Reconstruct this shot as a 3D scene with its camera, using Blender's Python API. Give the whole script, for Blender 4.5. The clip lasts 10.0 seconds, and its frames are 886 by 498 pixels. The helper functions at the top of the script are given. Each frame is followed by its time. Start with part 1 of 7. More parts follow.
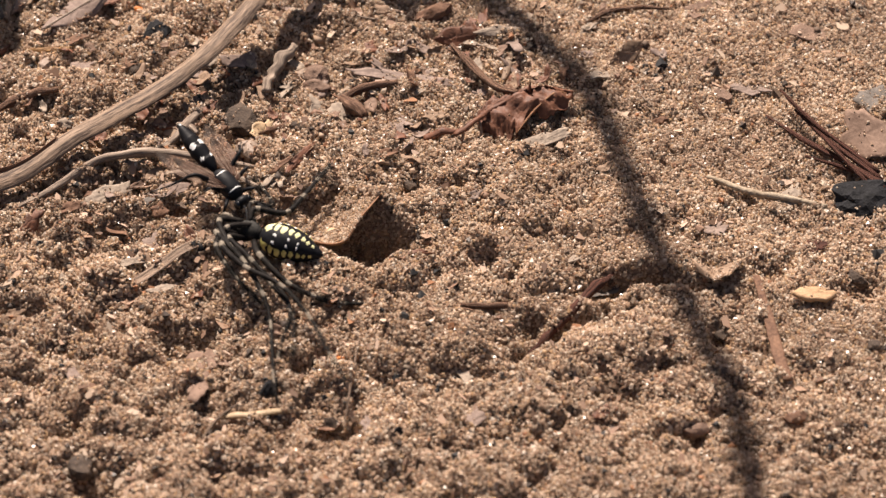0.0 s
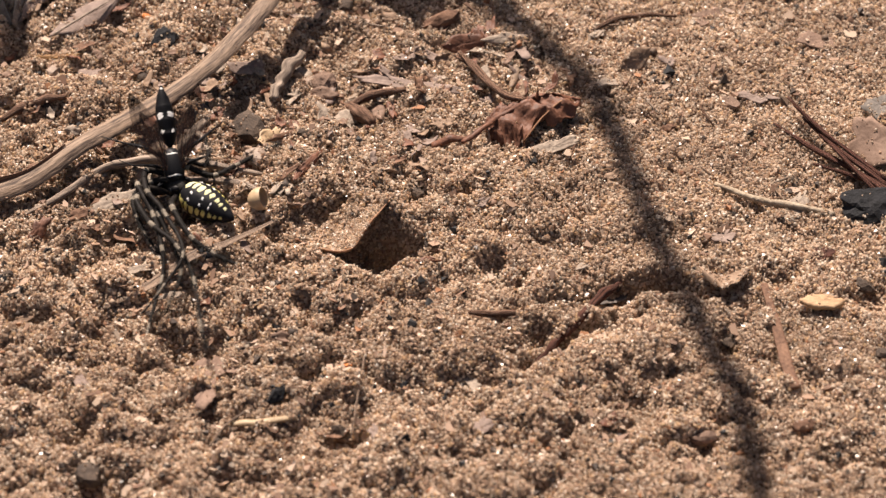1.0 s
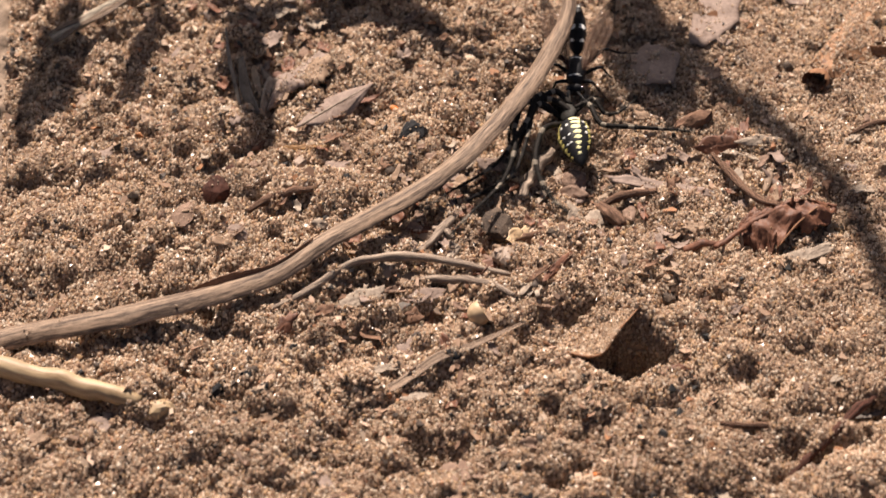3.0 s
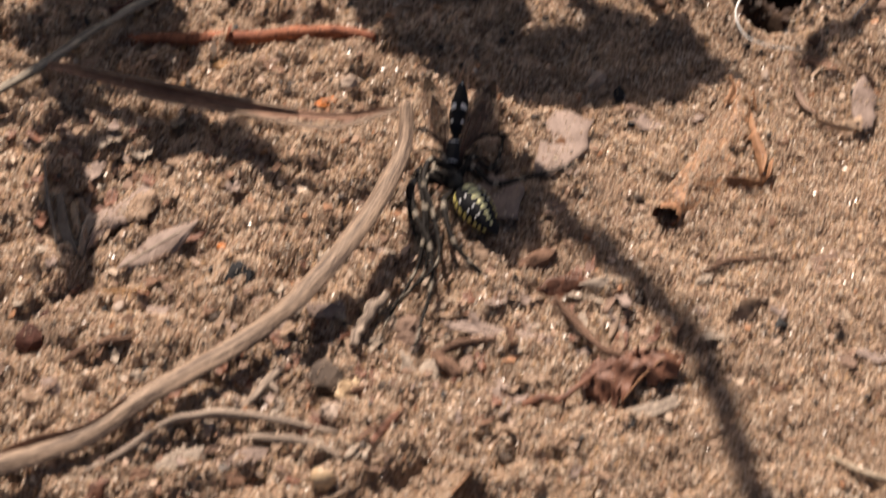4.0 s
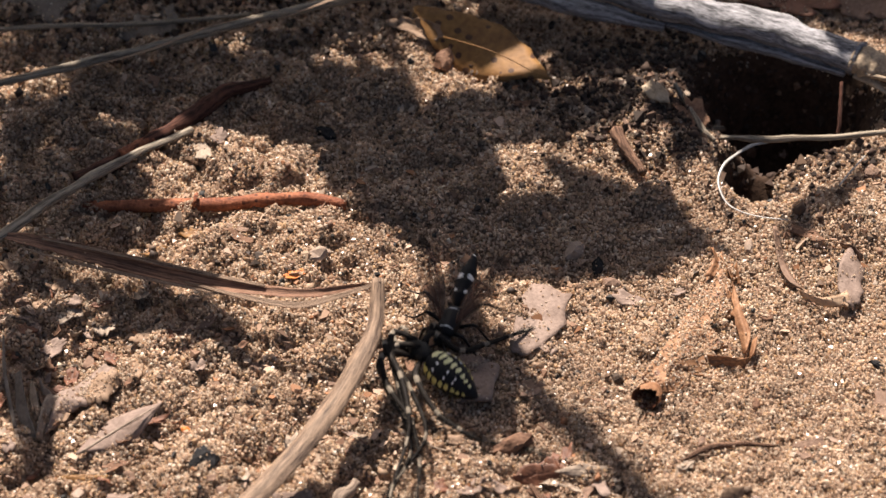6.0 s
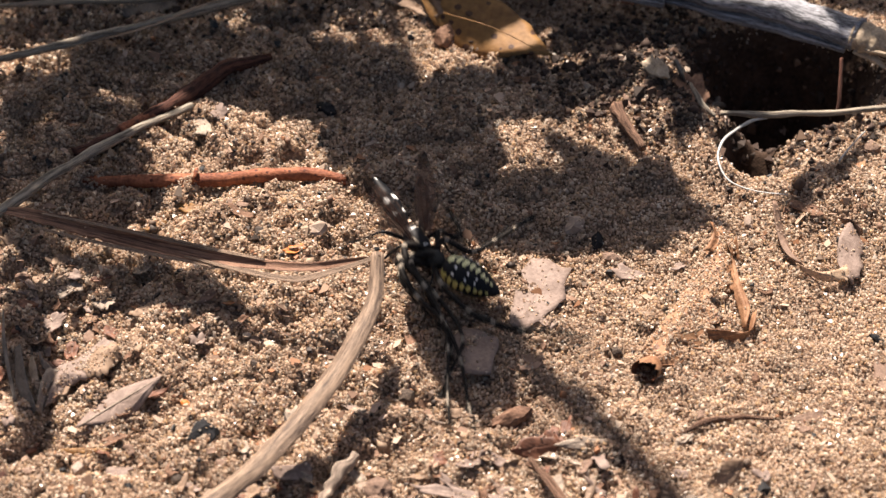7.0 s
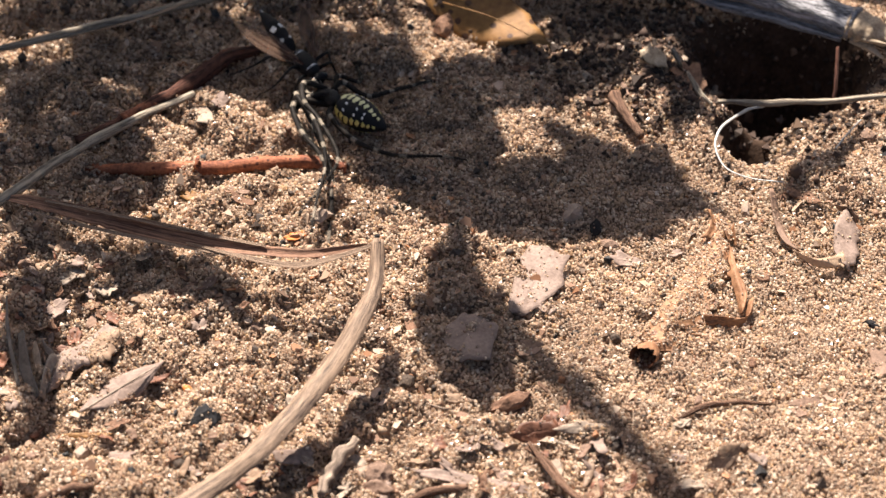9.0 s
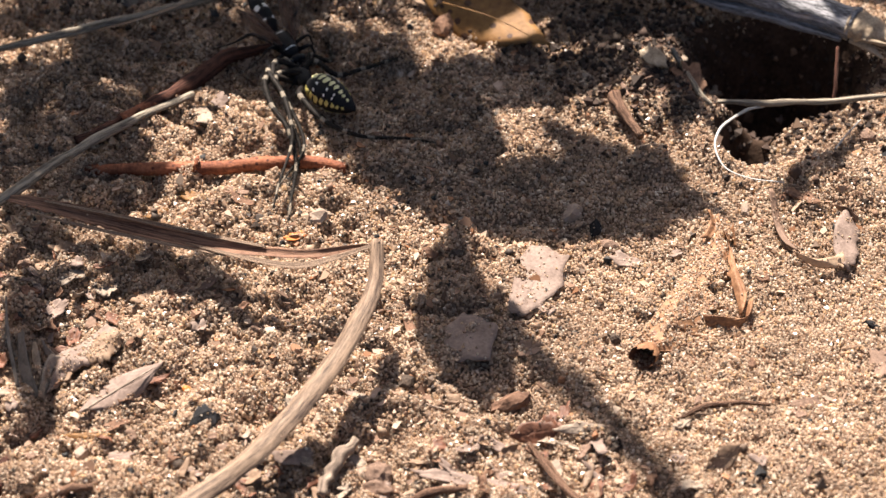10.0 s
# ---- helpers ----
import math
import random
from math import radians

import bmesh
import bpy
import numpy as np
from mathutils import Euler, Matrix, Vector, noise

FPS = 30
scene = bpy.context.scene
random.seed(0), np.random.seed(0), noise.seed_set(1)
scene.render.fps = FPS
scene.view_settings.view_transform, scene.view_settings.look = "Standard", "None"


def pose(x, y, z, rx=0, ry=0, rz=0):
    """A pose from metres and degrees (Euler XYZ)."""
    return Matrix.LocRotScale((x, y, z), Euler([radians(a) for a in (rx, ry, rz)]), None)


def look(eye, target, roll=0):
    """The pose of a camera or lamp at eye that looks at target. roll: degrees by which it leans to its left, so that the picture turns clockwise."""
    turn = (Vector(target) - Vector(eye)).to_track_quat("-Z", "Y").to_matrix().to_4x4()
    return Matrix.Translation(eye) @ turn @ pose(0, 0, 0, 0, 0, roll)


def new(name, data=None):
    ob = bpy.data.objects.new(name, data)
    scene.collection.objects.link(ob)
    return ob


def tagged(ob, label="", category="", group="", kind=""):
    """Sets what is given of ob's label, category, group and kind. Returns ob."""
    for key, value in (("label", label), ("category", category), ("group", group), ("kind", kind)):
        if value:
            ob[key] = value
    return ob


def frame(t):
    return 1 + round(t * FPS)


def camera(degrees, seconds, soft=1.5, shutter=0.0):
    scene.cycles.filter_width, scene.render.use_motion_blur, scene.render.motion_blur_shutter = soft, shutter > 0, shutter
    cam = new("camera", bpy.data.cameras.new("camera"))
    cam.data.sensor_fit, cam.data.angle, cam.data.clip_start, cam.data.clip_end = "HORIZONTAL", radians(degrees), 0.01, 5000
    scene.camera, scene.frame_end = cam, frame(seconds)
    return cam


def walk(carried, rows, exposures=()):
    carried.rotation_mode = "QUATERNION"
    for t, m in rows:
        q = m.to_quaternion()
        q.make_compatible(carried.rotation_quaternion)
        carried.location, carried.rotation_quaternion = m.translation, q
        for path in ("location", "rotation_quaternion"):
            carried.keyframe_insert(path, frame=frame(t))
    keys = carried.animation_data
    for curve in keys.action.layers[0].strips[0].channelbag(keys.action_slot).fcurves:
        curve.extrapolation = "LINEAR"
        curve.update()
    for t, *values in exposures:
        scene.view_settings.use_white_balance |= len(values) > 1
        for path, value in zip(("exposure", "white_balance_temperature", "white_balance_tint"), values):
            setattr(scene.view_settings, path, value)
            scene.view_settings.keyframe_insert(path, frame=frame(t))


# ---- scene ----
PATH = [
    (0, (-0.00192, -0.36219, 0.27775), (-0.00812, -0.06520, -0.00484), -0.241),
    (0.5, (-0.00222, -0.36213, 0.27778), (-0.00862, -0.06506, -0.00472), -0.250),
    (1, (-0.00206, -0.36195, 0.27789), (-0.00906, -0.06454, -0.00423), -0.306),
    (1.2, (-0.00328, -0.36156, 0.27808), (-0.00953, -0.06417, -0.00409), -0.166),
    (1.5, (-0.00484, -0.36229, 0.27970), (-0.01275, -0.06371, -0.00116), -0.211),
    (1.7, (-0.00642, -0.36174, 0.28049), (-0.01652, -0.06224, 0.00067), -0.242),
    (2, (-0.01302, -0.36189, 0.27844), (-0.02671, -0.05995, 0.00142), -0.260),
    (2.1, (-0.01499, -0.36168, 0.27690), (-0.03178, -0.05933, 0.00049), -0.563),
    (2.2, (-0.01317, -0.36144, 0.27607), (-0.03488, -0.05918, -0.00010), -1.039),
    (3.3, (-0.00953, -0.34813, 0.27841), (-0.03842, -0.04778, 0.00083), -1.518),
    (3.5, (-0.00583, -0.34358, 0.27799), (-0.03424, -0.04303, 0.00057), -1.526),
    (3.8, (0.00083, -0.33053, 0.27360), (-0.02565, -0.02990, -0.00392), -1.445),
    (4, (0.00090, -0.32115, 0.27685), (-0.02167, -0.02198, -0.00259), -1.016),
    (4.5, (0.00093, -0.31355, 0.27989), (-0.02017, -0.01053, 0.00451), -0.690),
    (4.7, (0.00097, -0.30948, 0.28115), (-0.02016, -0.00722, 0.00494), -0.663),
    (5, (0.00118, -0.30407, 0.28102), (-0.02072, -0.00052, 0.00628), -0.781),
    (5.5, (0.00238, -0.30027, 0.27945), (-0.02018, 0.00398, 0.00554), -0.888),
    (5.7, (0.00117, -0.29981, 0.27957), (-0.01999, 0.00350, 0.00451), -0.680),
    (6.8, (0.00133, -0.30209, 0.27692), (-0.01959, 0.00096, 0.00155), -0.680),
    (7, (0.00213, -0.30214, 0.27722), (-0.01968, 0.00075, 0.00175), -0.790),
    (7.5, (0.00212, -0.30223, 0.27700), (-0.01956, 0.00069, 0.00156), -0.770),
    (8, (0.00224, -0.30228, 0.27718), (-0.01955, 0.00041, 0.00150), -0.781),
    (8.5, (0.00215, -0.30401, 0.27838), (-0.01937, -0.00177, 0.00218), -0.742),
    (9, (0.00202, -0.30553, 0.27864), (-0.01940, -0.00288, 0.00289), -0.743),
    (9.5, (0.00197, -0.30529, 0.27910), (-0.01941, -0.00308, 0.00286), -0.724),
    (10, (0.00212, -0.30520, 0.27877), (-0.01936, -0.00274, 0.00281), -0.759),
]
cam = camera(15.0, 10.0, soft=1.42, shutter=0.5)
cam.data.dof.use_dof = True
cam.data.dof.focus_distance = 0.413
cam.data.dof.aperture_fstop = 40.0
walk(cam, [(t, look(eye, target, roll)) for t, eye, target, roll in PATH],
     exposures=[(0.0, 0.97, 6700, 15), (2.2, 1.03, 6700, 15), (3.4, 1.03, 6800, 15), (5.0, 0.92, 6750, 15), (5.7, 1.15, 6700, 14), (7.0, 1.47, 6600, 13), (8.0, 1.66, 6560, 12), (10.0, 1.66, 6560, 12)])

# ---- light: a high sun from behind and to the left, and the open sky ----
SUN_HEIGHT, SUN_SIDE = 52.0, -20.0    # degrees above the ground; degrees from straight ahead, to the left
TO_SUN = Vector((math.sin(radians(SUN_SIDE)) * math.cos(radians(SUN_HEIGHT)),
                 math.cos(radians(SUN_SIDE)) * math.cos(radians(SUN_HEIGHT)), math.sin(radians(SUN_HEIGHT))))
world = bpy.data.worlds.new("sky")
world.use_nodes = True
scene.world = world
sky = world.node_tree.nodes.new("ShaderNodeTexSky")
sky.sky_type, sky.sun_disc = "NISHITA", False
sky.dust_density, sky.air_density = 4.0, 0.9
sky.sun_elevation, sky.sun_rotation = radians(SUN_HEIGHT), radians(SUN_SIDE)
background = world.node_tree.nodes["Background"]
background.inputs["Strength"].default_value = 0.036
world.node_tree.links.new(sky.outputs["Color"], background.inputs["Color"])
lamp = bpy.data.lights.new("sun", "SUN")
lamp.energy, lamp.angle, lamp.color = 5.0, radians(0.6), (1.0, 0.90, 0.79)
sun = new("sun", lamp)
sun.matrix_world = look(TO_SUN * 5, (0, 0, 0))

MM = 0.001


# ---- materials ----
def material(name, dark, light, size=1.0, rough=0.75, relief_depth=0.2, fibres=False, gloss=0.3, spots=None, metal=0.0, sheen=0.0):
    """A worn natural surface: two tones over coarse and fine grain of that size in millimetres; fibres: grain that runs along the thing."""
    m = bpy.data.materials.new(name)
    m.use_nodes = True
    nodes, links = m.node_tree.nodes, m.node_tree.links
    shader = nodes["Principled BSDF"]
    where = nodes.new("ShaderNodeTexCoord")
    stretch = nodes.new("ShaderNodeMapping")
    links.new(where.outputs["UV" if fibres else "Object"], stretch.inputs["Vector"])
    k = 1000 / size
    stretch.inputs["Scale"].default_value = (22.0 / size, 2.6 / size, 1.0) if fibres else (k, k, k)
    coarse, fine = nodes.new("ShaderNodeTexNoise"), nodes.new("ShaderNodeTexNoise")
    coarse.inputs["Scale"].default_value, coarse.inputs["Detail"].default_value = 0.35, 5.0
    fine.inputs["Scale"].default_value, fine.inputs["Detail"].default_value = 2.2, 4.0
    for n in (coarse, fine):
        links.new(stretch.outputs["Vector"], n.inputs["Vector"])
    both = nodes.new("ShaderNodeMath")
    both.operation = "MULTIPLY_ADD"
    both.inputs[1].default_value = 0.55
    half = nodes.new("ShaderNodeMath")
    half.operation, half.inputs[1].default_value = "MULTIPLY", 0.45
    links.new(fine.outputs["Fac"], half.inputs[0])
    links.new(coarse.outputs["Fac"], both.inputs[0])
    links.new(half.outputs[0], both.inputs[2])
    ramp = nodes.new("ShaderNodeValToRGB")
    ramp.color_ramp.elements[0].position, ramp.color_ramp.elements[0].color = 0.42 if fibres else 0.36, (*dark, 1)
    ramp.color_ramp.elements[1].position, ramp.color_ramp.elements[1].color = 0.58 if fibres else 0.64, (*light, 1)
    links.new(both.outputs[0], ramp.inputs["Fac"])
    colour = ramp.outputs["Color"]
    if spots:
        dots = nodes.new("ShaderNodeTexVoronoi")
        dots.inputs["Scale"].default_value = 0.9
        links.new(stretch.outputs["Vector"], dots.inputs["Vector"])
        near = nodes.new("ShaderNodeMath")
        near.operation, near.inputs[1].default_value = "LESS_THAN", 0.24
        links.new(dots.outputs["Distance"], near.inputs[0])
        mix = nodes.new("ShaderNodeMix")
        mix.data_type = "RGBA"
        mix.inputs["B"].default_value = (*spots, 1)
        links.new(near.outputs[0], mix.inputs["Factor"])
        links.new(colour, mix.inputs["A"])
        colour = mix.outputs["Result"]
    links.new(colour, shader.inputs["Base Color"])
    shader.inputs["Roughness"].default_value = rough
    shader.inputs["Specular IOR Level"].default_value = gloss
    shader.inputs["Metallic"].default_value = metal
    if relief_depth:
        b = nodes.new("ShaderNodeBump")
        b.inputs["Strength"].default_value = 0.9
        b.inputs["Distance"].default_value = relief_depth * MM
        links.new(both.outputs[0], b.inputs["Height"])
        links.new(b.outputs["Normal"], shader.inputs["Normal"])
    return m


def grain_material(name, tones, rough=0.45, clear=0.0):
    """Loose grains: each island takes one tone of the list (position, colour), with a little variation of its own."""
    m = bpy.data.materials.new(name)
    m.use_nodes = True
    nodes, links = m.node_tree.nodes, m.node_tree.links
    shader = nodes["Principled BSDF"]
    geometry = nodes.new("ShaderNodeNewGeometry")
    ramp = nodes.new("ShaderNodeValToRGB")
    ramp.color_ramp.interpolation = "CONSTANT"
    for n, (at, colour) in enumerate(tones):
        e = ramp.color_ramp.elements[n] if n < 2 else ramp.color_ramp.elements.new(at)
        e.position, e.color = at, (*colour, 1)
    links.new(geometry.outputs["Random Per Island"], ramp.inputs["Fac"])
    where = nodes.new("ShaderNodeTexCoord")
    patch = nodes.new("ShaderNodeTexNoise")
    patch.inputs["Scale"].default_value, patch.inputs["Detail"].default_value = 90.0, 4.0
    links.new(where.outputs["Object"], patch.inputs["Vector"])
    tint = nodes.new("ShaderNodeValToRGB")
    tint.color_ramp.elements[0].position, tint.color_ramp.elements[0].color = 0.35, (0.80, 0.74, 0.69, 1)
    tint.color_ramp.elements[1].position, tint.color_ramp.elements[1].color = 0.62, (1.08, 1.06, 1.03, 1)
    links.new(patch.outputs["Fac"], tint.inputs["Fac"])
    times = nodes.new("ShaderNodeMix")
    times.data_type, times.blend_type = "RGBA", "MULTIPLY"
    times.inputs["Factor"].default_value = 1.0
    links.new(ramp.outputs["Color"], times.inputs["A"])
    links.new(tint.outputs["Color"], times.inputs["B"])
    links.new(times.outputs["Result"], shader.inputs["Base Color"])
    shader.inputs["Roughness"].default_value = rough
    shader.inputs["Specular IOR Level"].default_value = 0.4
    if clear:
        # quartz lets light through: part of it is scattered on, part goes straight
        glow, both = nodes.new("ShaderNodeBsdfTranslucent"), nodes.new("ShaderNodeMixShader")
        paler = nodes.new("ShaderNodeMix")
        paler.data_type = "RGBA"
        paler.inputs["Factor"].default_value, paler.inputs["B"].default_value = 0.5, (0.95, 0.91, 0.86, 1)
        links.new(times.outputs["Result"], paler.inputs["A"])
        links.new(paler.outputs["Result"], glow.inputs["Color"])
        both.inputs["Fac"].default_value = clear
        links.new(shader.outputs["BSDF"], both.inputs[1])
        links.new(glow.outputs["BSDF"], both.inputs[2])
        straight, all_three = nodes.new("ShaderNodeBsdfTransparent"), nodes.new("ShaderNodeMixShader")
        straight.inputs["Color"].default_value = (0.96, 0.91, 0.84, 1)
        all_three.inputs["Fac"].default_value = 0.08
        links.new(both.outputs["Shader"], all_three.inputs[1])
        links.new(straight.outputs["BSDF"], all_three.inputs[2])
        links.new(all_three.outputs["Shader"], nodes["Material Output"].inputs["Surface"])
    return m


# sheet below the grains, toned darker so the gaps between them look shaded
SAND = material("gap_shade_sand", (0.15, 0.109, 0.079), (0.29, 0.213, 0.156), size=0.7, rough=0.9, relief_depth=0.25)
GRAINS = grain_material("quartz_grains", [(0.0, (0.60, 0.44, 0.32)), (0.18, (0.68, 0.535, 0.405)), (0.36, (0.48, 0.34, 0.24)), (0.49, (0.64, 0.545, 0.44)),
                                          (0.62, (0.60, 0.42, 0.25)), (0.71, (0.37, 0.255, 0.18)), (0.79, (0.78, 0.685, 0.575)), (0.885, (0.25, 0.165, 0.115)),
                                          (0.945, (0.60, 0.45, 0.33)), (0.968, (0.055, 0.045, 0.04)), (0.978, (0.42, 0.21, 0.115)), (0.986, (0.86, 0.81, 0.74))], rough=0.26, clear=0.48)
STRAW = material("dry_grass", (0.045, 0.026, 0.018), (0.33, 0.23, 0.158), size=0.9, rough=0.65, relief_depth=0.16, fibres=True)
STRAW_BROWN = material("brown_dry_grass", (0.065, 0.026, 0.016), (0.33, 0.18, 0.11), size=0.8, rough=0.6, relief_depth=0.15, fibres=True)
STRAW_GOLD = material("golden_straw", (0.25, 0.17, 0.095), (0.43, 0.32, 0.195), size=1.2, rough=0.5, relief_depth=0.05, fibres=True)
GREY_STALK = material("weathered_stalk", (0.09, 0.072, 0.055), (0.38, 0.325, 0.25), size=0.9, rough=0.8, relief_depth=0.15, fibres=True)
GREY_WOOD = material("weathered_grey_wood", (0.055, 0.055, 0.06), (0.33, 0.33, 0.35), size=0.55, rough=0.85, relief_depth=0.4, fibres=True)
PALE_WOOD = material("broken_pale_wood", (0.20, 0.15, 0.10), (0.42, 0.34, 0.25), size=0.8, rough=0.8, relief_depth=0.3)
RED_BARK = material("red_brown_bark", (0.11, 0.032, 0.017), (0.34, 0.125, 0.062), size=0.8, rough=0.7, relief_depth=0.3, gloss=0.2, spots=(0.09, 0.03, 0.018))
DARK_BARK = material("dark_red_bark", (0.028, 0.012, 0.009), (0.085, 0.035, 0.025), size=1.0, rough=0.8, relief_depth=0.25, gloss=0.15)
ROOT = material("pale_root", (0.10, 0.072, 0.055), (0.36, 0.28, 0.215), size=1.0, rough=0.8, relief_depth=0.15, fibres=True)
TWIG = material("brown_twig", (0.075, 0.04, 0.027), (0.22, 0.125, 0.08), size=1.0, rough=0.75, relief_depth=0.3, gloss=0.15)
TWIG_FIBRE = material("brown_twig_bark", (0.05, 0.027, 0.019), (0.23, 0.135, 0.09), size=0.7, rough=0.8, relief_depth=0.35, gloss=0.15, fibres=True)
DARK_FIBRE = material("dark_twig_bark", (0.022, 0.010, 0.008), (0.135, 0.058, 0.040), size=0.7, rough=0.8, relief_depth=0.35, gloss=0.15, fibres=True)
LEAF_RUST = material("rust_brown_leaf", (0.06, 0.024, 0.014), (0.20, 0.085, 0.048), size=1.3, rough=0.6, relief_depth=0.25)
LEAF_BROWN = material("dull_brown_leaf", (0.104, 0.060, 0.040), (0.240, 0.156, 0.112), size=1.2, rough=0.75, relief_depth=0.2)
LEAF_TAN = material("tan_dead_leaf", (0.15, 0.095, 0.06), (0.30, 0.205, 0.14), size=1.2, rough=0.75, relief_depth=0.2, spots=(0.16, 0.095, 0.055))
LEAF_PINK = material("pinkish_grey_leaf", (0.135, 0.093, 0.073), (0.27, 0.20, 0.165), size=1.0, rough=0.75, relief_depth=0.2)
LEAF_GOLD = material("yellow_brown_leaf", (0.11, 0.047, 0.013), (0.26, 0.135, 0.042), size=2.0, rough=0.65, relief_depth=0.25, spots=(0.06, 0.026, 0.013))
LEAF_PALE = material("pale_bleached_leaf", (0.17, 0.13, 0.10), (0.36, 0.29, 0.225), size=1.0, rough=0.8, relief_depth=0.25)
LEAF_GREY = material("dark_grey_leaf", (0.06, 0.05, 0.042), (0.17, 0.145, 0.125), size=1.0, rough=0.75, relief_depth=0.2)
CHAR = material("charcoal", (0.006, 0.006, 0.006), (0.025, 0.025, 0.028), size=0.6, rough=0.75, relief_depth=0.3, gloss=0.12)
CRUMB = material("dark_humus", (0.03, 0.022, 0.018), (0.10, 0.07, 0.05), size=0.7, rough=0.85, relief_depth=0.3)
CLOD = material("brown_clod", (0.10, 0.062, 0.045), (0.25, 0.165, 0.12), size=0.7, rough=0.9, relief_depth=0.3)
ORANGE = material("orange_chip", (0.40, 0.11, 0.02), (0.62, 0.22, 0.05), size=0.6, rough=0.6, relief_depth=0.15)
SHELL = material("cream_husk", (0.38, 0.255, 0.145), (0.52, 0.39, 0.25), size=1.4, rough=0.5, relief_depth=0.06)
PEBBLE = material("tan_pebble", (0.210, 0.150, 0.112), (0.336, 0.259, 0.203), size=0.8, rough=0.6, relief_depth=0.1)
WHITE_STONE = material("milky_quartz", (0.55, 0.52, 0.48), (0.78, 0.76, 0.72), size=0.5, rough=0.35, relief_depth=0.05)
SILK = material("white_fibre", (0.22, 0.215, 0.20), (0.42, 0.41, 0.39), size=1.0, rough=0.35, relief_depth=0.0, gloss=0.6)
GREEN_LEAF = material("green_weed_leaf", (0.035, 0.07, 0.02), (0.075, 0.13, 0.04), size=3.0, rough=0.5, relief_depth=0.1)
# living leaves let part of the sunlight through, which tints the shade below them
_n, _l = GREEN_LEAF.node_tree.nodes, GREEN_LEAF.node_tree.links
_through, _both = _n.new("ShaderNodeBsdfTranslucent"), _n.new("ShaderNodeMixShader")
_through.inputs["Color"].default_value = (0.42, 0.37, 0.13, 1)
_both.inputs["Fac"].default_value = 0.5
_l.new(_n["Principled BSDF"].outputs["BSDF"], _both.inputs[1])
_l.new(_through.outputs["BSDF"], _both.inputs[2])
_l.new(_both.outputs["Shader"], _n["Material Output"].inputs["Surface"])
BLACK = material("black_chitin", (0.004, 0.004, 0.005), (0.011, 0.011, 0.013), size=0.4, rough=0.52, relief_depth=0.05, gloss=0.14)
BLACK_DULL = material("black_velvet_chitin", (0.005, 0.005, 0.006), (0.013, 0.013, 0.015), size=0.25, rough=0.5, relief_depth=0.07, gloss=0.16)
WHITE_SPOT = material("white_hair_spot", (0.66, 0.65, 0.62), (0.82, 0.81, 0.78), size=0.2, rough=0.7, relief_depth=0.02)
CHIP_TAN = material("orange_tan_bark", (0.30, 0.185, 0.10), (0.48, 0.315, 0.185), size=0.9, rough=0.75, relief_depth=0.2)
CREAM_MARK = material("cream_mark", (0.55, 0.53, 0.24), (0.76, 0.73, 0.45), size=0.3, rough=0.6, relief_depth=0.02)
YELLOW_MARK = material("pale_yellow_mark", (0.46, 0.40, 0.10), (0.64, 0.57, 0.22), size=0.3, rough=0.6, relief_depth=0.02)
LEG_DARK = material("dark_leg_band", (0.007, 0.006, 0.006), (0.026, 0.022, 0.019), size=0.3, rough=0.6, relief_depth=0.06, gloss=0.07)
LEG_PALE = material("pale_leg_band", (0.13, 0.11, 0.085), (0.28, 0.24, 0.19), size=0.3, rough=0.65, relief_depth=0.04, gloss=0.1)
SILVER = material("silvery_hair", (0.008, 0.008, 0.007), (0.05, 0.047, 0.042), size=0.3, rough=0.65, relief_depth=0.12, gloss=0.15)
EYE = material("black_eye", (0.006, 0.006, 0.007), (0.012, 0.012, 0.014), size=0.3, rough=0.12, relief_depth=0.0, gloss=0.6)
LEAF_ORANGE = material("orange_brown_leaf", (0.17, 0.08, 0.037), (0.36, 0.205, 0.115), size=1.6, rough=0.7, relief_depth=0.25, spots=(0.22, 0.125, 0.09))
LEAF_EDGE = material("rusty_orange_leaf", (0.13, 0.055, 0.026), (0.32, 0.17, 0.088), size=1.2, rough=0.7, relief_depth=0.25)
LEAF_BUFF = material("buff_dead_leaf", (0.24, 0.155, 0.098), (0.46, 0.325, 0.22), size=1.1, rough=0.8, relief_depth=0.2, spots=(0.24, 0.15, 0.09))
# brown soil tone with the den's deep shade put into the colour
DEN_SHADE_SOIL = material("shade_dark_den_soil", (0.022, 0.014, 0.010), (0.075, 0.047, 0.033), size=1.2, rough=0.95, relief_depth=0.4, gloss=0.1)
WING = bpy.data.materials.new("smoky_wing")
WING.use_nodes = True
w = WING.node_tree.nodes["Principled BSDF"]
w.inputs["Base Color"].default_value = (0.15, 0.095, 0.068, 1)
w.inputs["Roughness"].default_value, w.inputs["Alpha"].default_value = 0.6, 0.32
w.inputs["Specular IOR Level"].default_value = 0.12
WING_TIP = bpy.data.materials.new("dark_wing_tip")
WING_TIP.use_nodes = True
w = WING_TIP.node_tree.nodes["Principled BSDF"]
w.inputs["Base Color"].default_value = (0.035, 0.022, 0.016, 1)
w.inputs["Roughness"].default_value, w.inputs["Alpha"].default_value = 0.6, 0.58
w.inputs["Specular IOR Level"].default_value = 0.12

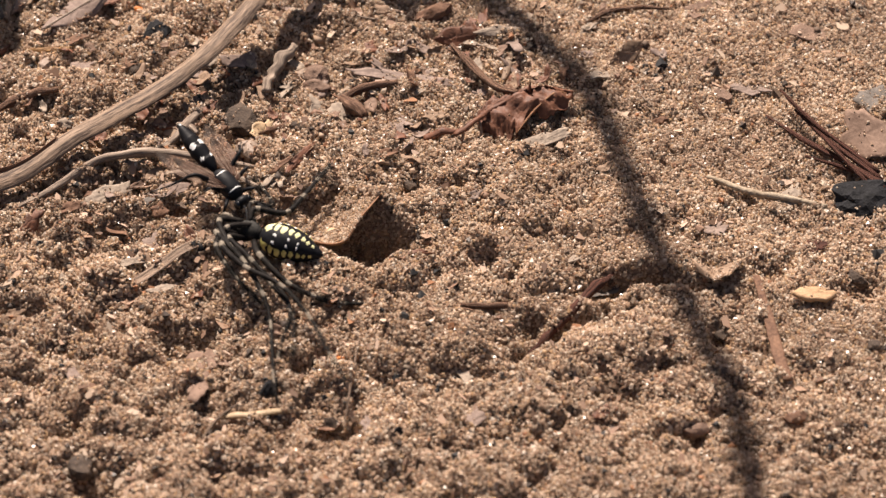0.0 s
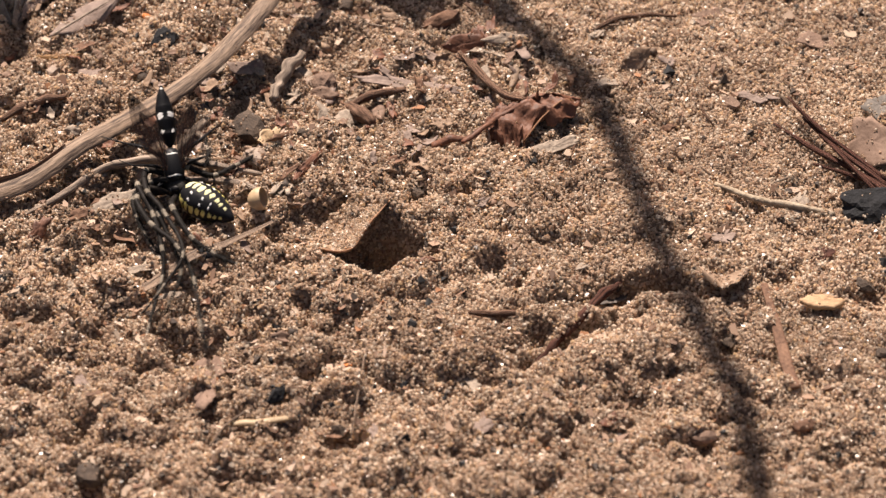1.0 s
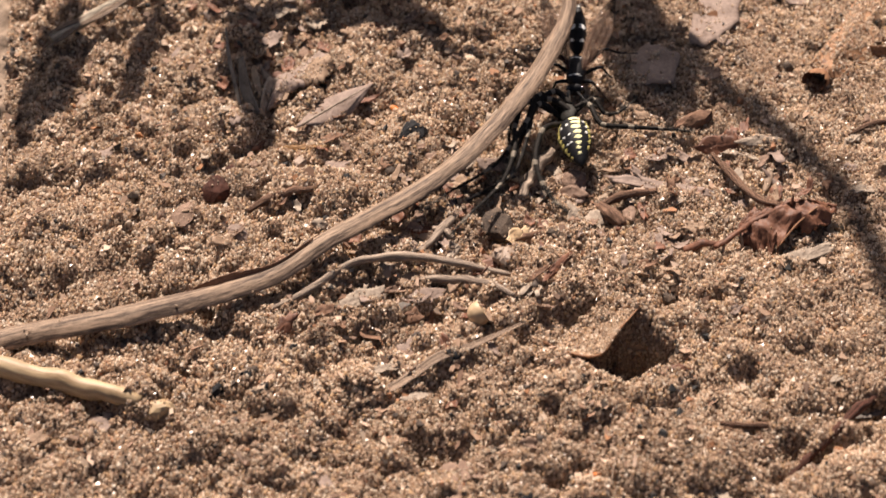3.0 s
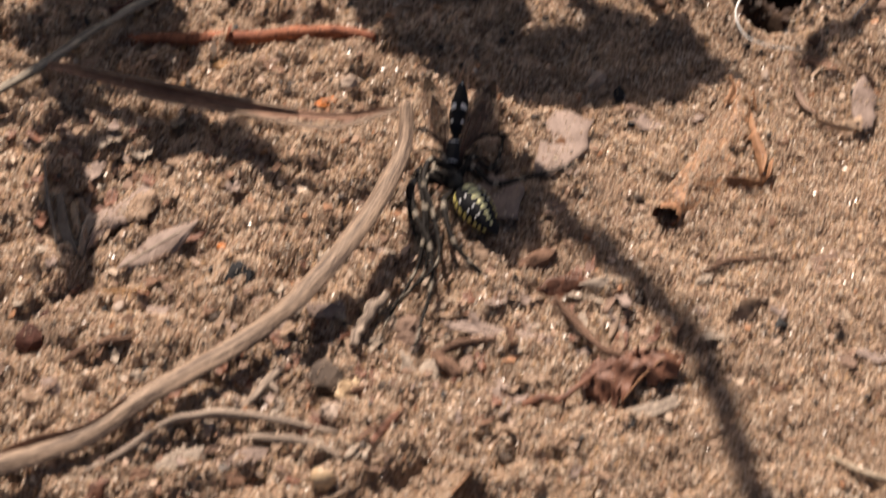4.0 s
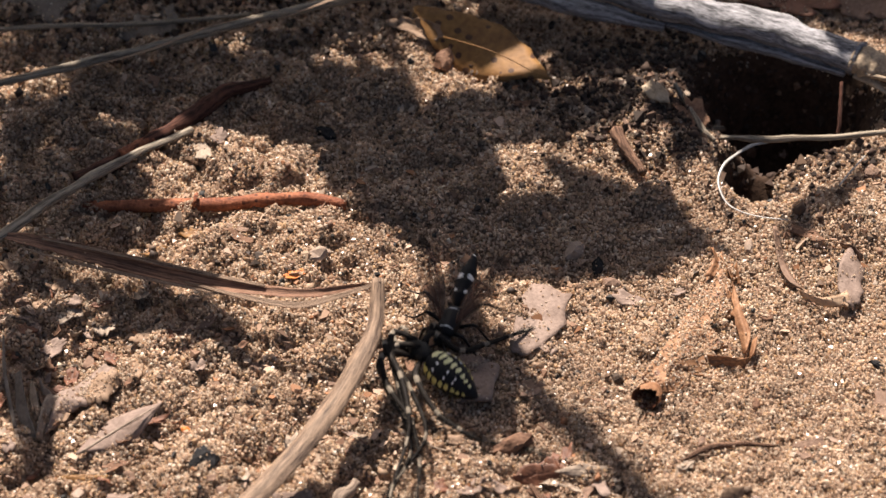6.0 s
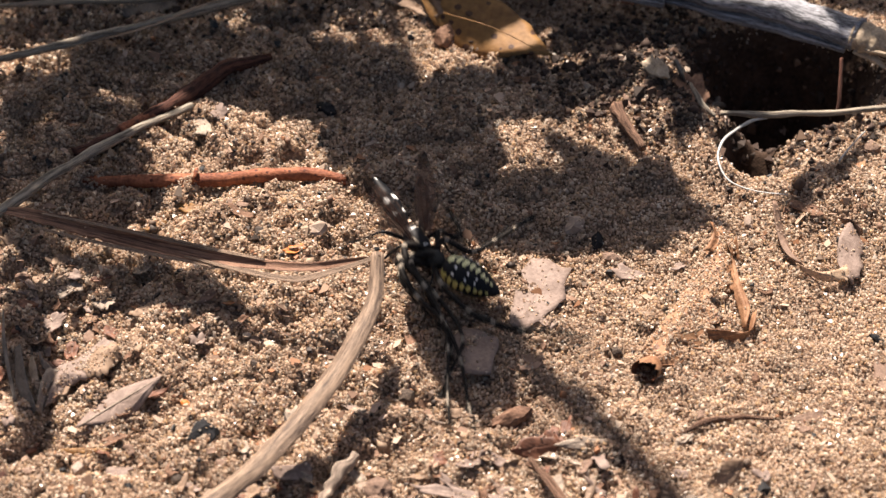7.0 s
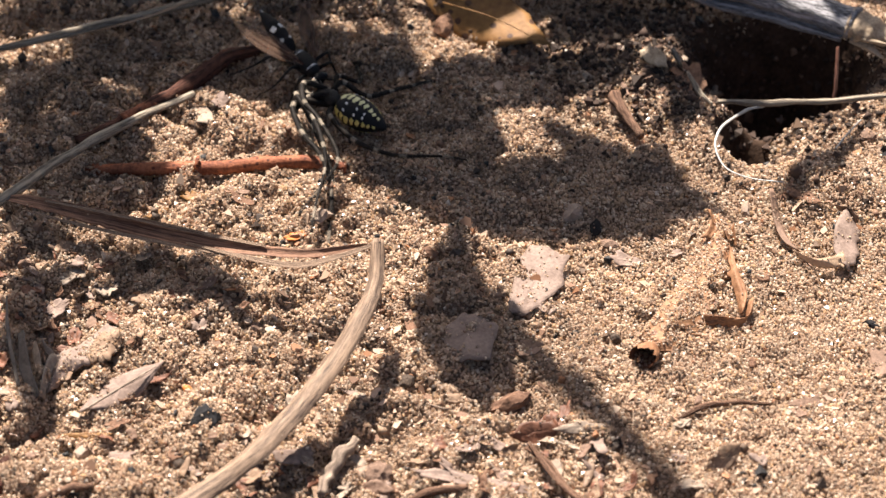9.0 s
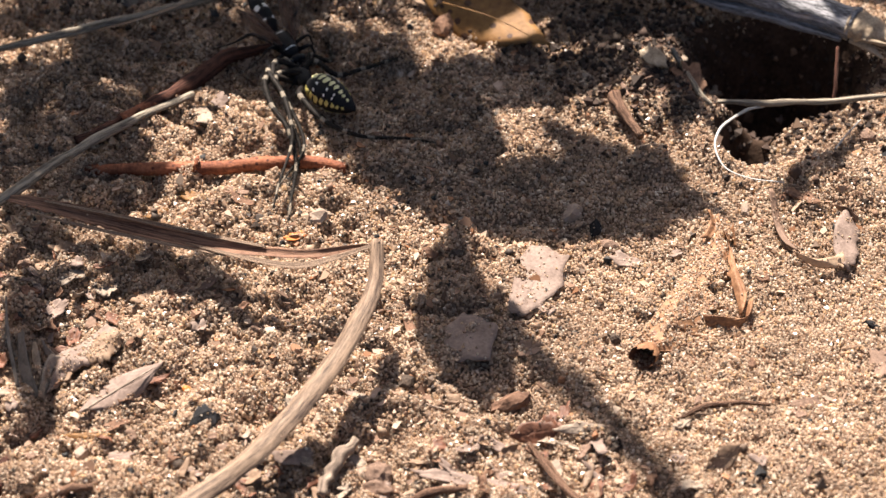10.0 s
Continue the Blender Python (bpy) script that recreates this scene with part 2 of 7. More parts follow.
# ---- the lie of the land, in millimetres ----
DEN = [   # the den under the branch, and its mouth behind the white fibre
    (22.5, 39.7, 10.5, 9.0, -20, -8, 2.0),
    (18.7, 24.7, 4.5, 5.0, -9, 0, 1.6),
]
HOLLOWS = DEN + [   # x, y, half-widths, height, turn, steepness
    (-17.2, -68.4, 5.4, 3.5, -7.5, -8, 2.0),      # under the lifted leaf
    (3.0, 35.8, 7, 7, 2.5, 0),            # bank beside the den
    (10.8, 23.7, 4, 7, 2.5, 20),
    (29.6, 14.8, 8, 5, 2.0, 0),
    (5.6, 17.4, 2.6, 2.0, 2.6, 10, 1.4),      # crumbled heap of sand in the sun
    (5.9, -82.9, 5.5, 1.1, -2.6, 38, 1.6),      # furrow under the buried root
    (2.3, -82.0, 1.6, 1.6, -2.6, 0, 1.5),
    (13.7, -74.9, 5.0, 1.6, -3.2, 6, 1.6),
    (19.7, -74.8, 4.5, 1.5, -3.4, -18, 1.6),
    (11.6, -80.2, 5.0, 1.4, -1.6, 12, 1.4),
    (26.3, -91.9, 3.0, 0.8, -2.2, -30, 1.5),
    (21.2, -99.2, 2.0, 1.6, -2.4, 0, 1.5),
    (24.7, -83.7, 1.5, 1.9, -2.6, 0, 1.6),
    (18.3, -89.3, 1.2, 1.0, -1.6, 0, 1.5),
    (-46.4, -107.2, 3.5, 4, -3.6, 0, 1.5),
    (-49.3, -97.6, 2.5, 3, -2.8, 0, 1.5),
    (-38.3, -84.7, 3.5, 2.2, -2.4, 20, 1.5),
    (-20.6, -88.1, 2.0, 1.5, -1.8, 0, 1.5),
    (-19.5, -98.9, 3.0, 1.8, -2.2, 10, 1.5),
    (42.0, -75.9, 3.0, 2.2, -2.6, 0, 1.5),
    (-12.0, -59.4, 2.2, 1.6, -1.8, 0, 1.5),
    (-6.7, -59.3, 1.5, 1.2, -1.4, 0, 1.5),
    (-3.2, -56.7, 15, 8, 1.6, 0),            # the swell of sand in front of the curled leaf
    (-28.1, -17.7, 3, 9, -1.2, -35),
    (-33.8, -48.5, 5, 4, -2.4, 0),
    (-23.5, -34.5, 4, 5, -1.5, 0),
    (-63.3, -17.6, 5, 6, -1.8, 0),
    (-31.2, 3.2, 3, 1.6, -1.2, 0, 1.5),
]


def cell(ix, iy, seed):
    n = (ix.astype(np.int64) * 374761393 + iy.astype(np.int64) * 668265263 + seed * 974634777) & 0xFFFFFFFF
    n = ((n ^ (n >> 13)) * 1274126177) & 0xFFFFFFFF
    return ((n ^ (n >> 16)) & 0xFFFFFF) / 0xFFFFFF


def field(x, y, size, seed):
    """Smooth value noise from 0 to 1 with cells of that many millimetres."""
    x, y = np.asarray(x, float) / size, np.asarray(y, float) / size
    ix, iy = np.floor(x), np.floor(y)
    u, v = x - ix, y - iy
    u, v = u * u * (3 - 2 * u), v * v * (3 - 2 * v)
    a, b = cell(ix, iy, seed), cell(ix + 1, iy, seed)
    c, d = cell(ix, iy + 1, seed), cell(ix + 1, iy + 1, seed)
    return (a * (1 - u) + b * u) * (1 - v) + (c * (1 - u) + d * u) * v


def bump(x, y, cx, cy, rx, ry, high, turn=0.0, steep=1.0):
    """A rounded hill (or hollow) of that height round (cx, cy)."""
    c, s = math.cos(radians(turn)), math.sin(radians(turn))
    dx, dy = x - cx, y - cy
    return high * np.exp(-(((c * dx + s * dy) / rx) ** 2 + ((-s * dx + c * dy) / ry) ** 2) ** steep)


def clods(x, y, size, seed, share):
    """Heights from 0 to 1 of rounded clods, about one in a cell of that many millimetres; share: how many of the cells hold one."""
    x, y = x / size, y / size
    ix, iy = np.floor(x), np.floor(y)
    top = np.zeros_like(x)
    for a in (-1, 0, 1):
        for b in (-1, 0, 1):
            jx, jy = ix + a, iy + b
            one, two, three = cell(jx, jy, seed), cell(jx, jy, seed + 50), cell(jx, jy, seed + 90)
            far = ((x - jx - 0.15 - 0.7 * one) ** 2 + (y - jy - 0.15 - 0.7 * two) ** 2) / (0.4 + 0.5 * three) ** 2
            top = np.maximum(top, np.where(cell(jx, jy, seed + 130) < share, (0.45 + 0.55 * two) * np.clip(1 - far, 0, 1) ** 0.7, 0))
    return top


def relief(x, y):
    """The height of the sand, in millimetres."""
    x, y = np.asarray(x, float), np.asarray(y, float)
    # crumbly soil in the front and beside the litter, smoother blown sand to the right and the back
    rough = 0.35 + 0.85 / (1 + np.exp(np.clip((x + 0.25 * y + 12) / 14, -50, 50))) + 0.45 / (1 + np.exp(np.clip((y + 72) / 8, -50, 50)))
    rough = np.clip(rough, 0.4, 1.25)
    z = 1.5 * (field(x, y, 34, 1) - 0.5)
    z = z + rough * 1.5 * (field(x, y, 9.5, 2) - 0.5)
    wander, drift = 1.6 * field(x, y, 2.6, 9) - 0.8, 1.6 * field(x, y, 2.3, 10) - 0.8
    # clods, crumbs and clumps of a few grains, each with its own outline, and the dark gaps between them
    z = z + (rough - 0.15) * 2.1 * (clods(x + wander, y + drift, 5.6, 31, 0.62) - 0.35)
    z = z + (0.1 + rough) * 1.15 * (clods(x + 0.6 * wander, y + 0.6 * drift, 2.7, 32, 0.72) - 0.4)
    z = z + (0.30 + 0.22 * rough) * (clods(x + 0.3 * drift, y + 0.3 * wander, 1.25, 33, 0.8) - 0.4)
    crack = np.clip(1 - np.abs(2 * field(x, y + wander, 5.2, 11) - 1) / 0.13, 0, 1) * np.clip(field(x, y, 13, 12) * 2.4 - 0.9, 0, 1)
    z = z - (rough - 0.2) * 1.2 * crack
    for hollow in HOLLOWS:
        z = z + bump(x, y, *hollow)
    return z


def ground_at(x, y):
    """The mean height round a place, on which a thing lies."""
    return float(relief(x + np.array((0, 1.2, -1.2, 0, 0)), y + np.array((0, 0, 0, 1.2, -1.2))).mean())


# ---- builders; all measures in millimetres ----
def mesh_object(name, verts, faces, mats, uvs=None, slots=None, smooth=True, centre=None):
    verts = np.asarray(verts, float)
    centre = verts.mean(0) if centre is None else np.asarray(centre, float)
    data = bpy.data.meshes.new(name)
    data.from_pydata(((verts - centre) * MM).tolist(), [], faces)
    for m in (mats if isinstance(mats, (list, tuple)) else [mats]):
        data.materials.append(m)
    data.polygons.foreach_set("use_smooth", [smooth] * len(data.polygons))
    if slots is not None:
        data.polygons.foreach_set("material_index", slots)
    if uvs is not None:
        layer = data.uv_layers.new(name="UVMap")
        flat = [c for p in faces for v in p for c in uvs[v]]
        layer.data.foreach_set("uv", flat)
    data.update()
    ob = new(name, data)
    ob.location = centre * MM
    return ob


def under(ob, parent, label=""):
    """Makes ob a part of parent, where it stands."""
    ob.parent = parent
    ob.matrix_parent_inverse = Matrix.Translation(parent.location).inverted() if parent.parent is None else (
        Matrix.Translation(parent.parent.location) @ parent.matrix_parent_inverse @ Matrix.Translation(parent.location)).inverted()
    return tagged(ob, label)


def holder(name, centre):
    ob = new(name)
    ob.empty_display_size = 0.005
    ob.location = Vector(centre) * MM
    return ob


def spline(points, steps=6):
    """A smooth line through the points."""
    p = np.asarray(points, float)
    p = np.vstack([2 * p[0] - p[1], p, 2 * p[-1] - p[-2]])
    out = []
    for i in range(1, len(p) - 2):
        for t in np.linspace(0, 1, steps, endpoint=False):
            a, b, c, d = p[i - 1:i + 3]
            out.append(0.5 * (2 * b + (c - a) * t + (2 * a - 5 * b + 4 * c - d) * t * t + (3 * b - a - 3 * c + d) * t ** 3))
    out.append(p[-2])
    return np.array(out)


def laid(points, lift=0.0, broad=False):
    """Points of x, y and height above the sand, as places; broad: for a stiff thing, which lies on the wide slope of it and spans small pits."""
    if not broad:
        return [(x, y, ground_at(x, y) + h + lift) for x, y, h in points]
    a, b = [q.ravel() for q in np.meshgrid((-3, -1.5, 0, 1.5, 3), (-3, -1.5, 0, 1.5, 3))]
    level = np.array([relief(x + a, y + b).mean() for x, y, h in points])
    along = np.linspace(0, 1, len(points))
    level = 0.2 * level + 0.8 * np.polyval(np.polyfit(along, level, 1), along)
    return [(x, y, z + h + lift) for (x, y, h), z in zip(points, level)]


def frames_along(path):
    t = np.gradient(path, axis=0)
    t /= np.linalg.norm(t, axis=1)[:, None] + 1e-12
    side = np.cross(t, (0, 0, 1.0))
    side /= np.linalg.norm(side, axis=1)[:, None] + 1e-9
    return t, side, np.cross(side, t)


def tube(path, radii, around=8, rough=0.06, seed=1, flat=1.0):
    """A rounded stick along a path: verts, faces, uvs."""
    path = np.asarray(path, float)
    n = len(path)
    r = np.interp(np.linspace(0, 1, n), np.linspace(0, 1, len(radii)), radii)
    _, side, up = frames_along(path)
    rng = np.random.RandomState(seed)
    soft = lambda q: (np.vstack([q[:1], q[:-1]]) + q * 2 + np.vstack([q[1:], q[-1:]])) / 4
    k = 1 + rough * soft(rng.normal(size=(n, around))) * 0.9 + rough * 1.2 * soft(soft(rng.normal(size=(n, 1))))
    path = path + (side * soft(soft(rng.normal(size=(n, 1)))) + up * soft(soft(rng.normal(size=(n, 1))))) * (r * rough * 1.3)[:, None]
    a = np.linspace(0, 2 * np.pi, around, endpoint=False)
    ring = (path[:, None] + (np.cos(a)[None, :, None] * side[:, None] + flat * np.sin(a)[None, :, None] * up[:, None])
            * (r[:, None] * k)[:, :, None])
    length = np.r_[0, np.cumsum(np.linalg.norm(np.diff(path, axis=0), axis=1))]
    verts = list(ring.reshape(-1, 3)) + [path[0], path[-1]]
    uvs = [(j / around, length[i] / 10) for i in range(n) for j in range(around)] + [(0.5, 0), (0.5, length[-1] / 10)]
    faces = [(i * around + j, i * around + (j + 1) % around, (i + 1) * around + (j + 1) % around, (i + 1) * around + j)
             for i in range(n - 1) for j in range(around)]
    faces += [(n * around, (j + 1) % around, j) for j in range(around)]
    faces += [(n * around + 1, (n - 1) * around + j, (n - 1) * around + (j + 1) % around) for j in range(around)]
    return verts, faces, uvs


def strip(path, widths, rolls=(0,), thick=0.12, groove=0.25, across=7, seed=1):
    """A grass blade: a ribbon with ribs, a keel and a thickness. rolls: degrees by which it turns about its line."""
    path = np.asarray(path, float)
    n = len(path)
    s = np.linspace(0, 1, n)
    w = np.interp(s, np.linspace(0, 1, len(widths)), widths) / 2
    roll = np.radians(np.interp(s, np.linspace(0, 1, len(rolls)), rolls))
    _, side, up = frames_along(path)
    rng = np.random.RandomState(seed)
    c, d = np.cos(roll)[:, None], np.sin(roll)[:, None]
    across_way, normal = c * side + d * up, c * up - d * side
    q = np.linspace(-1, 1, across)
    ribs = rng.uniform(-0.06, 0.06, across)
    edge = 1 + 0.05 * rng.normal(size=(n, 2))
    verts, uvs = [], []
    length = np.r_[0, np.cumsum(np.linalg.norm(np.diff(path, axis=0), axis=1))]
    for layer in (1, -1):
        for i in range(n):
            for j, v in enumerate(q):
                reach = v * w[i] * (edge[i, 0] if v < 0 else edge[i, 1])
                lift = groove * w[i] * (abs(v) ** 1.5) + ribs[j] * w[i] + layer * thick / 2 * (1 - 0.6 * abs(v))
                verts.append(path[i] + across_way[i] * reach + normal[i] * lift)
                uvs.append((0.5 + v / 2, length[i] / 10))
    m = n * across
    at = lambda l, i, j: l * m + i * across + j
    faces = []
    for i in range(n - 1):
        for j in range(across - 1):
            faces.append((at(0, i, j), at(0, i, j + 1), at(0, i + 1, j + 1), at(0, i + 1, j)))
            faces.append((at(1, i, j), at(1, i + 1, j), at(1, i + 1, j + 1), at(1, i, j + 1)))
        faces.append((at(0, i, 0), at(0, i + 1, 0), at(1, i + 1, 0), at(1, i, 0)))
        faces.append((at(0, i, across - 1), at(1, i, across - 1), at(1, i + 1, across - 1), at(0, i + 1, across - 1)))
    for j in range(across - 1):
        faces.append((at(0, 0, j), at(1, 0, j), at(1, 0, j + 1), at(0, 0, j + 1)))
        faces.append((at(0, n - 1, j), at(0, n - 1, j + 1), at(1, n - 1, j + 1), at(1, n - 1, j)))
    return verts, faces, uvs


def plate(length, width, thick=0.18, jag=0.15, curl=0.0, cup=0.0, point=0.0, wave=0.15, seed=1, around=30, rings=5):
    """A leaf or flake round its own centre, long in x: torn outline, bent by curl along x and by cup across; point: how far its ends taper."""
    rng = np.random.RandomState(seed)
    a = np.linspace(0, 2 * np.pi, around, endpoint=False)
    r = 1 + jag * (0.5 * rng.normal(size=around) + 0.5 * np.sin(a * rng.randint(2, 4) + rng.uniform(0, 6)) + 0.4 * np.sin(a * rng.randint(4, 8) + rng.uniform(0, 6)))
    r = np.clip(r, 0.45, 1.5)
    x, y = np.cos(a) * r, np.sin(a) * r
    if point == 0:      # torn edges: straight runs between a few corners, nicked here and there
        m = rng.randint(6, 9)
        ca = (np.arange(m) + rng.uniform(-0.3, 0.3, m)) / m * 2 * np.pi
        cr = rng.uniform(0.85 - 1.2 * jag, 1.12 + 0.6 * jag, m) / np.maximum(np.abs(np.cos(ca)), np.abs(np.sin(ca))) ** 0.6
        s = np.arange(around) / around * m
        k, t = s.astype(int), (s % 1)[:, None]
        corners = np.stack([np.cos(ca) * cr, np.sin(ca) * cr], 1)
        xy = corners[k % m] * (1 - t) + corners[(k + 1) % m] * t
        xy = xy * (1 + 0.35 * jag * rng.normal(size=(around, 1)) - 0.35 * (rng.uniform(size=(around, 1)) < jag * 0.5))
        x, y = xy[:, 0], xy[:, 1]
    y = y * (1 - point * np.abs(np.clip(x, -1, 1)) ** 1.5)
    x, y = x * length / 2, y * width / 2
    verts = []
    ph = rng.uniform(0, 6, 4)
    for layer in (1, -1):
        for k in range(rings + 1):
            f = k / rings
            px, py = x * f, y * f
            if k == 0:
                px, py = x * 0 + 0.0, y * 0
            z = curl * (px / (length / 2)) ** 2 + cup * (py / (width / 2)) ** 2
            z = z + wave * (np.sin(px * 2.4 / max(length / 4, 0.4) + ph[0]) + np.sin(py * 2.8 / max(width / 3, 0.4) + ph[1])) * 0.5 * f
            z = z + 0.03 * rng.normal(size=around) * (k > 0) + layer * thick / 2 * (1 - 0.5 * f)
            verts += list(np.stack([px, py, z], 1))
    m = (rings + 1) * around
    at = lambda l, k, j: l * m + k * around + j % around
    faces = []
    for k in range(rings):
        for j in range(around):
            faces.append((at(0, k, j), at(0, k + 1, j), at(0, k + 1, j + 1), at(0, k, j + 1)))
            faces.append((at(1, k, j), at(1, k, j + 1), at(1, k + 1, j + 1), at(1, k + 1, j)))
    faces += [(at(0, rings, j), at(1, rings, j), at(1, rings, j + 1), at(0, rings, j + 1)) for j in range(around)]
    return np.array(verts), faces


def sheet(left, right, seed=1, across=16, steps=6, bulge=0.4, jag=0.12, thick=0.18, wave=0.25):
    """A leaf stretched between two edges, given as lines of places; its right edge is torn."""
    rng = np.random.RandomState(seed)
    a, b = spline(left, steps), spline(right, steps)
    n = len(a)
    reach = 1 + jag * (rng.normal(size=n) - 0.6 * (rng.uniform(size=n) < 0.25))
    verts, uvs, ph = [], [], rng.uniform(0, 6, 4)
    crumple = rng.normal(size=(n, across)) * 0.35
    for layer in (1, -1):
        for i in range(n):
            for j in range(across):
                v = j / (across - 1)
                p = a[i] + (b[i] - a[i]) * v * (1 + (reach[i] - 1) * v)
                z = bulge * math.sin(math.pi * v) + wave * (0.5 * math.sin(5 * v + ph[0] + i * 0.25) + 0.5 * math.sin(9 * v + ph[1] - i * 0.5) + crumple[i, j] * 0.6)
                verts.append(p + np.array((0, 0, z + layer * thick / 2)))
    at = lambda l, i, j: l * n * across + i * across + j
    faces = []
    for i in range(n - 1):
        for j in range(across - 1):
            faces.append((at(0, i, j), at(0, i, j + 1), at(0, i + 1, j + 1), at(0, i + 1, j)))
            faces.append((at(1, i, j), at(1, i + 1, j), at(1, i + 1, j + 1), at(1, i, j + 1)))
        faces.append((at(0, i, 0), at(0, i + 1, 0), at(1, i + 1, 0), at(1, i, 0)))
        faces.append((at(0, i, across - 1), at(1, i, across - 1), at(1, i + 1, across - 1), at(0, i + 1, across - 1)))
    for j in range(across - 1):
        faces.append((at(0, 0, j), at(1, 0, j), at(1, 0, j + 1), at(0, 0, j + 1)))
        faces.append((at(0, n - 1, j), at(0, n - 1, j + 1), at(1, n - 1, j + 1), at(1, n - 1, j)))
    verts = np.array(verts)
    if np.cross(verts[1] - verts[0], verts[across] - verts[0])[2] < 0:
        faces = [q[::-1] for q in faces]
    return verts, faces


def ball(radii, seed=1, rough=0.12, level=2, angular=0.0):
    """A pebble or clod round its own centre."""
    bm = bmesh.new()
    bmesh.ops.create_icosphere(bm, subdivisions=level, radius=1.0)
    rng = np.random.RandomState(seed)
    v = np.array([x.co for x in bm.verts])
    faces = [[x.index for x in f.verts] for f in bm.faces]
    bm.free()
    for _ in range(5):
        d = rng.normal(size=3)
        d /= np.linalg.norm(d)
        v = v * (1 + rough * np.sin(2.2 * (v @ d) + rng.uniform(0, 6)))[:, None]
    for _ in range(int(angular * 8)):
        d = rng.normal(size=3)
        d /= np.linalg.norm(d)
        over = np.clip(v @ d - 0.68, 0, None)
        v = v - over[:, None] * d
    return v * np.asarray(radii), faces


def turned(verts, rx=0, ry=0, rz=0):
    m = np.array(Euler([radians(a) for a in (rx, ry, rz)]).to_matrix())
    return np.asarray(verts) @ m.T


def resting(verts, x, y, sink=0.15, h=0.0):
    """Puts verts at (x, y), their lowest point a little in the sand."""
    v = np.asarray(verts, float)
    low = np.percentile(v[:, 2], 4)
    return v + (x, y, ground_at(x, y) + h - low - sink)


DUSTED = []   # upper faces of things on which loose grains lie


def dusted(verts, faces, amount):
    if amount > 0:
        DUSTED.append((np.asarray(verts, float), faces, amount))


def wordy(label):
    return label if len(label.split()) >= 4 else label + " lying on the sand"


# ---- single things of the litter ----
def flake(name, at, length, width, turn, mat, label, category, tilt=(0, 0), sink=0.15, seed=1, group="", dust=0.7, **shape):
    v, f = plate(length, width, seed=seed, **shape)
    v = resting(turned(v, tilt[0], tilt[1], turn), at[0], at[1], sink, at[2] * 0.5)
    dusted(v, f, dust)
    return tagged(mesh_object(name, v, f, mat), wordy(label), category, group)


def lump(name, at, radii, turn, mat, label, category, sink=0.25, seed=1, group="", rough=0.12, angular=0.0, level=2, tilt=0, dust=0.9):
    radii = np.asarray(radii) * (0.75 if name in ("crumb", "clod") else 0.9)
    v, f = ball(radii, seed, rough, level, angular)
    v = v * (1 + 0.07 * np.random.RandomState(seed).normal(size=(len(v), 1)))
    v = resting(turned(v, 0, tilt, turn), at[0], at[1], sink + 0.5 * radii[2], at[2])
    dusted(v, f, dust)
    return tagged(mesh_object(name, v, f, mat, smooth=False), wordy(label), category, group)


def stick(name, points, radii, mat, label, category, seed=1, around=10, flat=1.0, rough=0.12, lift=0.0, steps=8, group="", dust=0.7, hung=False):
    v, f, u = tube(spline(points if hung else laid(points, lift, True), steps), radii, around, rough, seed, flat)
    dusted(v, f, dust)
    mat = TWIG_FIBRE if mat is TWIG else DARK_FIBRE if mat is DARK_BARK else mat
    return tagged(mesh_object(name, v, f, mat, u), wordy(label), category, group)


def blade(name, points, widths, mat, label, category, rolls=(0,), thick=0.12, groove=0.25, seed=1, lift=0.0, steps=8, group=""):
    v, f, u = strip(spline(laid(points, lift), steps), widths, rolls, thick, groove, 7, seed)
    return tagged(mesh_object(name, v, f, mat, u), wordy(label), category, group)


# ---- ground: one sheet to the horizon, fine in the middle ----
def axis_steps(lo, hi, step, far=60000.0):
    inner = np.arange(lo, hi + step, step)
    out = step * np.cumsum(1.35 ** np.arange(1, 60))
    out = np.r_[out[out < far], far]
    return np.r_[lo - out[::-1], inner, inner[-1] + out]


gx, gy = axis_steps(-108, 58, 0.68), axis_steps(-118, 74, 0.68)
X, Y = np.meshgrid(gx, gy)
edge = np.clip(np.maximum(np.maximum(-112 - X, X - 62), np.maximum(-122 - Y, Y - 80)) / 60, 0, 1)
Z = relief(X, Y) * (1 - edge) - 0.45
nx, ny = len(gx), len(gy)
i = np.arange(ny - 1)[:, None] * nx + np.arange(nx - 1)[None]
quads = np.stack([i, i + 1, i + nx + 1, i + nx], -1).reshape(-1, 4)
ground_mesh = bpy.data.meshes.new("ground")
ground_mesh.vertices.add(nx * ny)
ground_mesh.vertices.foreach_set("co", (np.stack([X, Y, Z], -1) * MM).ravel())
ground_mesh.loops.add(quads.size)
ground_mesh.loops.foreach_set("vertex_index", quads.ravel())
ground_mesh.polygons.add(len(quads))
ground_mesh.polygons.foreach_set("loop_start", np.arange(0, quads.size, 4))
ground_mesh.polygons.foreach_set("use_smooth", np.ones(len(quads), bool))
ground_mesh.materials.append(SAND)
ground_mesh.update(calc_edges=True)
ground = tagged(new("ground", ground_mesh), "crumbly light brown sand with pits and clods", "ground", kind="structure")


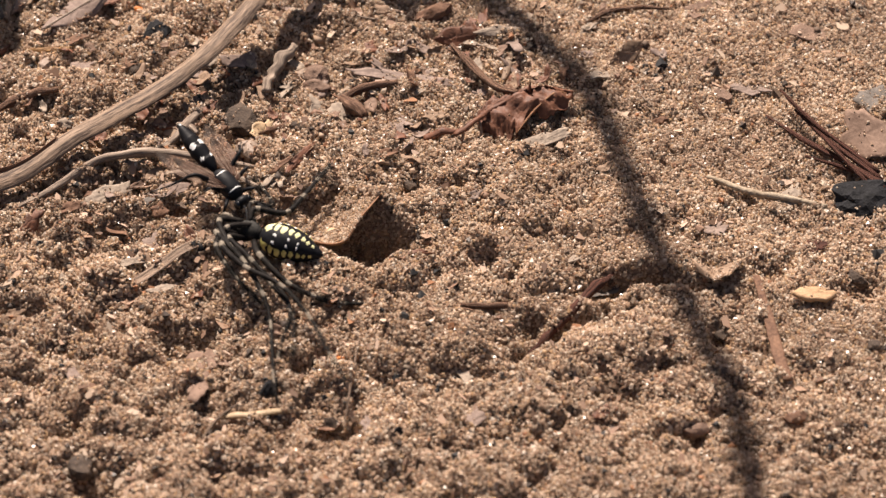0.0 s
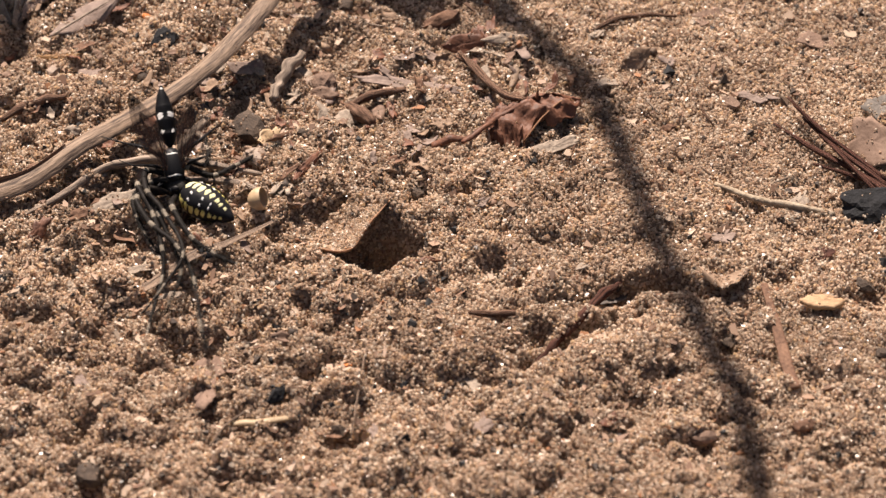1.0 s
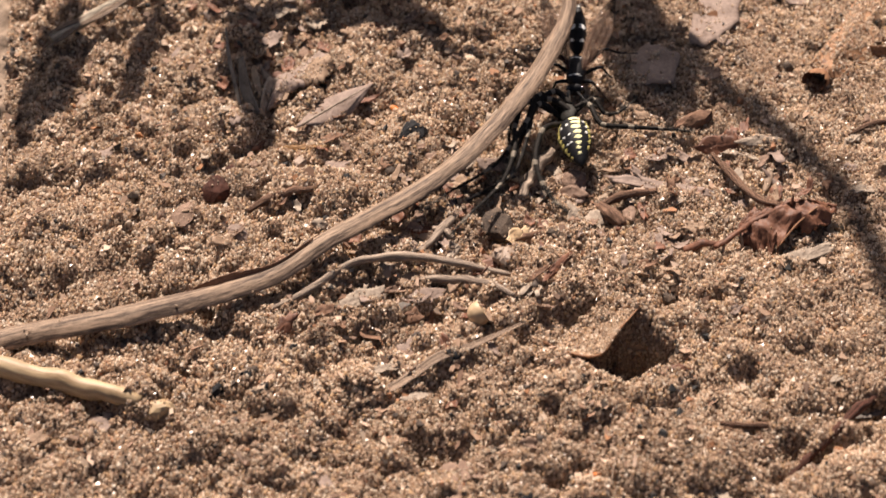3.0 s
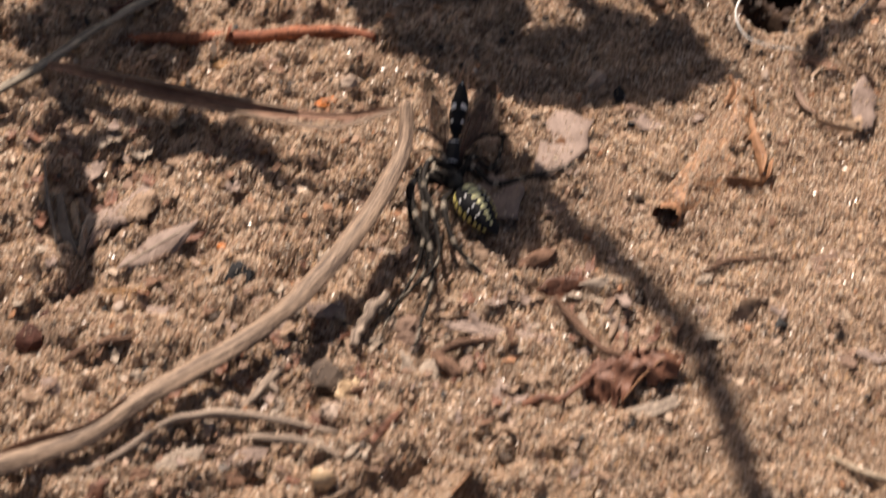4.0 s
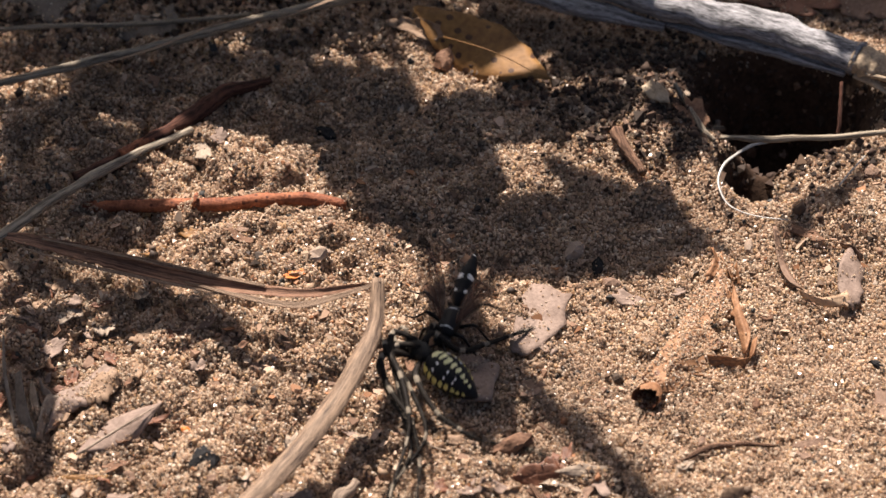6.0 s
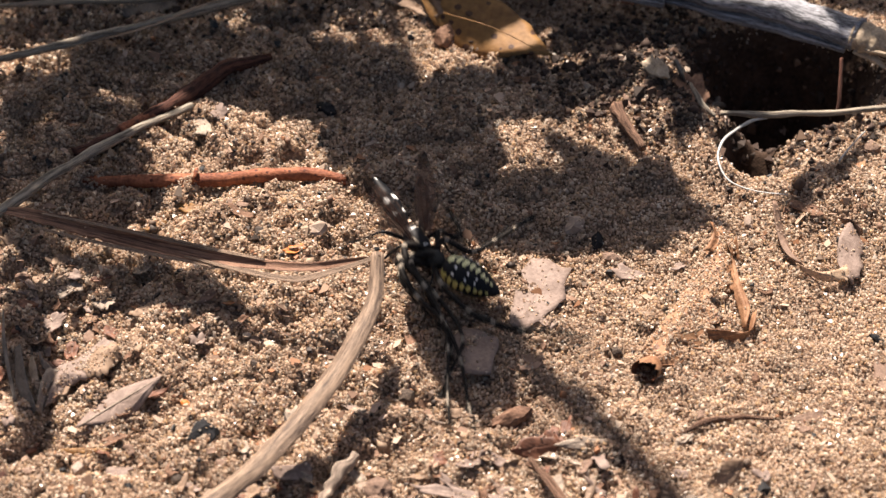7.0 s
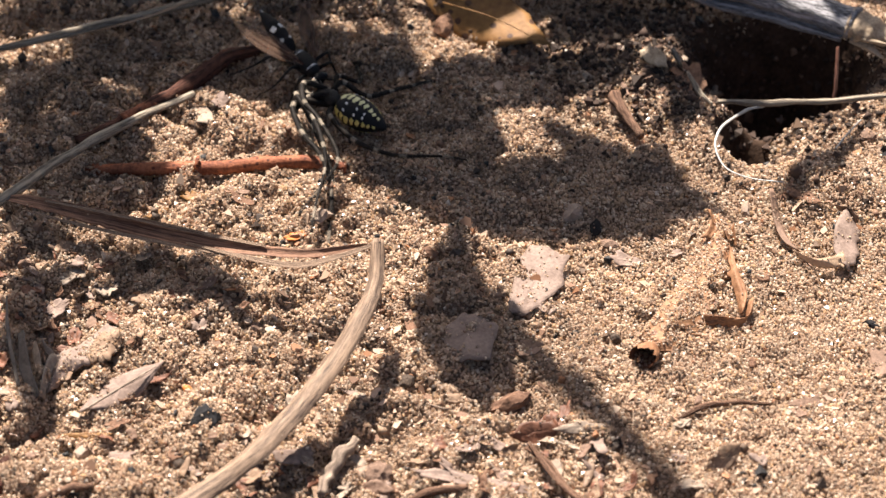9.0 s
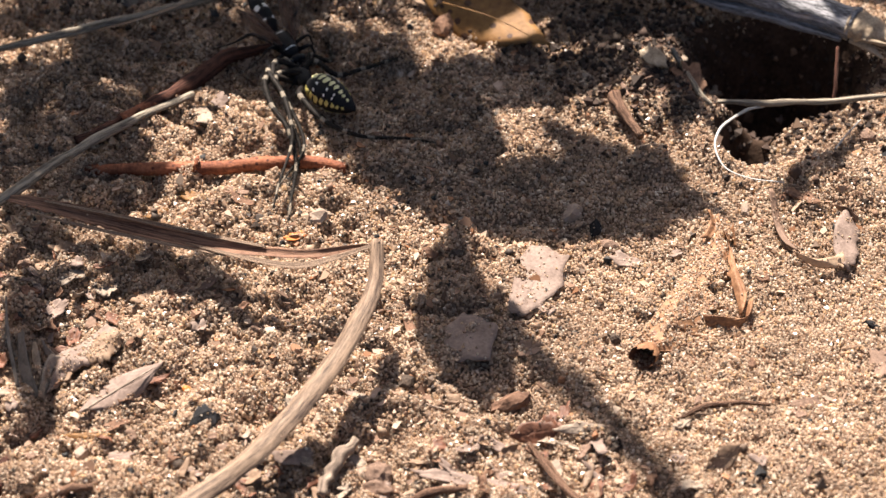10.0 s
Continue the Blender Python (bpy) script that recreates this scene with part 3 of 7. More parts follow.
def scatter_grains(name, x, y, size, lift, mat, seed, label):
    """Angular grains of one mesh, each an island of eight facets."""
    rng = np.random.RandomState(seed)
    n = len(x)
    base = np.array([(1, 0, 0), (0, 1, 0), (-1, 0, 0), (0, -1, 0), (0, 0, 1), (0, 0, -1)], float)
    tris = np.array([(0, 1, 4), (1, 2, 4), (2, 3, 4), (3, 0, 4), (1, 0, 5), (2, 1, 5), (3, 2, 5), (0, 3, 5)])
    v = base[None] * rng.uniform(0.72, 1.2, (n, 6, 1)) + rng.normal(0, 0.14, (n, 6, 3))
    q = rng.normal(size=(n, 4))
    q /= np.linalg.norm(q, axis=1)[:, None]
    a, b, c, d = q.T
    turn = np.stack([1 - 2 * (c * c + d * d), 2 * (b * c - a * d), 2 * (b * d + a * c), 2 * (b * c + a * d), 1 - 2 * (b * b + d * d), 2 * (c * d - a * b),
                     2 * (b * d - a * c), 2 * (c * d + a * b), 1 - 2 * (b * b + c * c)], -1).reshape(-1, 3, 3)
    v = np.einsum("nij,nkj->nki", turn, v) * size[:, None, None]
    v = v + np.stack([x, y, relief(x, y) + lift], -1)[:, None]
    faces = (np.arange(n)[:, None, None] * 6 + tris[None]).reshape(-1, 3)
    data = bpy.data.meshes.new(name)
    data.vertices.add(n * 6)
    data.vertices.foreach_set("co", (v * MM).ravel())
    data.loops.add(faces.size)
    data.loops.foreach_set("vertex_index", faces.ravel())
    data.polygons.add(len(faces))
    data.polygons.foreach_set("loop_start", np.arange(0, faces.size, 3))
    data.polygons.foreach_set("use_smooth", rng.uniform(size=n).repeat(8) < 0.3)
    data.materials.append(mat)
    data.update(calc_edges=True)
    return tagged(new(name, data), label, "sand", kind="stuff")


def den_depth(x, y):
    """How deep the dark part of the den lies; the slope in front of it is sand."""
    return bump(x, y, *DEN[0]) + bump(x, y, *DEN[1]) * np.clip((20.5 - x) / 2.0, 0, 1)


rng = np.random.RandomState(5)
step = 0.305
px, py = np.meshgrid(np.arange(-104, 54, step), np.arange(-112, 64, step))
px, py = px.ravel(), py.ravel()
px, py = px + rng.uniform(-0.15, 0.15, len(px)), py + rng.uniform(-0.15, 0.15, len(py))
seen = (px < np.interp(py, [-112, -20, -4, 64], [47, 53, 40, 42])) & (px > np.interp(py, [-112, -60, 5, 16, 64], [-84, -94, -103, -90, -90]))
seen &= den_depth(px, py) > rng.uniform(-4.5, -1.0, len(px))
px, py = px[seen], py[seen]
slope = np.hypot(relief(px + 0.15, py) - relief(px - 0.15, py), relief(px, py + 0.15) - relief(px, py - 0.15)) / 0.3
for steep in (0.9, 1.7):      # steep sides hold more grains to the square
    more = slope > steep
    px, py = np.r_[px, px[more] + rng.uniform(-0.15, 0.15, more.sum())], np.r_[py, py[more] + rng.uniform(-0.15, 0.15, more.sum())]
    slope = np.r_[slope, np.zeros(more.sum())]

size = np.clip(rng.lognormal(math.log(0.186), 0.34, len(px)), 0.10, 0.42)
sand = scatter_grains("sand_grains", px, py, size, rng.uniform(-0.16, 0.18, len(px)), GRAINS, 3, "loose pale brown quartz sand grains on the ground")

# dark soil that lines the den; its colour also stands in for shade there
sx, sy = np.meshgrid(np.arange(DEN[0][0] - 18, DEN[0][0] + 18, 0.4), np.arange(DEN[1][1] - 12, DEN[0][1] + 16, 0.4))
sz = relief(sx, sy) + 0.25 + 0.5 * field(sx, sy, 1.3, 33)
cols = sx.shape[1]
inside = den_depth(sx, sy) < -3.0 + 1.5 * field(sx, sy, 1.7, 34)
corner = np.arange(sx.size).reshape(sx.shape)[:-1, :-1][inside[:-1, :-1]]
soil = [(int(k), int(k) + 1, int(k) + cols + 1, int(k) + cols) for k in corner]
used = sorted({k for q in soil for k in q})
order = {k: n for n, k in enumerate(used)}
tagged(mesh_object("den_shade_soil", np.stack([sx, sy, sz], -1).reshape(-1, 3)[used], [tuple(order[k] for k in q) for q in soil], DEN_SHADE_SOIL), "dark soil lining the den under the branch, darkened further as shade", "soil", kind="stuff")


# ---- the weed that overhangs the sand: only its shade falls into view ----
def up_sun(at, high):
    """The place at that height whose shade falls on (x, y)."""
    far = (high - ground_at(at[0], at[1])) / TO_SUN.z
    return np.array((at[0], at[1], ground_at(at[0], at[1]))) + far * np.array(TO_SUN)


weed = holder("overhanging_weed", up_sun((-26.8, 20.0, 0), 120))
tagged(weed, "tall green weed with broad leaves hanging over the sand", "plant")


def weed_leaf(base, tip, width, high, seed, point=0.55):
    a, b = up_sun(base, high * 0.55), up_sun(tip, high * 0.55 + 5)
    long = float(np.linalg.norm((b - a)[:2]))
    v, f = plate(long, width, thick=0.3, jag=0.13, curl=-1.5, cup=0.8, point=point, wave=0.6, seed=seed, around=44)
    v = turned(v, 0, 0, math.degrees(math.atan2(b[1] - a[1], b[0] - a[0]))) + (a + b) / 2
    under(mesh_object("leaf", v, f, GREEN_LEAF), weed)


for base, tip, width, high in (
    ((-33.6, 15.4, 0), (14.5, 6.7, 0), 15, 112), ((-20.7, 15.3, 0), (12.0, 12.7, 0), 11, 117), ((-33.1, 44.7, 0), (-23.8, 8.0, 0), 15, 118), ((-8.0, 14.6, 0), (14.1, 8.6, 0), 14, 115),
    ((-74.2, 36.1, 0), (-28.0, 36.1, 0), 17, 116), ((-33.9, 36.3, 0), (-13.5, 13.8, 0), 20, 122), ((-48.4, 32.8, 0), (-30.3, 27.4, 0), 8, 119),
    ((-9.0, 42.7, 0), (16.1, 44.4, 0), 15, 120), ((-24.9, 34.4, 0), (5.2, 32.5, 0), 13, 126), ((3.7, 33.8, 0), (16.5, 27.2, 0), 11, 118),
    ((-81.5, 16.9, 0), (-55.5, 12.6, 0), 13, 108), ((-67.9, -0.7, 0), (-39.7, -13.4, 0), 8.5, 106), ((-78.9, 2.1, 0), (-63.1, 0.2, 0), 6, 106), ((-79.8, 25.0, 0), (-55.7, 20.0, 0), 6, 110),
    ((-71.7, -2.6, 0), (-63.2, -37.7, 0), 6.5, 104), ((-20.2, 3.2, 0), (-11.4, -29.8, 0), 13.8, 108), ((-9.1, 25.7, 0), (4.1, 17.2, 0), 6, 113),
    ((-80.4, -4.1, 0), (-84.8, -34.4, 0), 3.6, 106), ((-92.7, -2.2, 0), (-94.5, -40.2, 0), 7.0, 108),
    ((-89.3, 60.7, 0), (-48.0, 52.6, 0), 24, 120), ((-62.3, 57.7, 0), (-20.6, 52.7, 0), 24, 122), ((-86.3, 44.2, 0), (-49.4, 38.7, 0), 9, 118),
    ((-24.1, 59.1, 0), (11.0, 53.9, 0), 13, 124), ((6.6, 47.0, 0), (29.3, 46.7, 0), 13, 122), ((-7.6, 68.9, 0), (38.5, 67.0, 0), 12, 126),
    ((-37.6, 26.9, 0), (-24.8, 11.7, 0), 9, 114), ((-83.5, 29.2, 0), (-66.0, 25.7, 0), 7, 112),
    ((-87.6, 51.3, 0), (-42.7, 45.7, 0), 17, 128), ((-53.6, 48.1, 0), (-30.3, 51.0, 0), 13, 130), ((-84.3, 32.3, 0), (-65.1, 27.3, 0), 9, 114), ((-82.6, 22.7, 0), (-53.9, 19.8, 0), 8, 112),
    ((-10.0, 52.3, 0), (11.8, 48.1, 0), 14, 126), ((8.0, 29.6, 0), (13.4, 20.4, 0), 7, 118), ((-28.2, 53.2, 0), (-6.7, 43.2, 0), 9, 128),
    ((15.6, 28.7, 0), (24.7, 17.3, 0), 6, 116), ((0.2, 64.8, 0), (39.7, 58.9, 0), 15, 130), ((-9.0, 42.7, 0), (7.3, 43.7, 0), 9, 122),
    ((-79.5, 12.6, 0), (-57.0, 10.0, 0), 7, 112), ((29.2, 47.5, 0), (37.8, 29.3, 0), 8, 118),
    ((-76.0, -7.0, 0), (-62.1, -12.6, 0), 4, 108), ((-80.0, 8.9, 0), (-65.6, 2.5, 0), 5, 110), ((-74.9, 29.3, 0), (-56.7, 22.7, 0), 8, 116), ((-69.3, 37.2, 0), (-48.1, 32.5, 0), 7, 120),
    ((22.4, 61.4, 0), (44.8, 55.7, 0), 14, 128),
    ((21.1, 13.6, 0), (26.7, 12.0, 0), 3, 110),
    ((21.5, 13.5, 0), (33.0, 21.5, 0), 5.5, 112), ((-27.0, 50.5, 0), (-8.0, 41.0, 0), 8, 124), ((-70.6, 9.6, 0), (-53.5, 9.3, 0), 9.5, 112), ((-76.0, 0.0, 0), (-45.5, -6.5, 0), 8, 110),
):
    weed_leaf(base, tip, width, high, int(high * 7 + width * 10))
for line, radii in (
    ([(-19.0, 0.0, 0), (-13.8, -10.6, 0), (-8.8, -16.4, 0), (-3.9, -21.6, 0), (1.6, -28.6, 0), (7.2, -35.6, 0), (11.2, -45.0, 0), (14.2, -57.0, 0),
      (17.4, -69.5, 0), (22.6, -84.4, 0), (26.0, -95.5, 0), (27.6, -111.3, 0)], (1.2, 1.6, 2.1, 2.1, 2.0, 1.9, 1.75, 1.6, 1.5, 1.5, 1.5)),
    ([(-32.5, 56.1, 0), (-24.7, 31.9, 0), (-18.2, 6.4, 0), (-12.9, -24.4, 0)], (1.2, 1.0)),
):
    path = spline([up_sun(p, 165 + 0.6 * n) for n, p in enumerate(line)], 6)
    v, f, u = tube(path, radii, 8, 0.05, 3)
    under(mesh_object("stem", v, f, GREEN_LEAF, u), weed)
rng = np.random.RandomState(23)
bare = [up_sun(p, 168) for p in ((4.4, -32.0, 0), (9.2, -40.3, 0), (12.7, -51.0, 0), (15.8, -63.3, 0), (20.0, -77.0, 0), (24.3, -90.0, 0), (26.8, -103.4, 0))]
for at in bare * 2:      # short bracts and hairs that roughen the stem's shade
    way = np.array((rng.choice((-1, 1)) * rng.uniform(2.0, 4.2), rng.uniform(-2.5, 1.5), 0.5))
    v, f, u = strip(spline([at, at + way * 0.5 + (0, 0.4, 0), at + way], 3), (0.9, 1.1, 0.2), (10,), 0.12, 0.2, 5, 3)
    under(mesh_object("bract", v, f, GREEN_LEAF, u), weed)
v, f, u = tube(spline([up_sun((-32.5, 56.1, 0), 165), (-60, 190, 70), (-70, 205, -4)], 8), (1.6, 2.2), 8, 0.05, 4)
under(mesh_object("stem", v, f, GREEN_LEAF, u), weed)

# ---- the long dry grass blade, folded over at its knee ----
grass = holder("dried_grass", (-25, -8, 6))
tagged(grass, "long dry tan grass blade folded at its knee over the sand", "grass blade")


def blade_part(name, points, widths, mat, parent, rolls=(0,), thick=0.14, groove=0.25, seed=1, label="", hung=False):
    v, f, u = strip(spline(points if hung else laid(points), 8), widths, rolls, thick, groove, 9, seed)
    dusted(v, f, 0.05)
    return under(mesh_object(name, v, f, mat, u), parent, label)


blade_part("lower_blade", [(-105.1, -72.4, 1.5), (-95.3, -72.6, 1.8), (-87.7, -70.0, 2.2), (-74.0, -67.9, 2.6), (-61.0, -60.6, 3.2), (-53.4, -54.5, 3.8),
                           (-44.3, -45.3, 4.5), (-37.6, -39.3, 5.5), (-31.4, -28.2, 6.5), (-27.9, -20.3, 8), (-26.7, -15.2, 9), (-26.7, -9.9, 10.6)],
           (3.3, 3.4, 3.4, 3.2, 3.1, 3.1, 2.9, 2.2, 1.5), STRAW, grass, rolls=(-5, -5, 0, 5, 10, 10, 5), groove=-0.55, seed=4)
blade_part("frayed_edge", [(-33.6, -33.1, 5.2), (-30.9, -26.6, 6), (-28.4, -23.5, 7)], (0.5, 0.9, 0.4), STRAW_GOLD, grass, rolls=(30,), seed=8, label="pale split edge")
blade_part("split_edge", [(-72.4, -64.6, 2.4), (-65.8, -62.1, 3), (-59.8, -59.4, 3.4), (-55.4, -55.7, 3.4)], (0.3, 1.0, 1.1, 0.3), STRAW_BROWN, grass, rolls=(-60,), seed=9, label="brown inrolled edge")
blade_part("folded_blade", [(-27.0, -9.9, 9.5), (-30.0, -9.5, 8.5), (-34.8, -9.7, 7.5), (-40.3, -8.9, 6.8), (-45.3, -7.6, 6.2), (-51.0, -5.6, 5.6), (-57.6, -3.0, 5.0), (-64.3, -0.6, 4.6), (-70.2, 1.4, 4.2), (-74.0, 2.8, 3.6)],
           (0.6, 0.8, 1.1, 1.5, 1.8, 2.1, 2.2, 2.0, 1.6, 0.9), STRAW_BROWN, grass, rolls=(40, 30, 10, 30, 38, 25, 10), groove=0.6, seed=5, label="twisted red-brown upper part of the blade", hung=True)
for line, widths in (([(-27.0, -10.1, 9.8), (-31.3, -10.7, 8.2), (-36.0, -11.7, 7.4), (-40.8, -10.5, 6.9), (-45.1, -8.9, 6.5), (-50.2, -6.8, 6.0)], (0.5, 0.8, 0.9, 0.8, 0.5, 0.2)),
                     ([(-40.3, -8.5, 7.4), (-46.8, -6.4, 6.9), (-54.0, -3.9, 6.3), (-61.3, -1.4, 5.7), (-68.7, 1.1, 5.0)], (0.3, 0.55, 0.6, 0.5, 0.3)),
                     ([(-45.1, -9.0, 6.2), (-52.3, -6.9, 5.8), (-59.5, -4.5, 5.2), (-66.8, -2.0, 4.8), (-71.4, 0.4, 4.2)], (0.2, 0.45, 0.5, 0.4, 0.2))):
    blade_part("folded_edge", line, widths, STRAW, grass, rolls=(10,), seed=6, label="pale straw edge", hung=True)

# ---- stalks, twigs and roots ----
stalk = stick("weathered_stalk", [(-94.0, -16.8, 2.2), (-85.6, -8.8, 3), (-74.4, 2.6, 3.5), (-67.9, 11.3, 3), (-61.2, 19.1, 2.2), (-53.4, 26.1, 1.2)], (0.8, 0.75, 0.65, 0.5), GREY_STALK,
      "grey weathered grass stalk leaning across the sand", "stalk", seed=3, flat=0.8)
for pts, wd in (([(-89.5, -12.8, 2.6), (-91.9, -16.0, 2.6), (-94.9, -18.6, 1.6)], (0.5, 0.8, 0.1)), ([(-88.8, -12.3, 3), (-92.1, -14.8, 3.2), (-95.4, -17.1, 2.4)], (0.4, 0.7, 0.1)), ([(-83.6, -7.2, 3.4), (-87.2, -12.5, 3.6), (-91.3, -14.9, 2.6)], (0.2, 1.0, 0.3))):
    v, f, u = strip(spline(laid(pts, 0, True), 6), wd, (25,), 0.1, 0.3, 5, 12)
    under(mesh_object("frayed_end", v, f, STRAW, u), stalk, "pale frayed fibres at the broken end")
stick("dry_grass_stalk", [(-96.7, -12.4, 4), (-93.6, -8.8, 5), (-90.6, -4.7, 5), (-84.4, -1.3, 5), (-78.2, 1.5, 4)], (0.25, 0.3, 0.25), STRAW, "thin dry stem arching beside the grey stalk", "stem", seed=16)
stick("weathered_stalk", [(-82.3, 31.0, 3), (-71.1, 35.7, 3), (-61.3, 40.2, 3), (-49.9, 45.0, 3.5), (-38.4, 49.5, 4), (-29.6, 52.6, 4), (-20.1, 57.2, 4)], (0.5, 0.6, 0.65, 0.7, 0.7), GREY_STALK,
      "long grey-brown stalk lying in half shade", "stalk", seed=5)
long_stalk = bpy.context.scene.objects["weathered_stalk.001"]
for pts, wd in (([(-72.4, 34.4, 3.6), (-61.1, 38.9, 3.8), (-51.4, 44.3, 4)], (0.3, 0.8, 0.2)), ([(-44.0, 45.4, 4.4), (-35.4, 49.4, 4.8), (-28.0, 51.9, 4.6)], (0.2, 0.9, 0.4))):
    v, f, u = strip(spline(laid(pts), 6), wd, (20,), 0.1, 0.3, 5, 8)
    under(mesh_object("loose_sheath", v, f, STRAW, u), long_stalk, "split pale leaf sheath")
stick("dry_grass_stalk", [(-84.1, 45.6, 2), (-72.8, 46.5, 2), (-63.8, 46.8, 2), (-54.2, 48.3, 2), (-48.2, 48.9, 2)], (0.3, 0.36, 0.3), GREY_STALK, "thin dry stem in deep shade", "stem", seed=6)
red = stick("red_twig", [(-67.7, 13.0, 0.2), (-57.6, 12.8, 0.9), (-49.1, 13.4, 0.9), (-42.8, 14.5, 0.9), (-37.9, 15.0, 0.8), (-32.6, 14.2, 0.5)], (0.7, 0.84, 0.86, 0.92, 0.88, 0.7), RED_BARK,
      "smooth red-brown twig with joints half sunk in sand", "twig", seed=7, around=14, rough=0.07, dust=5, lift=-0.25)
for ends in ([(-51.8, 13.2, 0.65), (-51.4, 13.2, 0.65)], [(-43.3, 14.9, 0.65), (-42.7, 14.8, 0.65)]):
    v, f, u = tube(spline(laid(ends), 3), (0.96, 1.02, 0.95), 12, 0.05, 7)
    under(mesh_object("node", v, f, RED_BARK, u), red)
knobbly = stick("dark_twig", [(-67.4, 17.7, 0.5), (-63.8, 20.2, 0.6), (-61.1, 21.9, 0.7), (-58.1, 24.4, 0.8), (-53.9, 29.2, 0.9), (-50.1, 34.4, 0.8), (-44.4, 37.4, 0.4)], (0.8, 1.0, 1.05, 1.05, 1.05, 1.0, 0.5), DARK_BARK,
      "knobbly dark red twig lying in the shade", "twig", seed=8, rough=0.16, dust=1.5)
ridge = spline(laid([(-62.0, 21.3, 0.75), (-60.0, 22.8, 0.8), (-57.9, 24.6, 0.85)], 0, True), 10)
v, f, u = tube(ridge, [1.12 + 0.16 * (k % 2) for k in range(17)] + [0.9], 12, 0.05, 4)
under(mesh_object("node", v, f, RED_BARK, u), knobbly, "wrinkled reddish ring scar")
stick("straw", [(-99.0, -74.6, 2), (-92.0, -76.3, 1.8), (-83.7, -78.2, 1.5), (-77.5, -79.8, 1.2), (-73.1, -80.8, 0.8)], (1.3, 1.3, 1.2, 1.0), STRAW_GOLD, "golden yellow straw stem with a broken end", "straw", seed=9)
stick("pale_root", [(-60.5, -64.7, 0.3), (-55.6, -61.3, 0.8), (-50.6, -56.5, 1.2), (-45.1, -55.1, 1.4), (-38.1, -55.7, 1.2), (-31.1, -57.1, 0.6)], (0.28, 0.45, 0.52, 0.55, 0.5, 0.35), ROOT,
      "pale bent rootlet arching over the litter", "root", seed=10, rough=0.16)


def piece(name, a, b, width, mat, label, category, **more):
    """A flake or leaf that lies from a to b."""
    long = math.hypot(b[0] - a[0], b[1] - a[1])
    turn = math.degrees(math.atan2(b[1] - a[1], b[0] - a[0]))
    at = ((a[0] + b[0]) / 2, (a[1] + b[1]) / 2, (a[2] + b[2]) / 2)
    return flake(name, at, long, width, turn, mat, label, category, **more)


# ---- leaves and flakes on the front sand ----
back = laid([(-27.1, -66.6, -0.2), (-23.7, -64.5, -0.4), (-20.6, -63.5, -0.5), (-18.4, -62.1, -0.5), (-15.9, -61.4, -0.3)])
front = [(x, y, b[2] + h) for (x, y, h), b in zip([(-26.8, -68.0, 0.7), (-23.4, -69.1, 1.1), (-20.0, -69.7, 1.3), (-17.8, -66.5, 1.2), (-15.6, -63.0, 0.9)], back)]
v, f = sheet(back, front, seed=11, jag=0.03, bulge=0.25, wave=0.25, steps=8)
dusted(v, f, 30)
lifted = tagged(mesh_object("leaf_fragment", v, f, LEAF_BUFF), "tan dead leaf dusted with sand over a dark hollow", "leaf")
v, f, u = tube(spline([(x, y, z + 0.1) for x, y, z in front], 8), (0.1, 0.16, 0.2, 0.1), 6, 0.2, 3)
under(mesh_object("rim", v, f, LEAF_EDGE, u), lifted, "bare orange-brown rim")
curled = holder("curled_leaf", (2, -48, 2))
tagged(curled, "crumpled rust-brown dead leaf curled on the sand", "leaf")
ridge = [(-4.3, -47.6, 0.9), (-2.5, -46.2, 1.9), (0.0, -45.5, 2.7), (2.4, -44.5, 3.2), (5.0, -44.4, 3.0), (7.7, -44.4, 2.2)]
for left, right, seed, jag, bulge in ((ridge, [(-3.8, -49.3, -0.2), (-1.7, -49.9, -0.2), (0.1, -50.1, 0.1), (1.8, -48.8, 0.9), (4.6, -48.1, 1.5), (6.9, -47.0, 1.7)], 12, 0.10, 0.5),
                                      (ridge, [(-4.0, -45.2, 0.1), (-2.2, -43.4, 0.2), (0.2, -42.4, 0.1), (2.8, -41.6, 0.2), (5.4, -41.9, 0.4), (7.9, -43.2, 0.9)], 13, 0.12, 0.4)):
    v, f = sheet(laid(left), laid(right), seed, 16, 8, bulge, jag + 0.05, 0.2, 0.5)
    dusted(v, f, 0.1)
    under(mesh_object("blade", v, f, LEAF_RUST), curled)
for pts, radii, mat in (([(0.6, -50.0, 0.8), (2.9, -47.8, 2.2), (5.4, -45.6, 3.5), (7.0, -44.9, 3.1)], (0.1, 0.14, 0.14, 0.08), LEAF_EDGE), ([(-7.0, -51.1, 0.5), (-4.6, -49.6, 2.0), (-2.4, -46.6, 2.2), (1.0, -45.2, 3.0)], (0.4, 0.4, 0.35, 0.2), LEAF_RUST),
                        ([(-10.6, -50.6, 0.2), (-8.4, -50.8, 0.6), (-6.2, -50.6, 0.9)], (0.5, 0.6, 0.35), LEAF_RUST), ([(2.2, -44.6, 3.1), (2.4, -44.5, 3.9), (2.3, -44.4, 4.6)], (0.3, 0.15, 0.08), LEAF_RUST),
                        ([(-6.0, -51.6, 0.1), (-5.8, -50.5, 1.5), (-5.7, -49.7, 2.4)], (0.14, 0.18, 0.2), LEAF_TAN), ([(-3.7, -50.6, 0.1), (-3.7, -49.4, 1.5), (-4.3, -48.5, 2.6)], (0.14, 0.18, 0.14), LEAF_TAN)):
    v, f, u = tube(spline(laid(pts), 6), radii, 8, 0.2, 5, 0.7)
    under(mesh_object("vein", v, f, mat, u), curled)
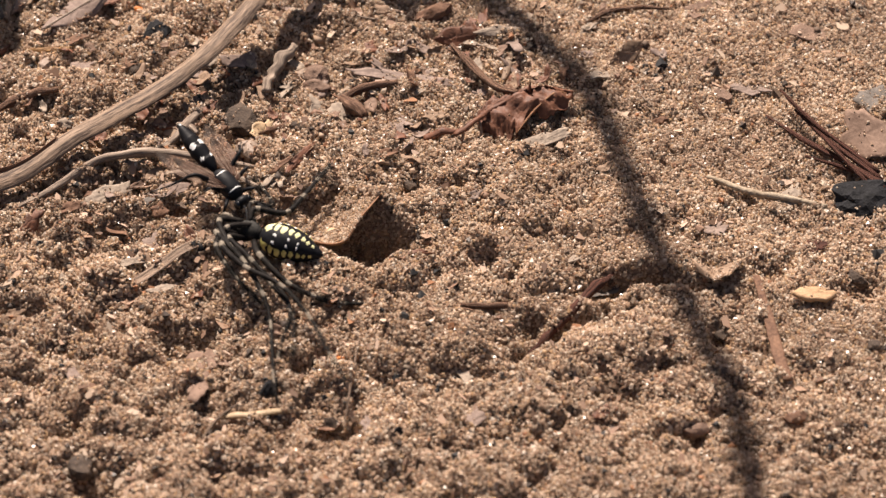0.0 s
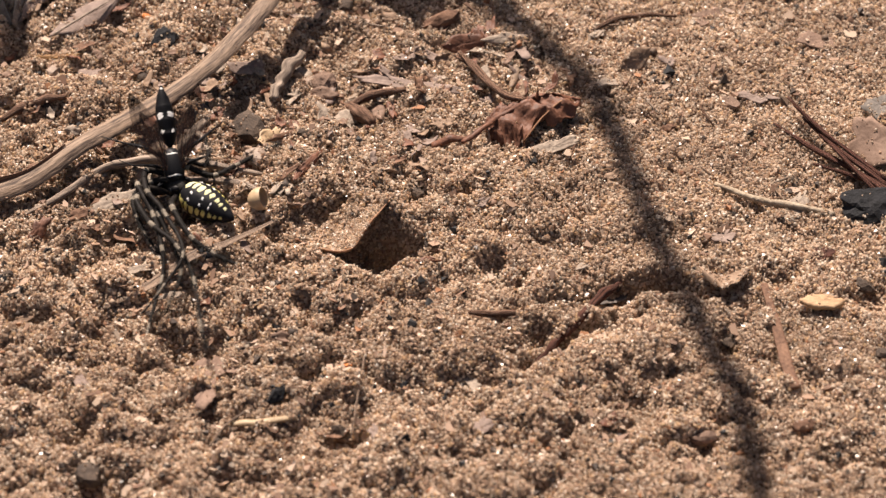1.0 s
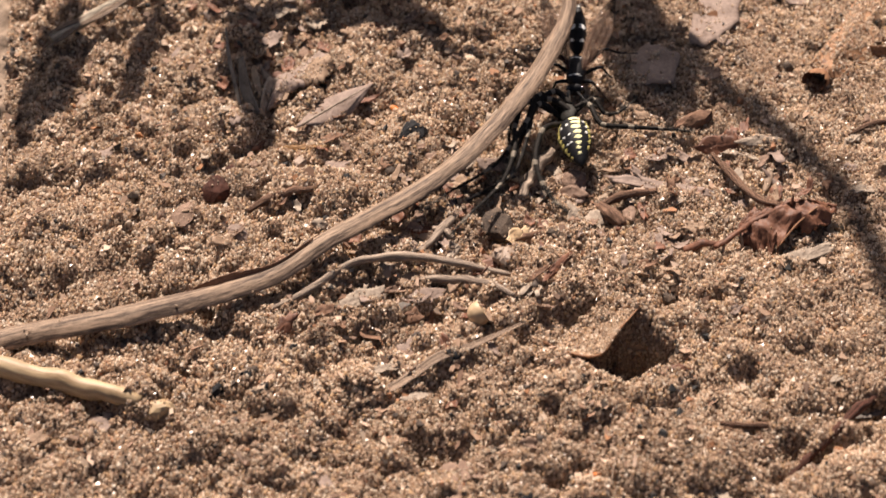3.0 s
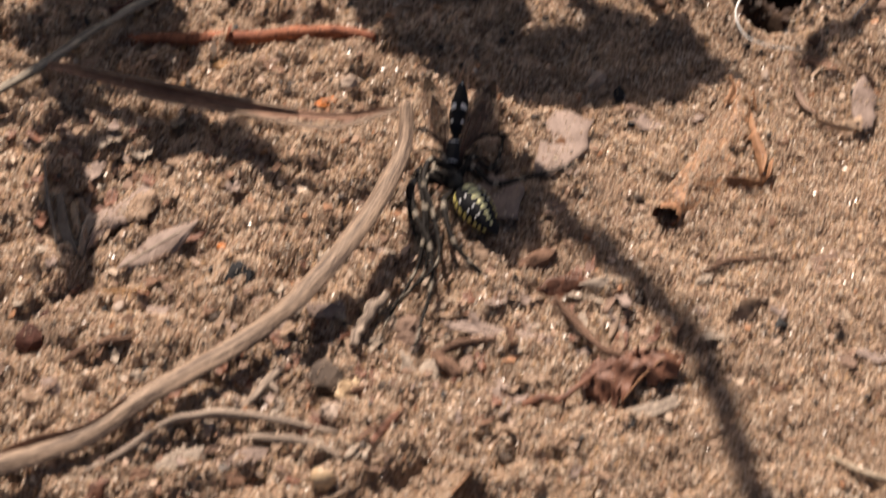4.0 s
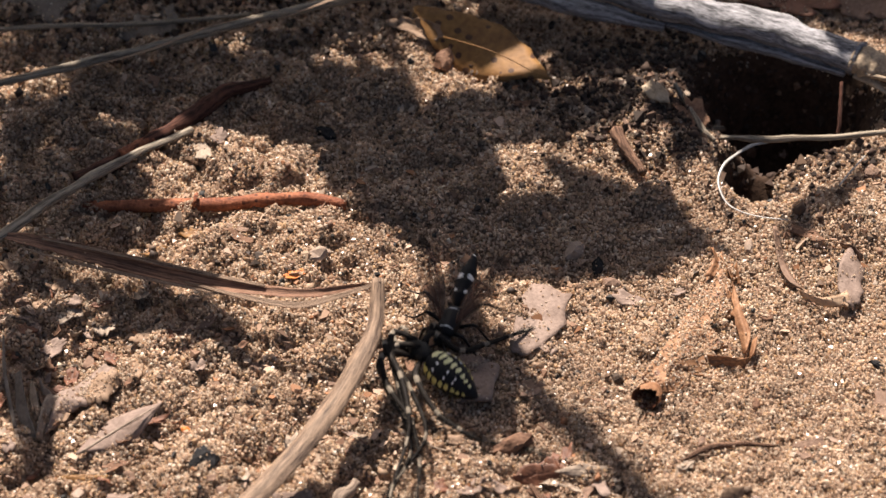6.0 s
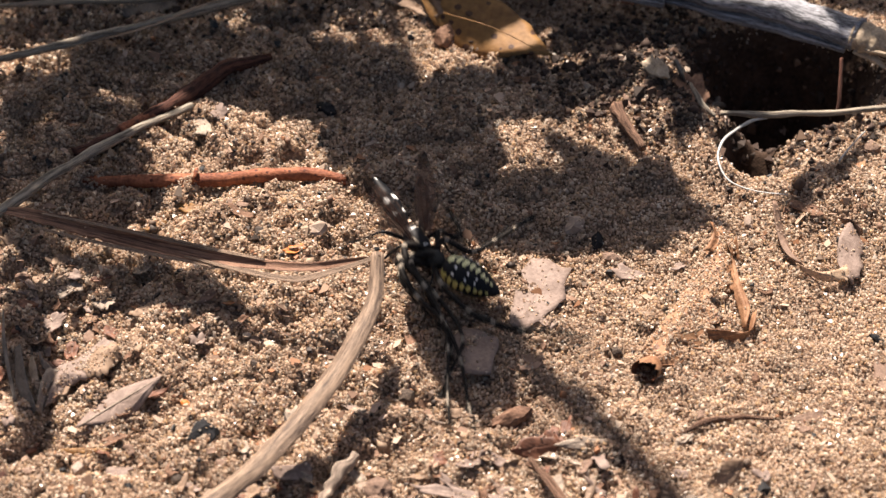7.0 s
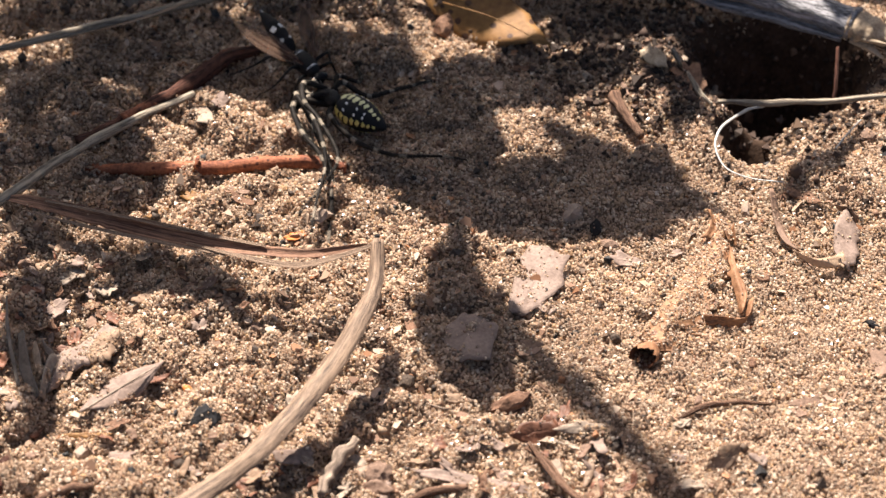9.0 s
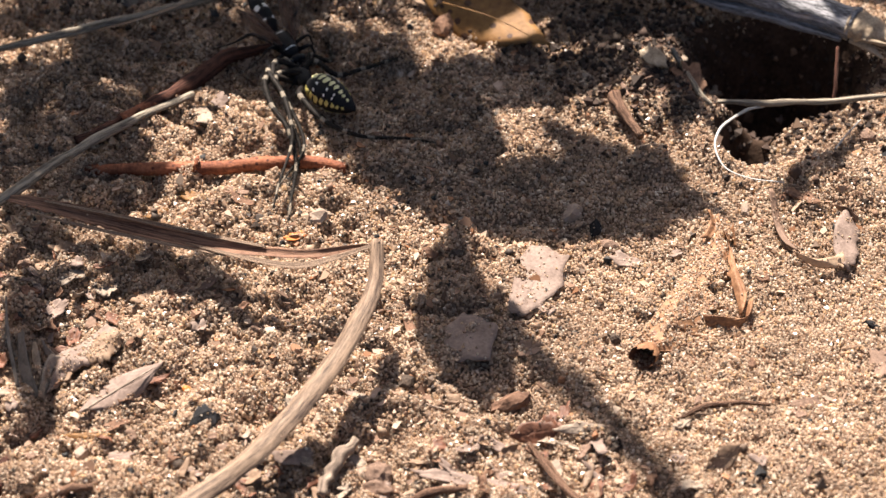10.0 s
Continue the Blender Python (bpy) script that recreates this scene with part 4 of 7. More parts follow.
piece("bark_chip", (0.9, -52.9, 0.4), (7.9, -49.4, 0.8), 2.2, LEAF_PALE, "pale grey-brown bark chip lying beside the curled leaf", "bark chip", seed=16, jag=0.12, thick=0.45, tilt=(12, -3))
piece("leaf_fragment", (12.7, -36.4, 0.6), (17.3, -32.3, 0.9), 2.6, LEAF_TAN, "narrow tan leaf edge standing out of the sand", "leaf", seed=17, tilt=(50, 0), curl=-0.5, point=0.5, thick=0.2)
piece("bark_chip", (33.1, -77.7, 0.5), (38.6, -78.3, 0.6), 2.2, CHIP_TAN, "thick pale tan bark chip casting a short shadow", "bark chip", seed=18, thick=1.0, jag=0.08, tilt=(0, 0), sink=0.1)
blade("dark_needle", [(29.3, -74.1, 0.3), (30.6, -82.6, 0.7), (31.2, -87.1, 0.7), (32.0, -91.6, 0.5)], (0.8, 1.3, 1.5, 1.2), TWIG, "flat dark grey needle lying on the sand", "needle", seed=19, thick=0.4, groove=0.1)
for pts, r in (([(33.6, -43.4, 3), (37.9, -49.6, 2.5), (45.1, -56.4, 1)], 0.4), ([(35.3, -46.2, 2), (39.2, -51.6, 1.8), (45.4, -57.5, 0.8)], 0.5), ([(31.9, -45.3, 0.5), (37.2, -51.2, 0.8), (44.4, -57.0, 0.8)], 0.45),
               ([(34.4, -43.7, 2), (38.8, -51.6, 2), (44.2, -59.4, 1)], 0.35), ([(35.9, -49.8, 0.8), (40.5, -53.9, 1), (45.6, -59.3, 1)], 0.4), ([(36.4, -52.9, 0.4), (41.1, -55.5, 0.8), (46.3, -58.7, 1)], 0.4)):
    stick("pine_needle", pts, (r * 0.35, r * 0.75, r * 0.7), DARK_BARK, "dark brown dry needle fanned out of the sand", "needle", group="fan of needles", seed=int(r * 100))
piece("leaf_fragment", (41.0, -45.9, 1.2), (46.7, -53.9, 1.2), 6.0, LEAF_BROWN, "brown dead leaf behind the fan of needles", "leaf", seed=21, tilt=(25, 10), curl=0.6)
lump("charred_lump", (44.0, -60.0, 0), (5.4, 3.0, 2.4), 10, CHAR, "black charred lump at the foot of the needles", "charcoal", seed=22, sink=0.6, angular=0.4, rough=0.2, level=3, dust=0.25)
piece("leaf_fragment", (43.1, -42.4, 0.5), (47.8, -40.5, 0.5), 4.5, LEAF_GREY, "purplish grey dead leaf on pale sand", "leaf", seed=23, curl=0.4)
stick("small_twig", [(24.1, -57.1, 0.4), (29.1, -60.1, 0.7), (33.2, -61.0, 0.7), (38.4, -62.3, 0.5)], (0.25, 0.42, 0.4, 0.38), PALE_WOOD, "thin pale brown twig lying on the sand", "twig", seed=24, rough=0.1)
piece("leaf_fragment", (32.0, -63.1, 0.8), (35.4, -58.2, 0.9), 3.6, LEAF_PALE, "pale torn leaf scrap stuck on a thin twig", "leaf", seed=25, jag=0.2)
for a, b, w, mat, label, seed in (
    ((-37.6, -86.1, 0.5), (-32.1, -88.0, 0.6), 3.6, LEAF_BROWN, "flat brown bark flake on crumbly sand", 31),
    ((-36.3, -96.6, 0.4), (-35.6, -89.1, 0.6), 2.6, LEAF_BROWN, "upright grey-brown bark flake", 32),
    ((-4.8, -99.0, 0.3), (-3.0, -97.0, 0.4), 2.2, LEAF_PINK, "pinkish bark flake", 33),
    ((9.4, -97.7, 0.3), (11.5, -95.4, 0.4), 1.6, LEAF_RUST, "rust-red bark scrap", 34),
    ((22.8, -67.3, 0.3), (26.4, -66.3, 0.4), 2.6, LEAF_PINK, "pale leaf scrap half sunk in sand", 35),
    ((6.5, -71.8, 0.3), (8.7, -70.2, 0.7), 1.1, LEAF_PALE, "small cream husk tilted on the sand", 36),
    ((10.1, -75.3, 0.3), (13.2, -73.9, 0.4), 1.6, LEAF_GREY, "grey leaf scrap beside the buried root", 37),
    ((-6.5, -88.8, 0.2), (-4.2, -91.8, 0.4), 1.4, LEAF_PALE, "pale splinter of leaf", 38),
    ((-49.5, -73.0, 0.3), (-42.2, -72.1, 0.4), 1.2, LEAF_PALE, "long pale leaf sliver", 39),
    ((-43.5, -77.2, 0.3), (-39.9, -76.0, 0.4), 1.8, LEAF_PALE, "bleached leaf scrap over a dark gap", 40),
    ((-45.5, -70.7, 0.3), (-41.8, -69.4, 0.4), 2.2, LEAF_BROWN, "brown leaf scrap", 41),
    ((-51.5, -88.3, 0.3), (-49.0, -94.2, 0.4), 2.0, LEAF_PINK, "dusty pink-brown leaf scrap", 42),
    ((-16.4, -98.1, 0.2), (-14.9, -102.5, 0.3), 1.8, LEAF_PINK, "pale dusty leaf scrap", 43),
    ((-27.4, -107.5, 0.2), (-25.7, -104.8, 0.3), 2.0, LEAF_BROWN, "brown scrap of bark", 44),
    ((-22.8, -97.0, 0.3), (-19.3, -98.2, 0.5), 2.4, TWIG, "dark bark scrap in a pit", 45),
    ((32.9, -40.4, 0.3), (27.3, -39.0, 0.3), 2.0, LEAF_PINK, "pinkish flat leaf scrap on smooth sand", 46),
    ((35.8, -27.4, 0.4), (40.4, -29.2, 0.4), 2.6, CLOD, "brown leaf scrap far back", 47),
    ((35.4, -68.8, 0.4), (37.8, -69.8, 0.4), 2.4, DARK_BARK, "dark brown leaf scrap beside a hollow", 48),
    ((22.4, -24.8, 0.3), (26.9, -23.1, 0.4), 1.8, CLOD, "small brown scrap", 49),
):
    piece("leaf_fragment", a, b, w, mat, label, "leaf scrap", seed=seed, jag=0.2, wave=0.12, thick=0.25, curl=0.15, tilt=(seed % 5 * 4 - 8, seed % 3 * 4 - 4), group="scraps of leaf and bark")
stick("straw_piece", [(-32.7, -97.5, 0.3), (-29.3, -97.5, 0.7), (-24.9, -96.5, 0.6)], (0.45, 0.55, 0.4), STRAW_GOLD, "short pale yellow straw piece", "straw", seed=51, flat=0.6)
blade("straw_sliver", [(-48.7, -78.8, 0.4), (-43.4, -75.2, 0.8), (-38.9, -71.9, 0.8), (-35.0, -69.6, 0.8), (-28.4, -64.7, 0.4)], (0.6, 1.3, 1.4, 0.9, 0.4), STRAW, "thin brown straw sliver lying across the sand", "straw", seed=52, groove=0.3)
stick("fibre", [(-17.5, -86.4, 0.7), (-18.2, -92.8, 0.8), (-18.8, -99.0, 0.4)], (0.10, 0.14, 0.10), STRAW, "hair-thin pale plant fibre", "fibre", seed=53)
stick("fibre", [(-34.8, -101.7, 0.4), (-33.1, -98.2, 0.6), (-30.4, -95.3, 0.4)], (0.10, 0.14, 0.10), STRAW, "hair-thin pale plant fibre", "fibre", seed=54)
stick("dark_twig", [(-5.8, -80.1, 0.5), (-3.2, -80.1, 0.6), (-0.2, -79.6, 0.6)], (0.3, 0.4, 0.36), TWIG, "short dark purple-brown twig on the sand", "twig", seed=55)
stick("buried_root", [(2.3, -85.3, -0.3), (4.6, -82.9, 0.6), (7.6, -79.2, 1.2), (10.7, -75.3, 1.6), (13.1, -72.6, 0.8), (16.5, -71.7, 0.2)], (0.4, 0.5, 0.5, 0.45, 0.4, 0.3), DARK_BARK, "sand-crusted dark root breaking the surface", "root", seed=56, rough=0.3, dust=6, lift=-0.9)
v, f = sheet(laid([(21.5, -72.3, 0.8), (24.1, -73.8, 0.8), (27.9, -72.1, 0.7)]), laid([(22.3, -74.5, 1.6), (24.5, -77.3, 2), (27.2, -74.4, 1.4)]), 58, 8, 6, 0.3, 0.1)
dusted(v, f, 6)
tagged(mesh_object("leaf_fragment", v, f, LEAF_TAN), "sand-crusted leaf edge over a dark crevice", "leaf")
stick("thin_root", [(-7.6, -33.3, 1.5), (-4.9, -38.1, 1.6), (-2.0, -42.3, 2), (0.9, -44.2, 2.4)], (0.25, 0.4, 0.45, 0.4), TWIG, "thin brown rootlet beside the curled leaf", "root", seed=57, rough=0.1)
stick("fibre", [(22.9, -41.5, 0.2), (23.5, -44.2, 0.8), (24.4, -45.4, 0.2)], (0.1, 0.15, 0.1), TWIG, "short dark plant fibre", "fibre", seed=59)
for at, r, mat, label, seed in (
    ((-12.6, -100.6, 0), (1.1, 0.9, 0.9), CHAR, "round blue-black charcoal grain", 61), ((-23.1, -84.7, 0), (0.8, 1.0, 0.7), CHAR, "black charcoal grain", 62),
    ((-13.0, -91.3, 0), (0.6, 0.6, 0.6), CHAR, "small black charcoal grain", 63), ((-27.7, -93.8, 0), (1.7, 1.1, 0.9), CHAR, "black charcoal piece by a straw", 64),
    ((-22.2, -88.8, 0), (0.6, 0.6, 0.5), CHAR, "small black charcoal grain", 65), ((-11.6, -68.8, 0), (1.6, 1.0, 0.6), CHAR, "thin black splinter of charcoal", 66),
    ((-12.3, -58.3, 0), (1.5, 1.1, 0.8), CRUMB, "dark crumb in a pit", 67), ((21.3, -97.8, 0), (2.4, 1.6, 1.3), CLOD, "dark brown seed capsule in a hollow", 68),
    ((32.6, -97.2, 0), (2.0, 1.3, 1.1), TWIG, "brown seed half sunk in sand", 69), ((25.0, -82.4, 0), (1.1, 1.2, 0.9), CRUMB, "dark crumb in a hollow", 70),
    ((18.7, -45.6, 0), (0.9, 1.3, 0.7), TWIG, "dark brown seed on the sand", 71), ((26.7, -40.6, 0), (1.6, 1.2, 0.8), CLOD, "dull brown clod", 72),
    ((-19.9, -87.9, 0), (0.9, 0.55, 0.5), ORANGE, "small orange-red chip", 73), ((-59.6, -77.9, 0), (1.6, 0.8, 0.7), CHAR, "black charcoal sliver", 74),
    ((-61.0, -74.5, 0), (1.2, 0.9, 0.8), CRUMB, "dark crumb", 75), ((41.3, -73.8, 0), (1.6, 1.3, 1.0), CRUMB, "dark crumb in a pit", 76),
    ((-48.1, -104.5, 0), (2.4, 2.2, 1.4), CRUMB, "dark clod in a pit", 77), ((-20.3, -97.5, 0), (1.7, 1.2, 1.0), CRUMB, "dark crumb", 78),
    ((18.0, -88.6, 0), (0.8, 0.8, 0.6), CRUMB, "dark crumb", 79), ((27.4, -90.4, 0), (1.3, 0.8, 0.6), CRUMB, "dark crumb", 80),
    ((-36.9, -71.1, 0), (0.9, 0.9, 0.7), CHAR, "small black charcoal grain", 81), ((42.4, -85.7, 0), (1.2, 1.2, 0.9), CRUMB, "dark crumb in a pit", 82),
    ((-31.4, -84.2, 0), (0.8, 0.7, 0.7), CRUMB, "dark crumb", 83), ((-39.6, -37.5, 0), (0.4, 0.4, 0.4), WHITE_STONE, "bright white quartz grain", 84),
):
    lump("charcoal_grain" if mat is CHAR else "pebble" if mat is WHITE_STONE else "chip" if mat is ORANGE else "crumb", at, r, seed * 37 % 180, mat, label, "charcoal" if mat is CHAR else "crumb", seed=seed, angular=0.7 if mat is CHAR else 0.3, group="crumbs on the sand")

lump("berry", (-32.6, -53.6, 0.4), (1.35, 1.25, 1.3), 0, PEBBLE, "round smooth tan berry beside the rootlet", "berry", seed=85, rough=0.02, level=3, dust=0)
lump("berry", (-24.8, -37.4, 0.5), (1.9, 1.7, 1.6), 20, CLOD, "round dull brown berry among leaf scraps", "berry", seed=86, rough=0.04, level=3, dust=0.2)

# ---- litter beside the grass blade ----
for a, b, w, mat, label, seed, tilt in (
    ((-52.4, -63.3, 0.6), (-45.1, -59.8, 0.8), 2.8, LEAF_PALE, "pale grey leaf scrap under the rootlet", 101, (20, 0)),
    ((-44.0, -69.8, 0.5), (-41.4, -67.9, 0.6), 3.0, LEAF_PINK, "squarish dull brown bark scrap", 102, (5, 0)),
    ((-43.1, -61.2, 0.6), (-39.4, -58.6, 0.7), 2.6, LEAF_PINK, "pinkish pale leaf scrap", 103, (12, 5)),
    ((-47.3, -62.6, 0.3), (-43.2, -62.3, 0.4), 1.6, LEAF_GREY, "dark leaf scrap under the rootlet", 104, (0, 0)),
    ((-27.5, -59.8, 0.5), (-24.4, -54.0, 1), 1.4, LEAF_RUST, "dark rust-brown leaf on edge over a hollow", 106, (40, 0)),
    ((-22.9, -46.8, 0.5), (-20.3, -43.0, 0.7), 3.4, LEAF_PALE, "pale torn leaf scrap", 108, (10, 0)),
    ((-19.8, -38.2, 0.4), (-7.9, -40.7, 0.4), 2.0, LEAF_PINK, "pale leaf sliver among rust-brown litter", 109, (5, 0)),
    ((-1.0, -39.5, 0.3), (0.3, -31.7, 0.8), 1.1, STRAW, "short upright straw splinter", 110, (0, 0)),
    ((-36.6, -38.5, 0.4), (-31.9, -35.7, 0.6), 3.0, LEAF_PINK, "curled pinkish leaf scrap", 111, (15, 8)),
    ((-40.8, -39.5, 0.3), (-35.9, -38.8, 0.4), 2.4, LEAF_PINK, "pinkish leaf scrap", 112, (0, 0)),
    ((-78.8, -84.6, 0.3), (-76.8, -81.4, 0.3), 3.2, LEAF_PINK, "dusty leaf scrap", 114, (0, 0)),
    ((-86.0, -88.2, 0.3), (-82.9, -85.7, 0.5), 2.0, LEAF_TAN, "tan leaf sliver", 115, (10, 0)),
):
    piece("leaf_fragment", a, b, w, mat, label, "leaf scrap", seed=seed, jag=0.18, wave=0.2, thick=0.22, curl=0.25, tilt=tilt, group="scraps of leaf and bark")
lance = holder("lance_leaf", (-58, -26, 1))
tagged(lance, "pinkish grey lance-shaped dead leaf with a pointed tip", "leaf")
a, b = (-60.1, -30.7, 0.5), (-51.4, -23.4, 2.2)
v, f = plate(math.hypot(b[0] - a[0], b[1] - a[1]) * 1.05, 4.1, seed=121, jag=0.03, point=0.75, curl=0.5, cup=-0.5, wave=0.15, thick=0.2, around=40)
under(mesh_object("blade", resting(turned(v, 12, -6, math.degrees(math.atan2(b[1] - a[1], b[0] - a[0]))), (a[0] + b[0]) / 2, (a[1] + b[1]) / 2, 0.3, 0.5), f, LEAF_PINK), lance)
v, f, u = tube(spline(laid([(-59.6, -30.9, 1.3), (-56.0, -28.0, 1.6), (-52.0, -24.2, 2.4)]), 5), (0.16, 0.14, 0.06), 6, 0.05, 3)
under(mesh_object("midrib", v, f, LEAF_PALE, u), lance)
crinkled = holder("crinkled_leaf", (-62, -20, 1))
tagged(crinkled, "bleached crinkled dead leaf with an ochre middle", "leaf")
for left, right, mat, seed, dust in (
    ([(-64.7, -27.5, 0.4), (-64.1, -22.0, 1.3), (-62.1, -20.2, 1.7), (-58.7, -17.3, 1.2)], [(-63.6, -26.2, 0.2), (-62.0, -24.0, 0.8), (-59.1, -23.6, 0.9), (-56.7, -18.8, 0.5)], LEAF_PINK, 122, 3.0),
    ([(-60.8, -21.8, 1.9), (-59.3, -18.9, 1.7), (-57.4, -18.4, 1.2)], [(-59.8, -23.9, 1.2), (-57.8, -23.5, 1.1), (-56.4, -19.7, 0.7)], LEAF_TAN, 123, 4.0),
    ([(-65.5, -28.5, 0.3), (-65.1, -23.1, 1.2), (-64.2, -21.0, 1.4)], [(-64.8, -28.2, 0.1), (-64.1, -23.5, 0.5), (-63.2, -22.1, 0.8)], LEAF_PALE, 124, 0.5),
):
    v, f = sheet(laid(left), laid(right), seed, 9, 7, 0.4, 0.05, 0.18, 0.22)
    dusted(v, f, dust)
    under(mesh_object("lobe", v, f, mat), crinkled)
for pts, wd, mat, seed in (([(-65.6, -28.6, 0.3), (-67.5, -24.2, 1.5), (-68.7, -19.3, 1.2)], (1.2, 1.8, 1.0), LEAF_GREY, 125), ([(-64.9, -27.2, 0.3), (-66.4, -22.6, 1.5), (-67.2, -19.5, 0.8)], (0.9, 1.2, 0.6), LEAF_PALE, 126),
                           ([(-67.8, -27.7, 0.4), (-70.1, -20.0, 1.5), (-71.4, -13.4, 1)], (0.5, 0.6, 0.3), LEAF_GREY, 127)):
    blade("dark_leaf_strip", pts, wd, mat, "grey dry leaf strip standing in the shade", "leaf", seed=seed, rolls=(40,), group="stack of leaf strips")
char = lump("charcoal_piece", (-45.3, -30.9, 0), (2.5, 2.1, 1.3), -15, CHAR, "flat black charcoal piece on pale sand", "charcoal", seed=131, angular=1.0, sink=0.4)
lump("chip", (-48.3, -24.9, 0), (0.7, 0.6, 0.5), 0, ORANGE, "bright orange chip", "chip", seed=132)
stick("small_twig", [(-64.8, -46.3, 0.3), (-62.3, -44.5, 0.6), (-59.6, -43.3, 0.7), (-56.9, -42.6, 0.5)], (0.4, 0.65, 0.6, 0.4), TWIG, "short curved brown twig", "twig", seed=133)
lump("seed_husk", (-69.2, -41.8, 0), (1.7, 1.3, 1.1), 20, DARK_BARK, "dark red open seed husk", "husk", seed=134, rough=0.2)
lump("clod", (-65.3, -49.6, 0), (1.8, 1.8, 1.3), 0, LEAF_PINK, "pinkish brown clod", "clod", seed=135, rough=0.2)
lump("clod", (-72.5, -48.9, 0), (1.5, 1.6, 1.0), 0, CLOD, "reddish brown crumbly clod", "clod", seed=136, rough=0.3)
lump("clod", (-75.0, -49.6, 0), (1.5, 1.2, 1.0), 0, CLOD, "reddish brown clod", "clod", seed=137, rough=0.3)
lump("bark_block", (-33.6, -46.5, 0), (3.4, 2.9, 1.9), 25, CRUMB, "square dark grey bark block beside pale husks", "bark", seed=138, angular=0.9, sink=0.4)
lump("seed_husk", (-32.0, -53.5, 0), (1.2, 1.5, 1.0), 0, PEBBLE, "pinkish brown round seed", "seed", seed=139)
lump("chip", (-31.4, -49.8, 0), (0.9, 0.6, 0.6), 0, STRAW_GOLD, "small yellow seed", "seed", seed=140)
piece("leaf_fragment", (-32.3, -51.2, 1.4), (-29.4, -46.4, 1.8), 3.2, SHELL, "crumpled cream leaf scrap by the bark block", "leaf scrap", seed=141, curl=0.9, cup=0.6, jag=0.22, wave=0.5, tilt=(30, 10))
lump("pebble", (-26.1, -36.9, 0), (1.5, 1.1, 1.1), 15, PEBBLE, "smooth pinkish pebble in shade", "pebble", seed=142)
stick("bent_twig", [(-30.8, -41.8, 0.6), (-30.4, -39.0, 1), (-29.3, -36.5, 1.5), (-27.6, -33.3, 1.5)], (0.6, 0.7, 0.8, 0.5), ROOT, "pale bone-like bent twig", "twig", seed=143, rough=0.18)
stick("small_twig", [(-42.8, -53.1, 0.4), (-40.9, -50.6, 0.9), (-38.5, -45.7, 0.8)], (0.45, 0.6, 0.5), ROOT, "pale forked twig by the rootlet", "twig", seed=144)
stick("small_twig", [(-41.4, -48.9, 0.6), (-39.9, -49.6, 0.8), (-38.8, -50.7, 0.5)], (0.4, 0.5, 0.3), ROOT, "pale twig stub", "twig", seed=145)
stick("pale_root", [(-43.4, -57.2, 0.5), (-37.9, -57.9, 0.8), (-33.8, -59.1, 0.8), (-30.6, -61.2, 0.4)], (0.4, 0.55, 0.5, 0.3), ROOT, "thin pink-brown rootlet", "root", seed=146)
stick("bark_twig", [(-21.4, -42.4, 0.4), (-18.7, -41.1, 0.9), (-14.2, -40.5, 0.7)], (0.4, 0.55, 0.4), TWIG, "short rust-red twig", "twig", seed=147)
stick("bark_twig", [(-21.0, -42.4, 0.5), (-19.6, -44.7, 0.8), (-18.2, -46.4, 0.5)], (0.7, 0.9, 0.7), TWIG, "stubby brown twig end", "twig", seed=148)
stick("thin_root", [(-7.8, -33.6, 1), (-5.2, -36.3, 1), (-3.1, -39.7, 0.8)], (0.3, 0.45, 0.4), TWIG, "thin dark reddish rootlet", "root", seed=149)
lump("crumb", (0.1, -47.2, 0), (0.8, 0.8, 0.5), 0, CRUMB, "dark crumb", "crumb", seed=150)
lump("crumb", (-26.6, -48.9, 0), (1.4, 1.0, 0.8), 0, CRUMB, "dark purple crumb", "crumb", seed=151)
straw_end = lump("straw_end", (-71.1, -81.2, 0), (1.6, 1.0, 0.9), -20, STRAW_GOLD, "ragged ochre broken end of a straw", "straw", seed=152, rough=0.3)
for at, r, seed in (((-64.5, -76.6, 0), (1.9, 0.9, 0.9), 153), ((-61.4, -74.9, 0), (1.3, 0.8, 0.8), 154), ((-59.1, -78.7, 0), (1.2, 0.8, 0.6), 155)):
    lump("charcoal_grain", at, r, seed * 31 % 90, CHAR, "small black charcoal lump", "charcoal", seed=seed, angular=0.8, group="crumbs on the sand")

# ---- back: flakes, curled leaf, den and branch ----
piece("bark_flake", (-7.9, -11.3, 0.3), (-7.9, 1.3, 0.5), 7.2, LEAF_PINK, "flat pale brown bark flake lying in the sun", "bark flake", seed=201, jag=0.13, wave=0.15, thick=0.4)
piece("bark_flake", (-19.3, -15.7, 0.4), (-12.6, -14.9, 0.5), 9.0, LEAF_PINK, "flat pinkish bark flake lying in shade", "bark flake", seed=202, jag=0.13, wave=0.15, thick=0.4)
lump("wood_chip", (-10.0, -25.9, 0), (3.4, 1.4, 1.5), 32, TWIG, "dark brown rounded wood chip half in shade", "wood chip", seed=203, rough=0.06, level=3, dust=0.2)
piece("leaf_fragment", (-9.6, -31.3, 0.6), (-4.4, -30.3, 0.9), 3.2, LEAF_RUST, "rust-brown upturned leaf edge", "leaf", seed=204, tilt=(40, 0), curl=0.4, point=0.4)
piece("leaf_fragment", (-4.7, -31.1, 0.6), (1.1, -30.3, 0.7), 1.6, LEAF_PALE, "pale leaf sliver", "leaf scrap", seed=205, tilt=(30, 0), point=0.5)
roll = holder("sand_crusted_leaf", (12, -2, 1))
tagged(roll, "large ochre dead leaf crusted with sand and rolled at its tip", "leaf")
